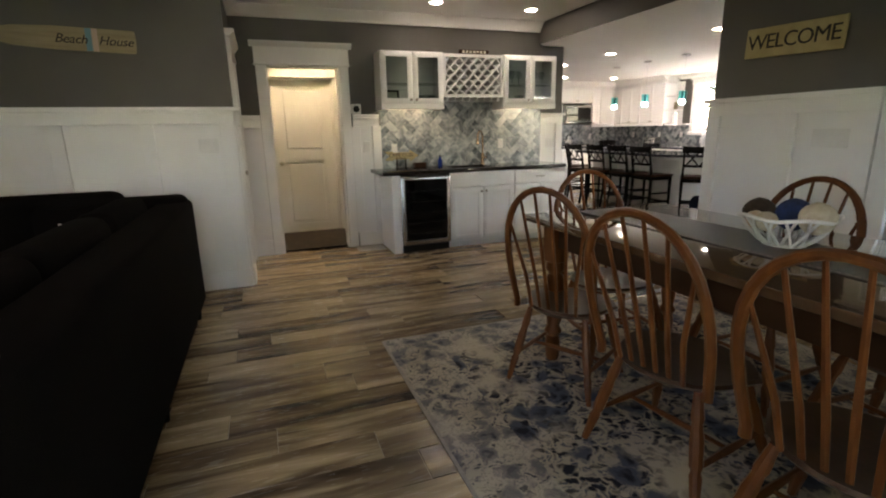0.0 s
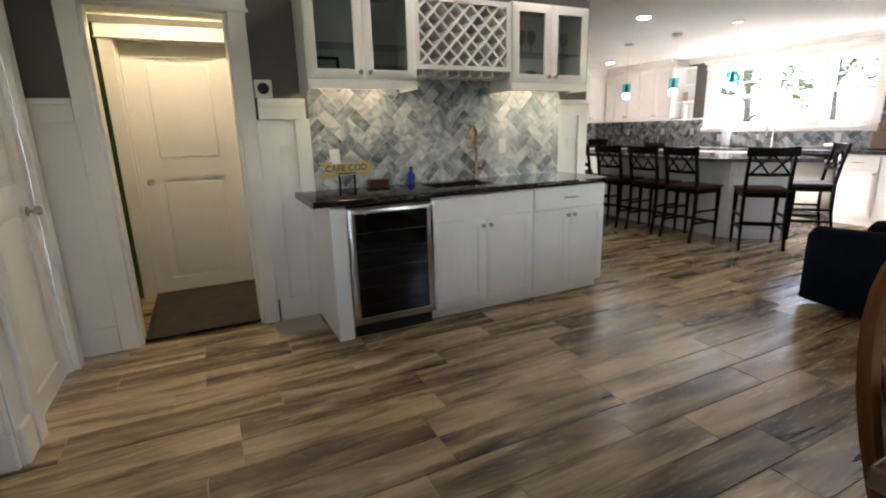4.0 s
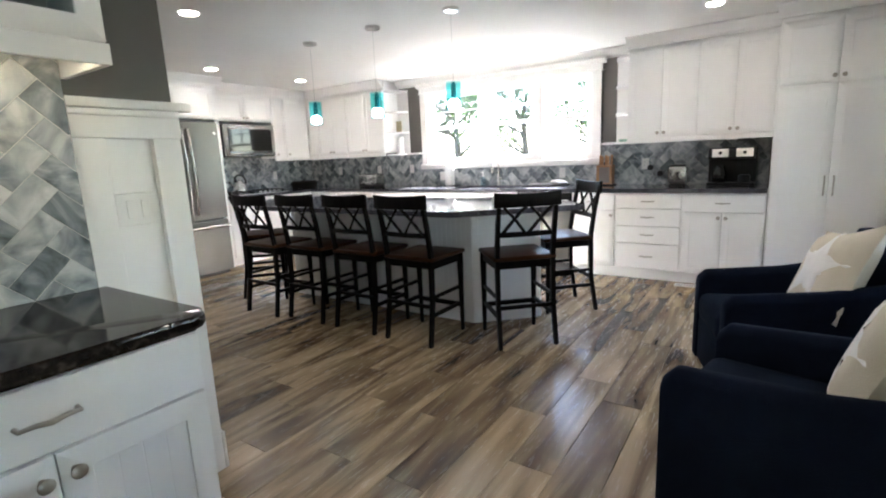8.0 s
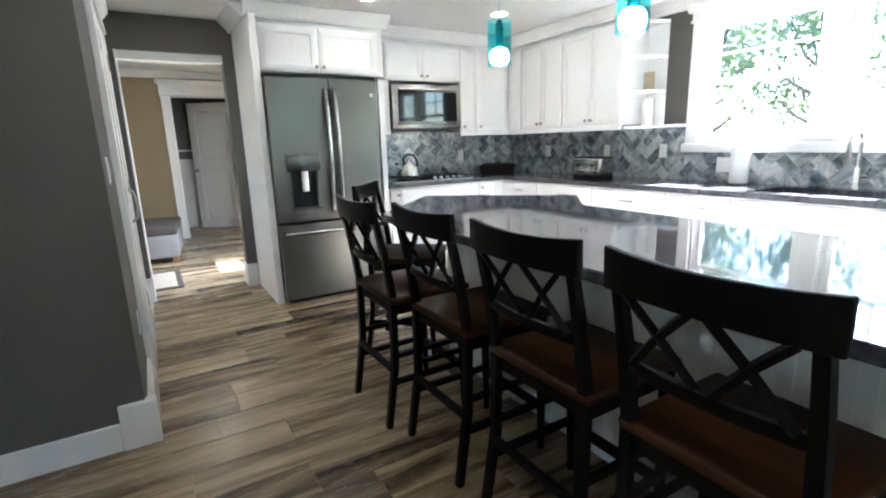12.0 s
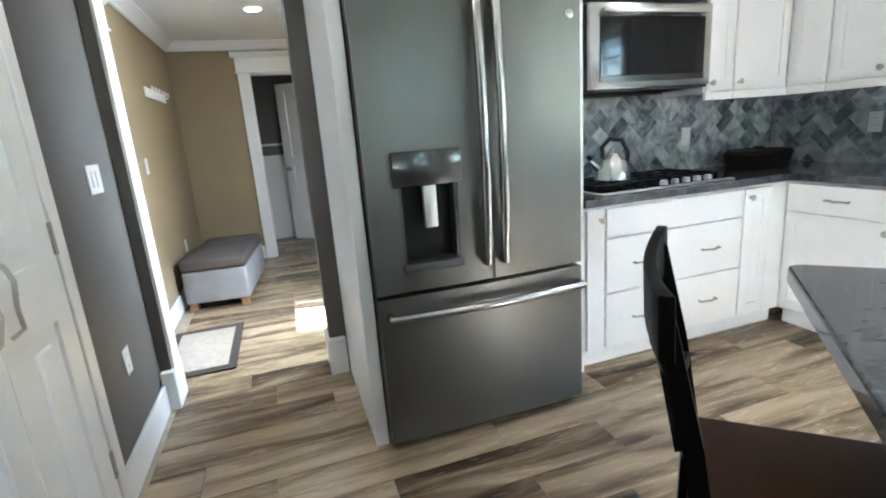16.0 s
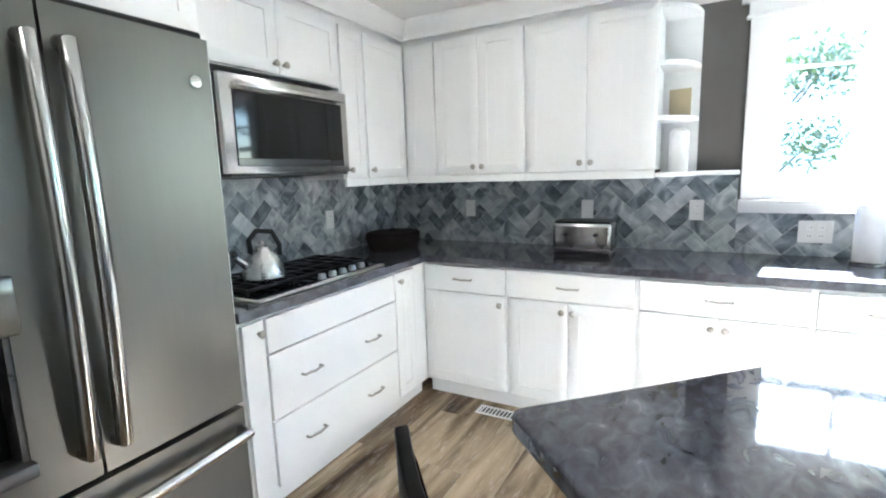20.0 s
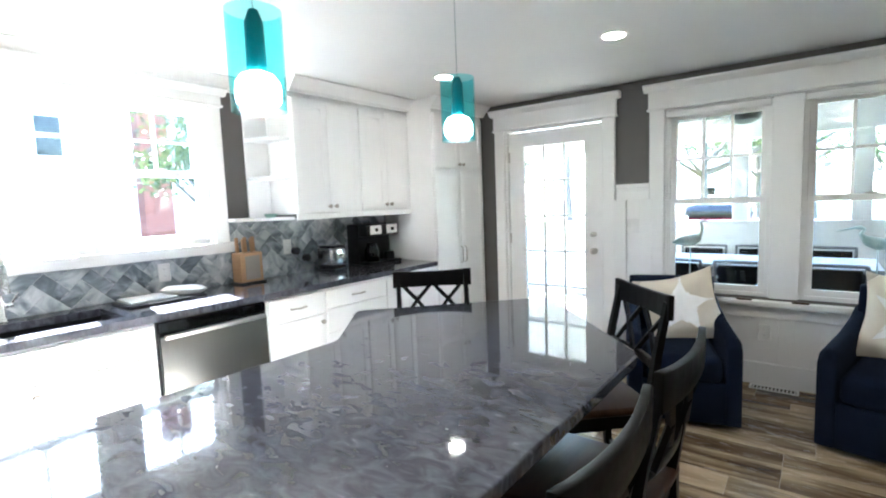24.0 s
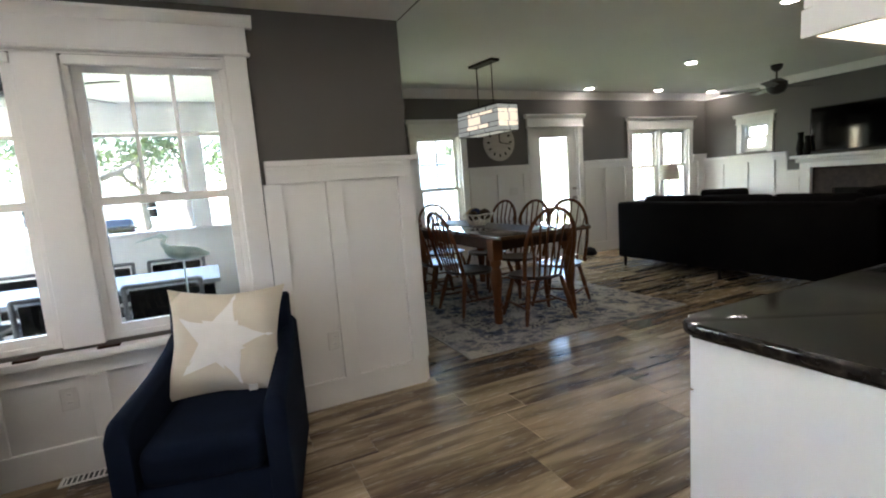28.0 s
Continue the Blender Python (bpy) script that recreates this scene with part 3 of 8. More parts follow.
casing("trim_vestibule", 1.14, 1.90, 0, 2.06, S_BAR, width=0.105, head=0.22, label="white casing with a moulded head round the vestibule opening")
crown_run("trim_crown_bar", DIN_X - 0.816, along(S_BAR, 0.816) @ pose(0, 0, LIV_TOP - 0.11))
crown_run("trim_crown_north", 0.816 - WEST, along(S_LN, WEST) @ pose(0, 0, LIV_TOP - 0.11))
crown_run("trim_crown_step", BAR_Y - 5.2, along(S_ST, 5.2) @ pose(0, 0, LIV_TOP - 0.11))
crown_run("trim_crown_west", 5.2 - SOUTH, along(S_LW, SOUTH) @ pose(0, 0, LIV_TOP - 0.11))
crown_run("trim_crown_south", DIN_X - WEST, along(S_LS, -DIN_X) @ pose(0, 0, LIV_TOP - 0.11))
crown_run("trim_crown_dining", KS_Y - SOUTH, along(S_DE, -KS_Y) @ pose(0, 0, LIV_TOP - 0.11))
# vestibule door beyond
casing("trim_vestibule_door", 1.16, 1.97, 0, 2.05, pose(0, 7.46, 0))
panel_door("door_vestibule", "cream painted two-panel door, closed", 0.77, 2.02, pose(1.18, 7.50, 0.008), knob=0.70, hinges=False)

# kitchen south wall
panelling("wainscot_corner", 5.36 - DIN_X, along(S_KS, -5.36), [0.03, 0.385, 0.85], cap_ends=(0, 0.05))
panelling("wainscot_door_window", 0.27, along(S_KS, -7.51), [0.03, 0.24])
low_panelling("wainscot_window", 7.24 - 5.36, along(S_KS, -7.24), [0.05, 0.50, 0.94, 1.38, 1.83], 0.60)
casing("trim_porch_window", -7.13, -5.50, 0.64, 2.12, S_KS, width=0.115, head=0.19, floor=False, label="white window casing with a tall moulded head")
structure("trim_window_sill", moved(sbox(5.36, KS_Y - 0.05, 0.600, 7.26, KS_Y + 0.075, 0.640, 0.006, 2), Matrix()), WHITE, "white window sill", True)
structure("trim_mullion", sbox(6.235, KS_Y - 0.10, 0.66, 6.415, KS_Y + 0.03, 2.10, 0.004, 1), WHITE, "white post between the porch windows", True)
sash_window("window_porch_1", -7.13, -6.415, 0.66, 2.10, S_KS, cols=3, rows=2, rail=1.38)
sash_window("window_porch_2", -6.235, -5.50, 0.66, 2.10, S_KS, cols=3, rows=2, rail=1.38)
casing("trim_porch_door", -8.61, -7.63, 0, 2.12, S_KS, width=0.105, head=0.19)


def glazed_door(name, m, width=0.93, height=2.08, cols=3, rows=5, label="white glazed door with divided panes"):
    root = tagged(new(name), label, "", "", "structure")
    root.matrix_basis = m
    s = 0.16
    # the hall exit door's solid foot is raised to cut down its sun patch
    foot = 0.80 if "exit" in name else 0.26
    part("door_frame", frame_ring(0, width, 0, height, s, 0, 0.045, 0.002, top=0.14, foot=foot), WHITE, root, smooth=False)
    # porch and back door panes are greyed to dim the daylight
    g = part("pane", boxes((s, 0.018, foot, width - s, 0.024, height - 0.14)), SOFT_DIM_PANE if "porch" in name else DIM_PANE if "back" in name else GLASS, root, smooth=False)
    g.visible_shadow = False
    for i in range(1, cols):
        x = s + (width - 2 * s) * i / cols
        part("muntin", boxes((x - 0.009, 0.010, 0.26, x + 0.009, 0.032, height - 0.14)), WHITE, root, smooth=False)
    for i in range(1, rows):
        z = 0.26 + (height - 0.40) * i / rows
        part("muntin", boxes((s, 0.011, z - 0.009, width - s, 0.031, z + 0.009)), WHITE, root, smooth=False)
    for z, r in ((0.95, 0.028), (1.10, 0.022)):
        part("door_knob" if z < 1 else "deadbolt", moved(lathe([(r, 0), (r, 0.008), (0.010, 0.012), (0.010, 0.035), (r * 0.9, 0.042), (r, 0.055), (0.006, 0.066)], 14), pose(width - 0.07, 0, z, 90, 0, 0)), NICKEL, root, "satin nickel hardware")
    for z in (0.25, 1.05, 1.85):
        part("hinge", boxes((-0.012, -0.006, z - 0.05, 0.008, 0.006, z + 0.05)), NICKEL, root)
    return root


glazed_door("door_porch", along(S_KS, -8.585) @ pose(0, 0.03, 0.012), label="white fifteen-pane porch door")

# dining corner wall and its window
panelling("wainscot_dining", KS_Y - 2.48, along(S_DE, -KS_Y), [0.05, 0.65, 1.13], cap_ends=(0.05, 0))
casing("trim_dining_window", -2.36, -1.35, 0.64, 2.10, S_DE, width=0.11, head=0.19, floor=False, label="white window casing in the dining wall")
low_panelling("wainscot_dining_window", 1.24, along(S_DE, -2.48), [0.05, 0.62, 1.19], 0.62)
sash_window("window_dining", -2.36, -1.35, 0.66, 2.10, S_DE, cols=3, rows=2)
panelling("wainscot_dining_end", 1.24 - SOUTH, along(S_DE, -1.24), [0.05, 0.42, 0.79])

# far south wall: window, door, wide window
panelling("wainscot_south_a", DIN_X - 3.14, along(S_LS, -DIN_X), [0.3, 0.85])
panelling("wainscot_south_b", 2.22 - 1.16, along(S_LS, -2.22), [0.05, 0.53, 1.0])
panelling("wainscot_south_c", 0.06 + 0.95, along(S_LS, -0.06), [0.05, 0.5, 0.96])
panelling("wainscot_south_d", -2.59 - WEST, along(S_LS, 2.59), [0.18])
low_panelling("wainscot_south_w1", 3.14 - 2.22, along(S_LS, -3.14), [0.46], 0.46)
low_panelling("wainscot_south_w2", 2.59 - 0.95, along(S_LS, 0.95), [0.4, 0.82, 1.24], 0.68)
casing("trim_south_window", -3.02, -2.33, 0.48, 2.02, S_LS, head=0.2, floor=False)
sash_window("window_south_1", -3.02, -2.33, 0.50, 2.02, S_LS, cols=2, rows=2)
casing("trim_back_door", -1.05, -0.17, 0, 2.10, S_LS, head=0.18)
glazed_door("door_back", along(S_LS, -1.04) @ pose(0, 0.03, 0.012), width=0.86, height=2.07, cols=1, rows=1, label="white full-glass back door")
casing("trim_wide_window", 1.05, 2.48, 0.70, 2.02, S_LS, head=0.2, floor=False)
structure("trim_wide_mullion", sbox(-1.81, SOUTH - 0.10, 0.72, -1.71, SOUTH + 0.03, 2.02, 0.004, 1), WHITE)
sash_window("window_south_2", 1.05, 1.71, 0.72, 2.02, S_LS)
sash_window("window_south_3", 1.81, 2.48, 0.72, 2.02, S_LS)
# living west wall: small window
panelling("wainscot_west", 1.88 - SOUTH, along(S_LW, SOUTH), [0.35, 0.8, 1.25], cap=1.44)
panelling("wainscot_west_low", 2.155 - 1.88, along(S_LW, 1.88), [0.14], cap=1.135)
panelling("wainscot_west_far", 5.2 - 3.95, along(S_LW, 3.95), [0.3, 0.8])
casing("trim_small_window", 1.13, 1.57, 1.48, 1.99, S_LW, width=0.09, floor=False)
sash_window("window_small", 1.13, 1.57, 1.50, 1.99, S_LW, cols=1, rows=1)

# kitchen window: three double-hung units
casing("trim_kitchen_window", -8.49, -6.20, 1.18, 2.17, S_WIN, width=0.10, head=0.12, floor=False, label="white kitchen window casing")
structure("trim_kitchen_sill", sbox(WIN_X - 0.07, 6.09, 1.15, WIN_X - 0.001, 8.60, 1.222, 0.006, 2), WHITE, "white kitchen window sill", True)
for i, (a, b) in enumerate(((-8.49, -7.66), (-7.54, -6.92), (-6.80, -6.20))):
    sash_window("window_kitchen_%d" % (i + 1), a, b, 1.22, 2.17, S_WIN, cols=2, rail=1.70)
for y0, y1 in ((6.80, 6.92), (7.54, 7.66)):
    structure("trim_kitchen_mullion", sbox(WIN_X - 0.02, y0, 1.22, WIN_X + 0.13, y1, 2.17, 0.003, 1), WHITE, "white window mullion", True)

# closet wall and niche
casing("trim_closet", 9.23, 10.06, 0, 2.06, S_CL, width=0.07, head=0.14, label="white casing round the closet doors")
for nm, x, flip in (("door_closet_1", 9.245, 1), ("door_closet_2", 10.045, -1)):
    root = tagged(new(nm), "white panelled closet door with a curved pull", "", "", "structure")
    root.matrix_basis = along(S_CL, x) @ pose(0, -0.030, 0.012) @ Matrix.Diagonal((flip, 1, 1, 1))
    w = 0.398
    part("door_frame", boxes((0, 0, 0, 0.1, 0.034, 2.02), (w - 0.1, 0, 0, w, 0.034, 2.02), (0.1, 0, 0, w - 0.1, 0.034, 0.2), (0.1, 0, 0.82, w - 0.1, 0.034, 1.0), (0.1, 0, 1.9, w - 0.1, 0.034, 2.02)), WHITE, root, smooth=False)
    for z0, z1 in ((0.2, 0.82), (1.0, 1.9)):
        part("door_panel", join(boxes((0.1, 0.012, z0, w - 0.1, 0.022, z1)), sbox(0.15, 0.004, z0 + 0.05, w - 0.15, 0.022, z1 - 0.05, 0.006, 1)), WHITE, root)
    part("pull", tube([(w - 0.045, -0.004, 0.86), (w - 0.055, -0.03, 0.88), (w - 0.035, -0.036, 0.94), (w - 0.055, -0.036, 1.0), (w - 0.045, -0.03, 1.04), (w - 0.045, -0.004, 1.06)], 0.006, 8), NICKEL, root, "satin nickel curved pull")
    for z in (0.25, 1.05, 1.85):
        part("hinge", boxes((-0.012, -0.006, z - 0.05, 0.008, 0.006, z + 0.05)), NICKEL, root)
base_dims = [("baseboard_closet_a", (8.50, 9.15), S_CL), ("baseboard_closet_b", (10.14, 10.88), S_CL)]
for nm, (a, b), s in base_dims:
    ob = structure(nm, sbox(a, -0.018, 0, b, -0.001, 0.15, 0.004, 1), WHITE, "white baseboard", True)
    ob.matrix_basis = s
ob = structure("baseboard_passage", sbox(3.2, -0.018, 0, 5.295, -0.001, 0.13, 0.004, 1), WHITE, "white baseboard", True)
ob.matrix_basis = pose(0, 8.48, 0)
structure("baseboard_block", sbox(5.296, 8.452, 0, 5.443, 8.51, 0.21, 0.004, 1), WHITE, "white plinth block on the wall corner", True)
structure("baseboard_niche_l", sbox(5.402, 10.87, 0, 5.468, 11.07, 0.21, 0.004, 1), WHITE, "white plinth block", True)
structure("baseboard_niche_r", sbox(6.235, 10.87, 0, 6.335, 11.06, 0.21, 0.004, 1), WHITE, "white plinth block", True)
structure("trim_niche_jamb", sbox(5.443, 10.915, 0.21, 5.465, 11.06, 2.10, 0.003, 1), WHITE, "white jamb of the hall opening", True)
structure("trim_niche_head", boxes((5.466, 10.93, 2.03, 6.25, 11.04, 2.098)), WHITE, "white header of the hall opening")
# hall trim
# door out of view, added as the opening that lights the hall floor
glazed_door("door_hall_exit", pose(7.24, 12.10, 0.012, 0, 0, -90), width=0.96, height=2.03, cols=1, rows=1, label="unseen half-glass hall door added to let daylight in")
casing("trim_hall_door", 5.96, 6.74, 0, 2.06, pose(0, 14.2, 0), width=0.11, head=0.2)
casing("trim_hall_side", 11.22, 11.95, 0, 2.06, pose(5.20, 0, 0, 0, 0, 90), width=0.10, head=0.2)
panel_door("door_hall_side", "white two-panel hall door, closed", 0.70, 2.03, pose(5.20, 11.235, 0.008, 0, 0, 90) @ pose(0, -0.012, 0))
ob = structure("baseboard_hall_west", sbox(12.06, -0.018, 0, 14.18, -0.001, 0.15, 0.004, 1), WHITE, "white baseboard", True)
ob.matrix_basis = pose(5.20, 0, 0, 0, 0, 90)
ob = structure("baseboard_hall_north", sbox(5.22, -0.018, 0, 5.845, -0.001, 0.15, 0.004, 1), WHITE, "white baseboard", True)
ob.matrix_basis = pose(0, 14.2, 0)
crown_run("trim_crown_hall", 14.2 - 11.05, pose(5.20, 11.05, KIT_TOP - 0.09, 0, 0, 90), 0.09)
crown_run("trim_crown_hall_n", 2.0, pose(5.20, 14.2, KIT_TOP - 0.09), 0.09)
panel_door("door_back_room", "white two-panel door standing ajar", 0.74, 2.02, pose(6.225, 15.12, 0.008, 0, 0, -34), knob=0.68, hinges=False)
structure("wainscot_back_room", boxes((5.904, 15.325, 0.0, 7.29, 15.348, 1.145)), WHITE, "white boarded wainscot of the back room")
structure("trim_back_band", sbox(5.904, 15.318, 1.147, 7.29, 15.348, 1.268, 0.002, 1), mat("dark_border_band", (0.085, 0.082, 0.075), (0.16, 0.155, 0.14), rough=0.6, scale=22, contrast=0.6), "mottled grey border band")
structure("trim_back_cap", sbox(5.904, 15.308, 1.270, 7.29, 15.348, 1.298, 0.003, 1), WHITE, "thin white cap over the border band", True)

# ---- cabinets ----
def knob(parent, x, z, y=-0.02):
    part("knob", moved(lathe([(0.008, 0), (0.006, 0.010), (0.015, 0.018), (0.017, 0.026), (0.011, 0.032), (0.003, 0.033)], 12), pose(x, y, z, 90, 0, 0)), NICKEL, parent, "satin nickel knob")


def bar_pull(parent, x, z, y=-0.02, w=0.11):
    pts = [(x - w / 2, y, z), (x - w / 2, y - 0.022, z), (x - w / 4, y - 0.028, z + 0.003), (x, y - 0.026, z - 0.003), (x + w / 4, y - 0.028, z + 0.003), (x + w / 2, y - 0.022, z), (x + w / 2, y, z)]
    part("pull", tube(pts, [0.006, 0.005, 0.0055, 0.0065, 0.0055, 0.005, 0.006], 7), NICKEL, parent, "twisted satin nickel pull")


def shaker(parent, x0, x1, z0, z1, name="door", bead=True, frame_w=0.062, t=0.02):
    """A shaker front with a beaded recessed panel; front at y = -t, back at 0."""
    g = 0.0015
    x0, x1, z0, z1 = x0 + g, x1 - g, z0 + g, z1 - g
    root = part(name, frame_ring(x0, x1, z0, z1, frame_w, -t, 0), CABINET, parent)
    a, b, c, d = x0 + frame_w - 0.001, x1 - frame_w + 0.001, z0 + frame_w - 0.001, z1 - frame_w + 0.001
    part("panel", ribbed(a, b, c, d, -0.0135, -0.002, 0.055) if bead else boxes((a, -0.0135, c, b, -0.002, d)), CABINET, root, smooth=False)
    return root


def slab(parent, x0, x1, z0, z1, name="drawer"):
    g = 0.0015
    return part(name, sbox(x0 + g, -0.02, z0 + g, x1 - g, 0, z1 - g, 0.003, 1), CABINET, parent)


def base_unit(m, w, fronts, label, depth=0.60, height=0.875, toe=0.10, name="base_cabinet"):
    """fronts: list of (kind, x0, x1, z0, z1, handle) in the unit's own frame; front face of the box at y = 0."""
    root = thing(name, label, "cabinet", m, "base cabinets")
    part("body", boxes((0, 0, toe, w, depth, height)), CABINET, root, smooth=False)
    part("toe_kick", boxes((0, 0.05, 0, w, depth, toe)), CABINET, root, smooth=False)
    if height < 0.8:
        part("front_rail", boxes((0, 0, height, w, 0.018, 0.875)), CABINET, root, smooth=False)
    for kind, x0, x1, z0, z1, hd in fronts:
        f = shaker(root, x0, x1, z0, z1) if kind == "door" else slab(root, x0, x1, z0, z1)
        if hd == "c":
            bar_pull(f, (x0 + x1) / 2, (z0 + z1) / 2)
        elif hd == "r":
            knob(f, x1 - 0.03, z1 - 0.05)
        elif hd == "l":
            knob(f, x0 + 0.03, z1 - 0.05)
    return root


def drawer_doors(w, split=0.70, double=True):
    top = [("drawer", 0.01, w - 0.01, split + 0.004, 0.862, "c")]
    if double:
        return top + [("door", 0.01, w / 2, 0.115, split, "r"), ("door", w / 2, w - 0.01, 0.115, split, "l")]
    return top + [("door", 0.01, w - 0.01, 0.115, split, "r")]


def drawers(w, cuts):
    return [("drawer", 0.01, w - 0.01, a + 0.003, b - 0.003, "c") for a, b in zip(cuts[:-1], cuts[1:])]


BASE_X = 8.88     # front plane of the window run, facing -x
W = lambda y: pose(BASE_X, y, 0, 0, 0, -90)
base_unit(W(10.29), 0.56, drawer_doors(0.56, double=False), "white shaker corner base cabinet with drawer and door")
base_unit(W(9.73), 0.70, drawer_doors(0.70), "white shaker base cabinet with drawer over two doors")
base_unit(W(9.03), 0.715, drawer_doors(0.715), "white shaker base cabinet with drawer over two doors")
base_unit(W(8.315), 0.48, drawers(0.48, (0.115, 0.40, 0.70, 0.862)), "white drawer base cabinet with three drawers")
base_unit(W(7.835), 0.97, [("drawer", 0.01, 0.96, 0.704, 0.862, ""), ("door", 0.01, 0.485, 0.115, 0.70, "r"), ("door", 0.485, 0.96, 0.115, 0.70, "l")], "white shaker sink base cabinet with false front", height=0.67)
base_unit(W(6.22), 0.455, drawer_doors(0.455, double=False), "white shaker base cabinet beside the dishwasher")
base_unit(W(5.765), 0.61, drawers(0.61, (0.115, 0.375, 0.55, 0.724, 0.862)), "white drawer base cabinet with four drawers")
base_unit(W(5.155), 0.66, drawer_doors(0.66), "white shaker base cabinet with drawer over two doors")
# oven run, facing -y
V = lambda x: pose(x, 10.29, 0)
base_unit(V(7.495), 0.115, [("drawer", 0.004, 0.111, 0.115, 0.862, "r")], "narrow white pull-out base cabinet")
base_unit(V(7.61), 0.915, [("drawer", 0.004, 0.911, 0.710, 0.862, ""), ("drawer", 0.004, 0.911, 0.418, 0.706, "cc"), ("drawer", 0.004, 0.911, 0.115, 0.414, "cc")], "white cooktop base with wide drawers")
base_unit(V(8.525), 0.353, [("door", 0.004, 0.205, 0.115, 0.862, "l")], "narrow white corner base cabinet")
cook = [o for o in scene.objects if o.name.startswith("base_cabinet") and o.get("label", "").startswith("white cooktop")][0]
for d in cook.children:
    if d.name.startswith("drawer"):
        zc = sum(v.co.z for v in d.data.vertices) / len(d.data.vertices)
        if zc < 0.66:
            bar_pull(d, 0.23, zc)
            bar_pull(d, 0.68, zc)


# the L of dark granite, split round the sink cut-out
SX0, SX1, SY0, SY1 = 8.975, 9.35, 6.96, 7.76
wt = thing("worktop", "polished grey and black granite worktop, L-shaped", "worktop")
part("window_slab", boxes((8.85, SY1, 0.878, 9.498, 10.905, 0.918), (8.85, 4.50, 0.878, 9.498, SY0, 0.918), (8.85, SY0, 0.878, SX0, SY1, 0.918), (SX1, SY0, 0.878, 9.498, SY1, 0.918)), GRANITE, wt, smooth=False)
part("oven_slab", boxes((7.485, 10.26, 0.878, 8.849, 10.905, 0.918)), GRANITE, wt, smooth=False)
sink = thing("kitchen_sink", "black composite undermount sink below the window", "sink", pose(0, 0, 0))
part("bowl", boxes((SX0 - 0.01, SY0 - 0.01, 0.68, SX1 + 0.01, SY1 + 0.01, 0.69), (SX0 - 0.012, SY0 - 0.01, 0.69, SX0, SY1 + 0.01, 0.876), (SX1, SY0 - 0.01, 0.69, SX1 + 0.012, SY1 + 0.01, 0.876), (SX0, SY0 - 0.012, 0.69, SX1, SY0, 0.876), (SX0, SY1, 0.69, SX1, SY1 + 0.012, 0.876)), SINK_BLACK, sink, smooth=False)
part("drain", lathe([(0.04, 0.0), (0.042, 0.004), (0.02, 0.006)], 16, (9.18, 7.37, 0.69)), STEEL, sink)


def faucet(m, label, material, name="faucet", h=0.40, drop=0.235):
    root = thing(name, label, "faucet", m)
    part("base", lathe([(0.027, 0), (0.027, 0.012), (0.021, 0.02), (0.020, 0.13), (0.014, 0.14)], 16), material, root)
    arc = [(0, 0, 0.13), (0, 0, h - 0.10)] + [(0, -0.085 + 0.085 * math.cos(a), h - 0.10 + 0.085 * math.sin(a)) for a in (math.pi * i / 8 for i in range(1, 9))]
    part("spout", tube(arc, 0.0115, 10), material, root)
    part("spray_head", lathe([(0.020, 0.0), (0.021, 0.012), (0.016, (drop - 0.10) * 0.7), (0.0115, drop - 0.10)], 14, (0, -0.17, h - drop)), material, root)
    part("handle", join(tube([(0.018, 0, 0.085), (0.052, 0, 0.085)], 0.013, 10), tube([(0.046, 0, 0.09), (0.062, -0.01, 0.12), (0.075, -0.018, 0.15)], 0.006, 8)), material, root)
    return root


faucet(pose(9.425, 7.37, 0.918, 0, 0, -90), "stainless gooseneck kitchen faucet", STEEL)

# dishwasher
dw = thing("dishwasher", "slate steel dishwasher with a bar handle", "dishwasher", W(6.865))
part("body", boxes((0.005, 0.0, 0.10, 0.64, 0.57, 0.872)), BLACK_PLASTIC, dw, smooth=False)
part("door", sbox(0.012, -0.03, 0.115, 0.633, 0.0, 0.79, 0.006, 2), SLATE_STEEL, dw)
part("control_strip", sbox(0.012, -0.022, 0.81, 0.633, 0.0, 0.868, 0.003, 1), DARK_GLASS, dw)
part("handle", sbox(0.03, -0.055, 0.775, 0.615, -0.03, 0.802, 0.006, 2), SATIN, dw)
part("toe_kick", boxes((0.005, 0.05, 0.0, 0.64, 0.5, 0.10)), BLACK_PLASTIC, dw, smooth=False)


# ---- wall cabinets ----
def wall_unit(m, w, doors, label, z0=1.40, z1=2.25, depth=0.32, rail=True, name="wall_cabinet", crown=True):
    root = thing(name, label, "cabinet", m, "wall cabinets")
    part("body", boxes((0, 0, z0, w, depth, z1)), CABINET, root, smooth=False)
    for x0, x1, hd in doors:
        d = shaker(root, x0, x1, z0 + 0.004, z1 - 0.004)
        if hd:
            knob(d, x1 - 0.03 if hd == "r" else x0 + 0.03, z0 + 0.05)
    if rail:
        part("light_rail", sbox(0, -0.020, z0 - 0.045, w, 0.0, z0, 0.003, 1), CABINET, root)
    return root


def crown_piece(name, length, m):
    ob = crown_run(name, length, m, 0.10, CABINET)
    return ob


U = lambda y: pose(9.17, y, 0, 0, 0, -90)
wall_unit(U(10.58), 0.25, [(0.02, 0.245, "")], "white shaker corner wall cabinet")
wall_unit(U(10.33), 0.61, [(0.005, 0.305, "r"), (0.305, 0.605, "l")], "white shaker wall cabinet with two doors")
wall_unit(U(9.72), 0.72, [(0.005, 0.36, "r"), (0.36, 0.715, "l")], "white shaker wall cabinet with two doors")
wall_unit(U(5.74), 0.64, [(0.005, 0.32, "r"), (0.32, 0.635, "l")], "white shaker wall cabinet with two doors")
wall_unit(U(5.10), 0.61, [(0.005, 0.305, "r"), (0.305, 0.605, "l")], "white shaker wall cabinet with two doors")
N = lambda x: pose(x, 10.58, 0)
wall_unit(N(8.51), 0.21, [(0.005, 0.205, "l")], "narrow white wall cabinet")
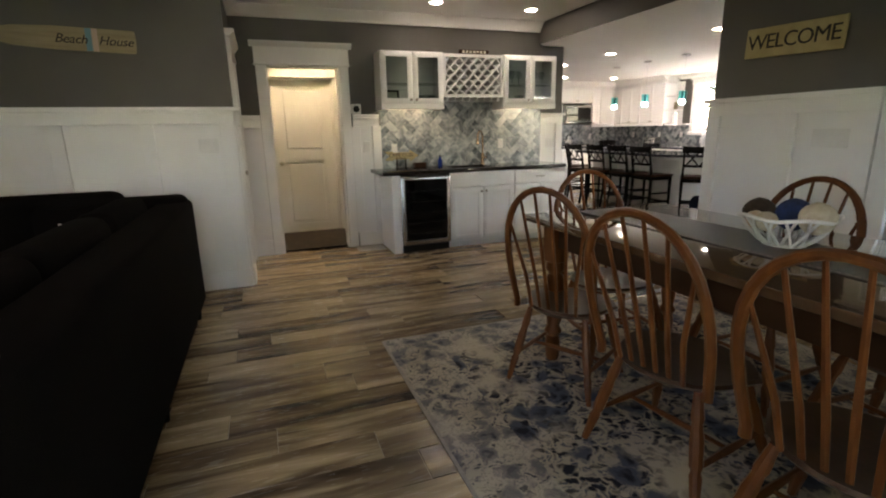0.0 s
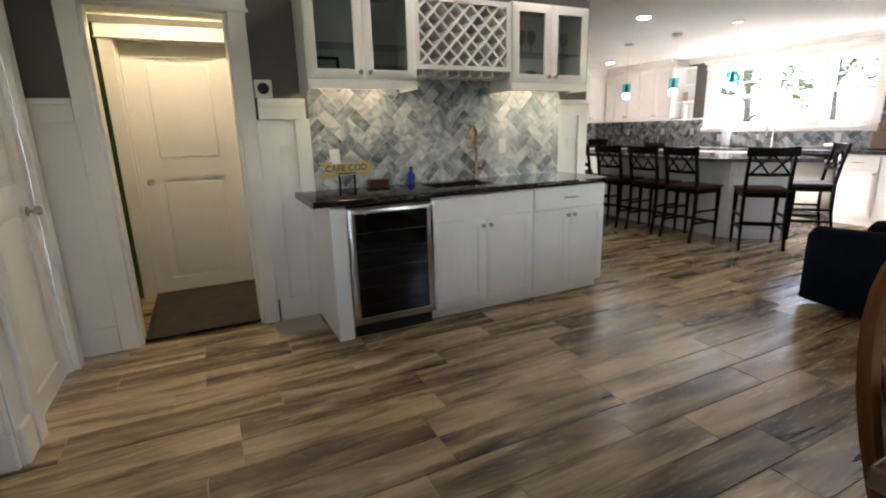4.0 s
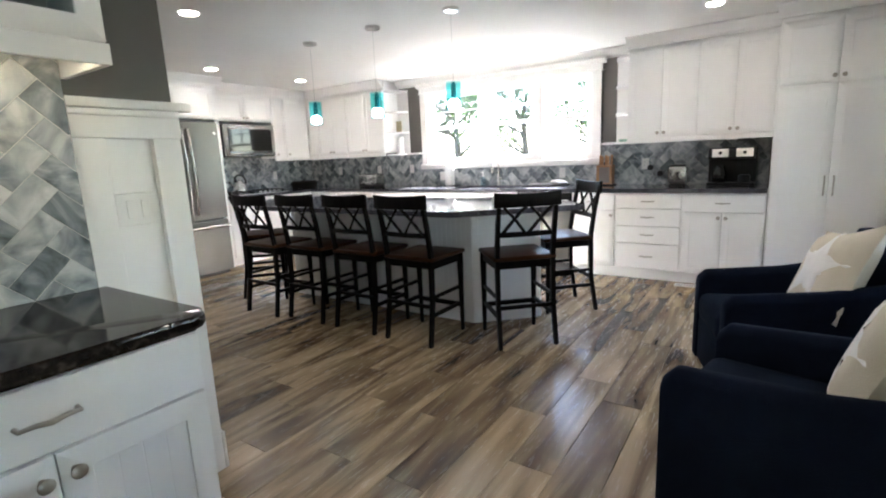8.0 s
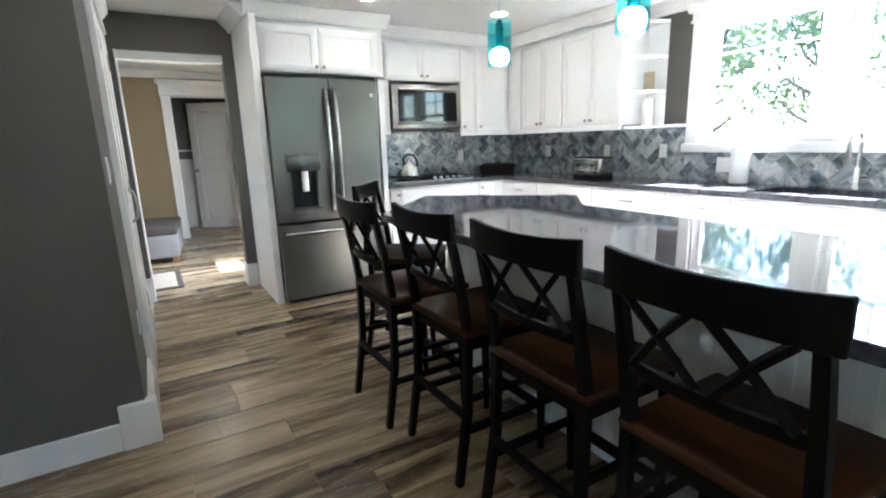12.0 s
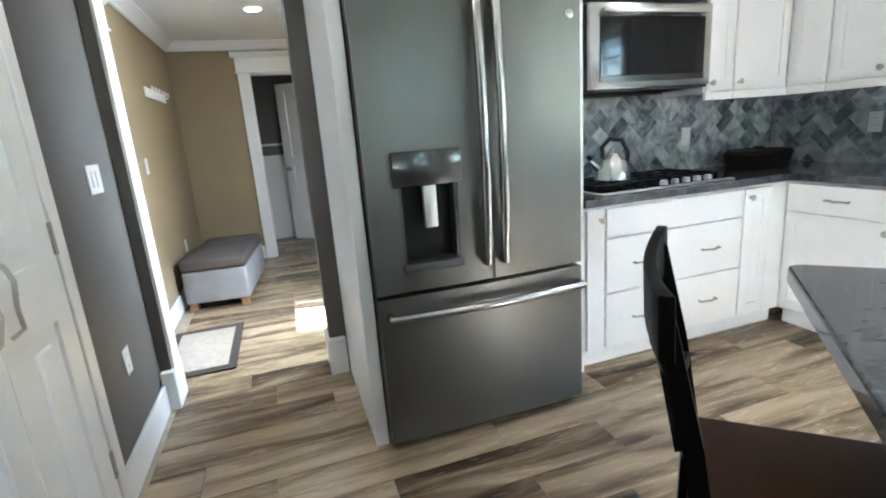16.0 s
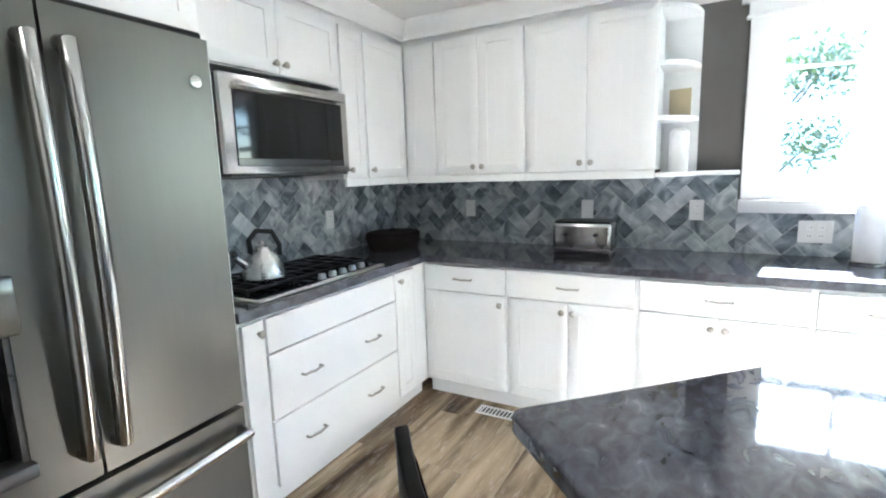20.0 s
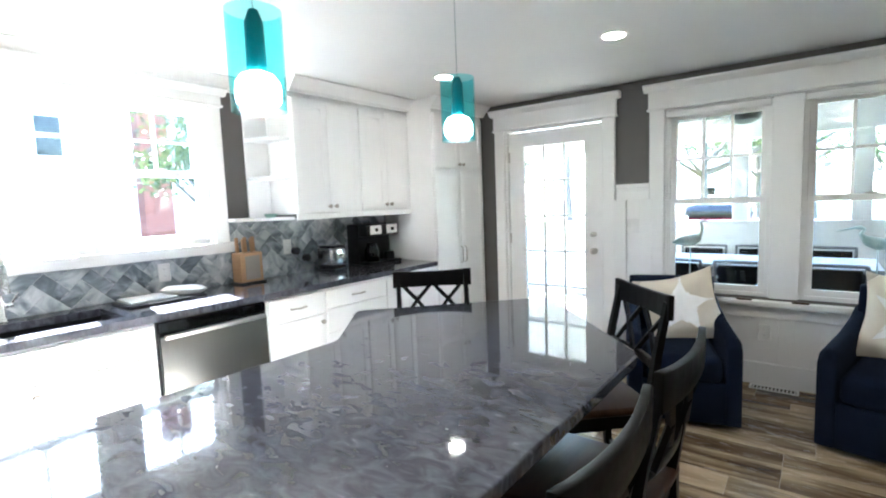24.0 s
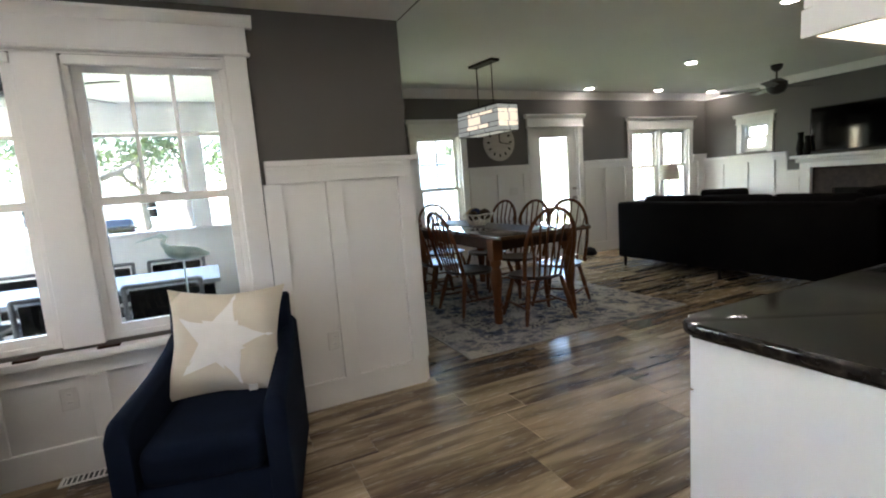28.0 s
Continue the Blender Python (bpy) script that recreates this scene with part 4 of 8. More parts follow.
wall_unit(N(8.72), 0.45, [(0.005, 0.425, "l")], "white shaker corner wall cabinet")
wall_unit(N(7.625), 0.885, [(0.01, 0.4425, "r"), (0.4425, 0.875, "l")], "white cabinet over the microwave", z0=1.90, rail=False)
wall_unit(pose(6.40, 10.26, 0), 1.08, [(0.02, 0.50, "r"), (0.50, 1.03, "l")], "white cabinet over the refrigerator", z0=1.885, depth=0.62, rail=False)
single("fridge_side_panel", sbox(6.342, 10.125, 0, 6.396, 10.90, 2.28, 0.003, 1), CABINET, "tall white panel beside the refrigerator", "cabinet panel")
single("wall_filler_strip", sbox(7.566, 10.562, 1.385, 7.676, 10.90, 1.897, 0.003, 1), CABINET, "white filler strip beside the microwave", "cabinet panel")
single("fridge_filler_panel", sbox(7.435, 10.28, 0, 7.488, 10.90, 1.88, 0.003, 1), CABINET, "white filler panel between refrigerator and cabinets", "cabinet panel")


def open_shelf(m, label, flip=1):
    """Quarter-round open end shelves beside a wall cabinet; own x runs away from the cabinet."""
    root = thing("open_end_shelf", label, "shelf", m)
    quarter = [(0, 0.32)] + [(0.19 * math.cos(a) * flip, 0.32 - 0.30 * math.sin(a)) for a in (math.pi / 2 * i / 8 for i in range(9))]
    if flip < 0:
        quarter = quarter[::-1]
    for z in (1.36, 1.66, 1.94, 2.22):
        part("shelf", prism(quarter, z, z + 0.022), CABINET, root, smooth=False)
    part("back", boxes((0, 0.31, 1.36, 0.19 * flip, 0.32, 2.25) if flip > 0 else (-0.19, 0.31, 1.36, 0, 0.32, 2.25)), CABINET, root, smooth=False)
    return root


open_shelf(U(9.0), "white rounded open end shelves with small decor")
open_shelf(U(5.74), "white rounded open end shelves with glassware", -1)
for x0, y0, x1, y1 in ((9.30, 8.60, 9.498, 8.81), (9.30, 5.93, 9.498, 6.09)):
    structure("trim_shelf_ledge", sbox(x0 + 0.1, y0, 1.36, x1, y1, 1.385, 0.004, 1), WHITE, "white ledge below the shelves", True)
crown_piece("trim_crown_cab_window_n", 10.58 - 8.98, U(10.58) @ pose(0, -0.015, KIT_TOP - 0.10))
crown_piece("trim_crown_cab_window_s", 5.76 - 4.49, U(5.76) @ pose(0, -0.015, KIT_TOP - 0.10))
crown_piece("trim_crown_oven", 9.17 - 7.50, N(7.50) @ pose(0, -0.015, KIT_TOP - 0.10))
crown_piece("trim_crown_fridge", 1.20, pose(6.33, 10.245, KIT_TOP - 0.10))
crown_piece("trim_crown_fridge_side", 0.64, pose(6.34, 10.91, KIT_TOP - 0.10, 0, 0, -90))
for nm, d in (("trim_frieze_n", (9.175, 8.98, 2.25, 9.49, 10.9, 2.375)), ("trim_frieze_s", (9.175, 4.49, 2.25, 9.49, 5.76, 2.375)), ("trim_frieze_oven", (7.49, 10.585, 2.25, 9.17, 10.9, 2.375)), ("trim_frieze_fridge", (6.35, 10.27, 2.25, 7.488, 10.9, 2.375))):
    structure(nm, boxes(d), CABINET, "white frieze over the cabinets")

structure("trim_frieze_over_window", boxes((WIN_X - 0.018, 5.76, 2.285, WIN_X - 0.001, 8.98, KIT_TOP)), WHITE, "white frieze over the kitchen window")
crown_run("trim_crown_window", 3.22, pose(WIN_X - 0.018, 8.98, KIT_TOP - 0.08, 0, 0, -90), 0.08)
# pantry
pn = thing("pantry_cabinet", "tall white shaker pantry with four doors", "cabinet", W(4.49))
part("body", boxes((0, 0, 0.10, 0.80, 0.61, 2.28)), CABINET, pn, smooth=False)
part("toe_kick", boxes((0, 0.05, 0, 0.80, 0.61, 0.10)), CABINET, pn, smooth=False)
for x0, x1, side in ((0.015, 0.40, 1), (0.40, 0.785, -1)):
    up = shaker(pn, x0, x1, 1.755, 2.25)
    knob(up, x1 - 0.03 if side > 0 else x0 + 0.03, 1.80)
    lo = shaker(pn, x0, x1, 0.115, 1.745)
    xx = x1 - 0.03 if side > 0 else x0 + 0.03
    part("pull", tube([(xx, -0.02, 0.86), (xx, -0.045, 0.88), (xx, -0.045, 1.0), (xx, -0.02, 1.02)], 0.006, 7), NICKEL, lo, "satin nickel pull")
crown_piece("trim_crown_pantry", 0.84, W(4.52) @ pose(0, -0.015, KIT_TOP - 0.10))
structure("trim_frieze_pantry", boxes((8.885, 3.70, 2.28, 9.49, 4.49, 2.375)), CABINET, "white frieze over the pantry")

# ---- refrigerator ----
fr = thing("refrigerator", "slate steel french-door refrigerator with water dispenser", "refrigerator", pose(6.402, 10.055, 0))
FW = 0.915
part("body", boxes((0.005, 0.075, 0.03, FW - 0.005, 0.75, 1.80)), mat("fridge_case", (0.06, 0.06, 0.058), rough=0.5, metal=0.4), fr, smooth=False)


def fridge_front(x0, x1, z0, z1, bow=0.012, hole=None):
    """A gently bowed door skin, with a recess for the dispenser when hole (x0, x1, z0, z1) is given."""
    bm, k = bmesh.new(), 10
    xs = [x0 + (x1 - x0) * i / k for i in range(k + 1)]
    if hole:
        xs = sorted(set([round(x, 5) for x in xs if not hole[0] - 0.02 < x < hole[1] + 0.02] + [hole[0], hole[1]]))
    depth_at = lambda x: -bow * math.sin(math.pi * min(max((x) / FW, 0), 1))
    zs = [z0, z1] if not hole else [z0, hole[2], hole[3], z1]
    grid = {(i, j): bm.verts.new((x, depth_at(x), z)) for i, x in enumerate(xs) for j, z in enumerate(zs)}
    for i in range(len(xs) - 1):
        for j in range(len(zs) - 1):
            if hole and j == 1 and xs[i] >= hole[0] - 1e-6 and xs[i + 1] <= hole[1] + 1e-6:
                continue
            bm.faces.new((grid[i, j], grid[i + 1, j], grid[i + 1, j + 1], grid[i, j + 1]))
    r = bmesh.ops.extrude_face_region(bm, geom=list(bm.faces))
    bmesh.ops.translate(bm, verts=[v for v in r["geom"] if isinstance(v, bmesh.types.BMVert)], vec=(0, 0.068, 0))
    return bm


HOLE = (0.118, 0.350, 0.80, 1.11)
ld = part("left_door", fridge_front(0.0, 0.486, 0.69, 1.825, hole=HOLE), SLATE_STEEL, fr, smooth=True)
rd = part("right_door", fridge_front(0.494, FW, 0.69, 1.825), SLATE_STEEL, fr)
fd = part("freezer_drawer", fridge_front(0.0, FW, 0.04, 0.672), SLATE_STEEL, fr)
part("toe_grille", boxes((0.03, 0.05, 0.0, FW - 0.03, 0.12, 0.05)), BLACK_PLASTIC, fr, smooth=False)
part("hinge_cover", sbox(0.0, 0.02, 1.826, FW, 0.14, 1.85, 0.006, 1), BLACK_PLASTIC, fr)
for d, x, b in ((ld, 0.452, -0.006), (rd, 0.528, -0.004)):
    zz = [0.77 + (1.735 - 0.77) * i / 12 for i in range(13)]
    bow = [-0.045 - 0.022 * math.sin(math.pi * i / 12) for i in range(13)]
    part("handle", tube([(x, -0.005, 0.77)] + [(x, y, z) for y, z in zip(bow, zz)] + [(x, -0.005, 1.735)], 0.019, 12, flat=1.15), STAINLESS, d, "long curved brushed steel handle")
xx = [0.042 + (FW - 0.065) * i / 14 for i in range(15)]
part("handle", tube([(xx[0], -0.002, 0.60)] + [(x, -0.045 - 0.028 * math.sin(math.pi * i / 14), 0.60) for i, x in enumerate(xx)] + [(xx[-1], -0.002, 0.60)], 0.018, 12), STAINLESS, fd, "long curved brushed steel handle")
dp = part("dispenser", boxes((HOLE[0], 0.055, HOLE[2], HOLE[1], 0.063, HOLE[3])), BLACK_PLASTIC, ld, "dark dispenser recess", smooth=False)
for x in (HOLE[0], HOLE[1] - 0.012):
    part("dispenser_side", boxes((x, -0.005, HOLE[2], x + 0.012, 0.055, HOLE[3])), mat("recess_grey", (0.10, 0.10, 0.098), rough=0.3, metal=0.5) if x == HOLE[0] else bpy.data.materials["recess_grey"], ld, smooth=False)
part("dispenser_panel", sbox(0.098, -0.030, 1.100, 0.368, 0.0, 1.230, 0.006, 2), mat("smoked_panel", (0.09, 0.088, 0.082), rough=0.16, metal=0.6, rough_var=0.03), ld, "glossy dark control panel")
part("paddle", sbox(0.212, -0.012, 0.935, 0.266, 0.012, 1.10, 0.006, 2), SATIN, ld)
part("drip_tray", sbox(HOLE[0] - 0.006, -0.034, HOLE[2] - 0.03, HOLE[1] + 0.006, 0.05, HOLE[2] + 0.004, 0.005, 2), mat("tray_grey", (0.08, 0.08, 0.078), rough=0.35, metal=0.5), ld)
part("badge", moved(lathe([(0.018, 0), (0.018, 0.003), (0.015, 0.004)], 18), pose(0.862, -0.004, 1.70, 90, 0, 0)), STEEL, rd)

# ---- microwave, cooktop ----
mw = thing("microwave", "over-range slate steel microwave with black glass door", "microwave", pose(7.682, 10.50, 1.428))
part("body", boxes((0, 0.03, 0, 0.785, 0.43, 0.43)), BLACK_PLASTIC, mw, smooth=False)
part("face", sbox(0, -0.002, 0.012, 0.785, 0.03, 0.43, 0.006, 2), STAINLESS, mw)
part("window", sbox(0.055, -0.008, 0.075, 0.735, 0.0, 0.365, 0.004, 1), DARK_GLASS, mw, "black glass door")
part("control_strip", sbox(0.055, -0.0085, 0.045, 0.735, -0.001, 0.078, 0.002, 1), mat("control_black", (0.02, 0.02, 0.022), rough=0.2), mw)
part("handle", sbox(0.06, -0.04, 0.375, 0.73, -0.006, 0.40, 0.006, 2), STAINLESS, mw)
part("vent", boxes((0.02, -0.001, 0.0, 0.765, 0.3, 0.012)), BLACK_PLASTIC, mw, smooth=False)
ct = thing("cooktop", "black gas cooktop with steel edge, black grates and steel knobs", "cooktop", pose(7.62, 10.30, 0.918))
part("tray", sbox(0, 0, 0, 0.86, 0.50, 0.010, 0.004, 1), SATIN, ct)
part("glass_top", boxes((0.012, 0.03, 0.0105, 0.848, 0.49, 0.0135)), DARK_GLASS, ct, "black enamel top", smooth=False)
for i in range(3):
    g = 0.02 + i * 0.275
    part("grate", boxes(*[(g + 0.01 + 0.08 * k, 0.10, 0.030, g + 0.022 + 0.08 * k, 0.47, 0.042) for k in range(4)], *[(g, 0.10 + 0.12 * k, 0.030, g + 0.27, 0.112 + 0.12 * k, 0.042) for k in range(4)], *[(g + a, 0.10 + b, 0.012, g + a + 0.014, 0.114 + b, 0.032) for a in (0.0, 0.256) for b in (0.0, 0.356)]), BLACK_PLASTIC, ct, smooth=False)
    part("burner", lathe([(0.05, 0.0), (0.05, 0.010), (0.032, 0.012), (0.032, 0.02), (0.0, 0.021)], 18, (g + 0.135, 0.28, 0.010)), BLACK_PLASTIC, ct)
for i in range(5):
    part("control_knob", lathe([(0.021, 0), (0.021, 0.006), (0.017, 0.024), (0.0, 0.026)], 14, (0.42 + i * 0.075, 0.055, 0.0135)), SATIN, ct)

# ---- island ----
isl = thing("kitchen_island", "white beadboard island base with angled ends", "kitchen island")
base_pts = [(7.00, 6.36), (7.38, 5.97), (7.78, 6.40), (7.54, 6.72), (7.54, 7.96), (7.78, 8.28), (7.30, 8.76), (7.00, 8.44)]
part("body", prism(base_pts, 0.0, 0.888), CABINET, isl, smooth=False)
for i, a in enumerate(base_pts):
    b = base_pts[(i + 1) % len(base_pts)]
    d = Vector((b[0] - a[0], b[1] - a[1], 0))
    L = d.length
    m = pose(a[0], a[1], 0, 0, 0, math.degrees(math.atan2(d.y, d.x)))
    part("beadboard", moved(ribbed(0.05, L - 0.05, 0.10, 0.84, -0.006, 0.001, 0.045, 0.002), m), CABINET, isl, smooth=False)
    part("corner_post", moved(sbox(-0.002, -0.012, 0.0, 0.05, 0.0, 0.885, 0.004, 1), m), CABINET, isl)
    part("corner_post", moved(sbox(L - 0.05, -0.012, 0.0, L + 0.002, 0.0, 0.885, 0.004, 1), m), CABINET, isl)
    part("base_rail", moved(sbox(0.05, -0.012, 0.0, L - 0.05, 0.0, 0.10, 0.004, 1), m), CABINET, isl)
    part("top_rail", moved(sbox(0.05, -0.010, 0.82, L - 0.05, 0.0, 0.885, 0.003, 1), m), CABINET, isl)
top_pts = [(6.59, 6.27), (7.25, 5.56), (7.93, 6.30), (7.60, 6.70), (7.60, 7.97), (7.94, 8.34), (7.21, 9.08), (6.59, 8.46)]
bm = prism(top_pts, 0.890, 0.930)
bmesh.ops.bevel(bm, geom=[e for e in bm.edges if abs(e.verts[0].co.z - e.verts[1].co.z) > 0.01], offset=0.035, segments=4, profile=0.5, affect="EDGES")
bmesh.ops.bevel(bm, geom=[e for e in bm.edges if abs(e.verts[0].co.z - e.verts[1].co.z) < 0.001 and len(e.link_faces) == 2 and abs(e.link_faces[0].normal.z) + abs(e.link_faces[1].normal.z) < 1.5], offset=0.006, segments=2, profile=0.5, affect="EDGES")
single("island_worktop", bm, GRANITE, "polished grey veined granite island top with angled ends", "worktop", smooth=False)


# ---- counter stools ----
def stool(m):
    root = thing("counter_stool", "black counter stool with crossed back and brown wooden seat", "stool", m, "stools round the island")
    # own frame: seat centre at the origin, back towards -y
    w, d, sh, bh = 0.215, 0.20, 0.63, 1.04
    part("seat", soft(boxes((-w - 0.005, -d, sh - 0.032, w + 0.005, d + 0.02, sh)), 0.012, 3), SEAT_WOOD, root, "scooped brown wood seat")
    part("apron", boxes((-w + 0.03, -d + 0.02, sh - 0.085, w - 0.03, -d + 0.04, sh - 0.032), (-w + 0.03, d - 0.02, sh - 0.085, w - 0.03, d, sh - 0.032), (-w + 0.012, -d + 0.04, sh - 0.085, -w + 0.03, d - 0.02, sh - 0.032), (w - 0.03, -d + 0.04, sh - 0.085, w - 0.012, d - 0.02, sh - 0.032)), BLACK, root, smooth=False)
    for s in (-1, 1):
        x = s * (w - 0.02)
        part("back_post", tube([(x * 1.02, -d - 0.035, 0.0), (x, -d + 0.012, 0.30), (x, -d + 0.018, sh), (x, -d - 0.012, 0.83), (x, -d - 0.055, bh - 0.01)], [0.019, 0.021, 0.022, 0.020, 0.017], 4, flat=1.0), BLACK, root)
        part("front_leg", tube([(x, d - 0.015, 0.0), (x, d - 0.02, 0.40), (x, d - 0.02, 0.52), (x, d - 0.02, sh - 0.032)], [0.015, 0.021, 0.024, 0.023], 10), BLACK, root)
        part("side_stretcher", boxes((x - 0.010, -d, 0.205, x + 0.010, d - 0.02, 0.232)), BLACK, root, smooth=False)
        part("side_stretcher", boxes((x - 0.009, -d, 0.335, x + 0.009, d - 0.02, 0.358)), BLACK, root, smooth=False)
    part("front_stretcher", boxes((-w + 0.02, d - 0.032, 0.185, w - 0.02, d - 0.006, 0.215)), BLACK, root, smooth=False)
    part("back_stretcher", boxes((-w + 0.02, -d - 0.010, 0.27, w - 0.02, -d + 0.012, 0.295)), BLACK, root, smooth=False)
    # curved crest rail and lower rail
    for z0, z1, nm in ((bh - 0.075, bh + 0.012, "crest_rail"), (0.765, 0.80, "lower_rail")):
        bm, prev = bmesh.new(), None
        yb = -d - 0.050 if nm == "crest_rail" else -d + 0.0
        for i in range(9):
            u = -1 + i / 4
            x, y = u * (w + (0.012 if nm == "crest_rail" else -0.03)), yb - 0.022 * (1 - u * u)
            lift = 0.012 * u * u if nm == "crest_rail" else 0
            prev = ring(bm, [(x, y - 0.011, z0), (x, y + 0.011, z0), (x, y + 0.008, z1 + lift), (x, y - 0.014, z1 + lift)], prev)
            if i == 0:
                bm.faces.new(prev[::-1])
        bm.faces.new(prev)
        part(nm, soft(bm, 0.005, 2), BLACK, root)
    for x0, x1 in ((-0.165, -0.015), (0.015, 0.165)):
        for a, b in ((x0, x1), (x1, x0)):
            part("cross_bar", tube([(a, -d - 0.022, 0.795), ((a + b) / 2, -d - 0.045, 0.89), (b, -d - 0.062, bh - 0.07)], 0.0115, 4), BLACK, root)
    return root


first = stool(pose(6.65, 6.565, 0, 0, 0, -91))
for x, y, rz in ((6.655, 7.10, -90), (6.648, 7.655, -90), (6.588, 8.16, -90), (6.905, 5.945, -46), (7.725, 5.93, 43), (6.90, 8.765, -132)):
    copy_thing(first, pose(x, y, 0, 0, 0, rz))

# ---- pendants and downlights ----
pend = thing("pendant_lamp", "teal glass pendant lamp with opal core over the island", "pendant lamp", pose(7.10, 6.54, KIT_TOP), "island pendants")
part("canopy", lathe([(0.06, -0.022), (0.062, -0.004), (0.062, 0.0)], 20), STEEL, pend)
part("cord", tube([(0, 0, -0.02), (0, 0, -0.52)], 0.0022, 6), CLEAR_GLASS, pend)
part("socket", lathe([(0.017, -0.644), (0.021, -0.636), (0.019, -0.545), (0.010, -0.52)], 14), mat("teal_metal", (0.02, 0.16, 0.18), rough=0.35, metal=0.6), pend)
sh_ = bmesh.new()
r0 = None
for r, z in ((0.056, -0.728), (0.057, -0.63), (0.057, -0.522)):
    r0 = ring(sh_, [(r * math.cos(a), r * math.sin(a), z) for a in (2 * math.pi * i / 28 for i in range(28))], r0)
part("shade", sh_, TEAL_GLASS, pend, "clear teal glass cylinder").visible_shadow = False
part("opal_core", lathe([(0.012, -0.722), (0.034, -0.719), (0.045, -0.708), (0.047, -0.690), (0.045, -0.668), (0.034, -0.652), (0.016, -0.645)], 20), PEND_GLOW, pend, "lit opal glass core")
copy_thing(pend, pose(7.075, 7.29, KIT_TOP))
copy_thing(pend, pose(7.095, 8.07, KIT_TOP))


def downlight(x, y, z):
    return thing("downlight", "round recessed ceiling light, lit", "ceiling light", pose(x, y, z), "recessed ceiling lights")


d0 = downlight(5.90, 4.95, KIT_TOP)
part("trim_ring", moved(tube([(0.068 * math.cos(a), 0.068 * math.sin(a), -0.004) for a in (2 * math.pi * i / 24 for i in range(24))], 0.011, 6, closed=True), Matrix.Diagonal((1, 1, 0.5, 1))), WHITE, d0)
part("lens", lathe([(0.058, -0.008), (0.058, -0.002)], 24), LAMP_DISC, d0, "glowing lens")
for x, y, z in ((7.11, 4.95, KIT_TOP), (8.38, 4.93, KIT_TOP), (5.92, 6.77, KIT_TOP), (5.92, 7.98, KIT_TOP), (5.92, 9.78, KIT_TOP), (7.14, 9.74, KIT_TOP), (8.38, 9.72, KIT_TOP), (6.11, 12.85, KIT_TOP),
                (2.85, 5.72, LIV_TOP), (3.98, 5.74, LIV_TOP), (-0.05, 2.32, LIV_TOP), (0.18, 0.74, LIV_TOP), (-1.35, 0.72, LIV_TOP), (-2.70, 0.72, LIV_TOP), (1.15, 4.14, LIV_TOP)):
    copy_thing(d0, pose(x, y, z))
vest = copy_thing(d0, pose(1.6, 6.95, LIV_TOP))
warm = [o for o in vest.children if o.name.startswith("lens")][0]
warm.data = warm.data.copy()
warm.data.materials[0] = WARM_DISC

# ---- wet bar ----
B = lambda x: pose(x, 5.76, 0)
base_unit(B(2.985), 0.82, [("drawer", 0.006, 0.814, 0.708, 0.868, ""), ("door", 0.006, 0.41, 0.085, 0.702, "r"), ("door", 0.41, 0.814, 0.085, 0.702, "l")], "white shaker bar sink cabinet with two doors", depth=0.57, height=0.71, toe=0.075, name="bar_cabinet")
base_unit(B(3.805), 0.70, [("drawer", 0.006, 0.694, 0.708, 0.868, "c"), ("door", 0.006, 0.35, 0.085, 0.702, "r"), ("door", 0.35, 0.694, 0.085, 0.702, "l")], "white shaker bar cabinet with drawer and two doors", depth=0.57, toe=0.075, name="bar_cabinet")
single("bar_end_panel", sbox(2.30, 5.745, 0, 2.40, 6.335, 0.876, 0.003, 1), CABINET, "white end panel beside the wine cooler", "cabinet panel")
wf = thing("wine_cooler", "under-counter wine cooler with steel frame and dark glass", "wine cooler", pose(2.405, 5.745, 0))
part("body", boxes((0.01, 0.03, 0.07, 0.56, 0.56, 0.86)), BLACK_PLASTIC, wf, smooth=False)
part("door_frame", frame_ring(0, 0.575, 0.09, 0.862, 0.045, -0.012, 0.03, 0.003), STAINLESS, wf, "brushed steel door frame")
part("glass", boxes((0.045, 0.0, 0.135, 0.53, 0.008, 0.815)), DARK_GLASS, wf, "dark tinted glass", smooth=False)
for i in range(5):
    part("rack", boxes((0.05, -0.0015, 0.21 + i * 0.12, 0.525, 0.003, 0.217 + i * 0.12)), mat("rack_grey", (0.010, 0.010, 0.010), rough=0.3, spec=0.2) if i == 0 else bpy.data.materials["rack_grey"], wf, smooth=False)
part("toe_grille", boxes((0.01, 0.02, 0.0, 0.56, 0.06, 0.075)), BLACK_PLASTIC, wf, smooth=False)
# counter with the sink cut out
bx0, bx1, by0, by1 = 3.10, 3.58, 5.90, 6.20
pieces = []
for x0, y0, x1, y1 in ((2.20, 5.72, bx0, 6.338), (bx0, 5.72, bx1, by0), (bx0, by1, bx1, 6.338)):
    pieces.append(boxes((x0, y0, 0.878, x1, y1, 0.918)))
arc = [(4.535 - 0.055 + 0.055 * math.sin(a), 5.72 + 0.055 - 0.055 * math.cos(a)) for a in (math.pi / 2 * i / 6 for i in range(7))]
pieces.append(prism([(bx1, 5.72)] + arc + [(4.535, 6.338), (bx1, 6.338)], 0.878, 0.918))
for bm in pieces:
    lip = [e for e in bm.edges if abs(e.verts[0].co.z - e.verts[1].co.z) < 1e-4 and all((v.co.y < 5.776 and (v.co.y < 5.721 or v.co.x > 4.4)) or v.co.x > 4.534 for v in e.verts)]
    bmesh.ops.bevel(bm, geom=lip, offset=0.013, segments=3, profile=0.5, affect="EDGES")
single("bar_worktop", join(*pieces), BLACK_GRANITE, "polished black granite bar top with rounded corner", "worktop", smooth=True)
bs = thing("bar_sink", "small dark undermount bar sink", "sink")
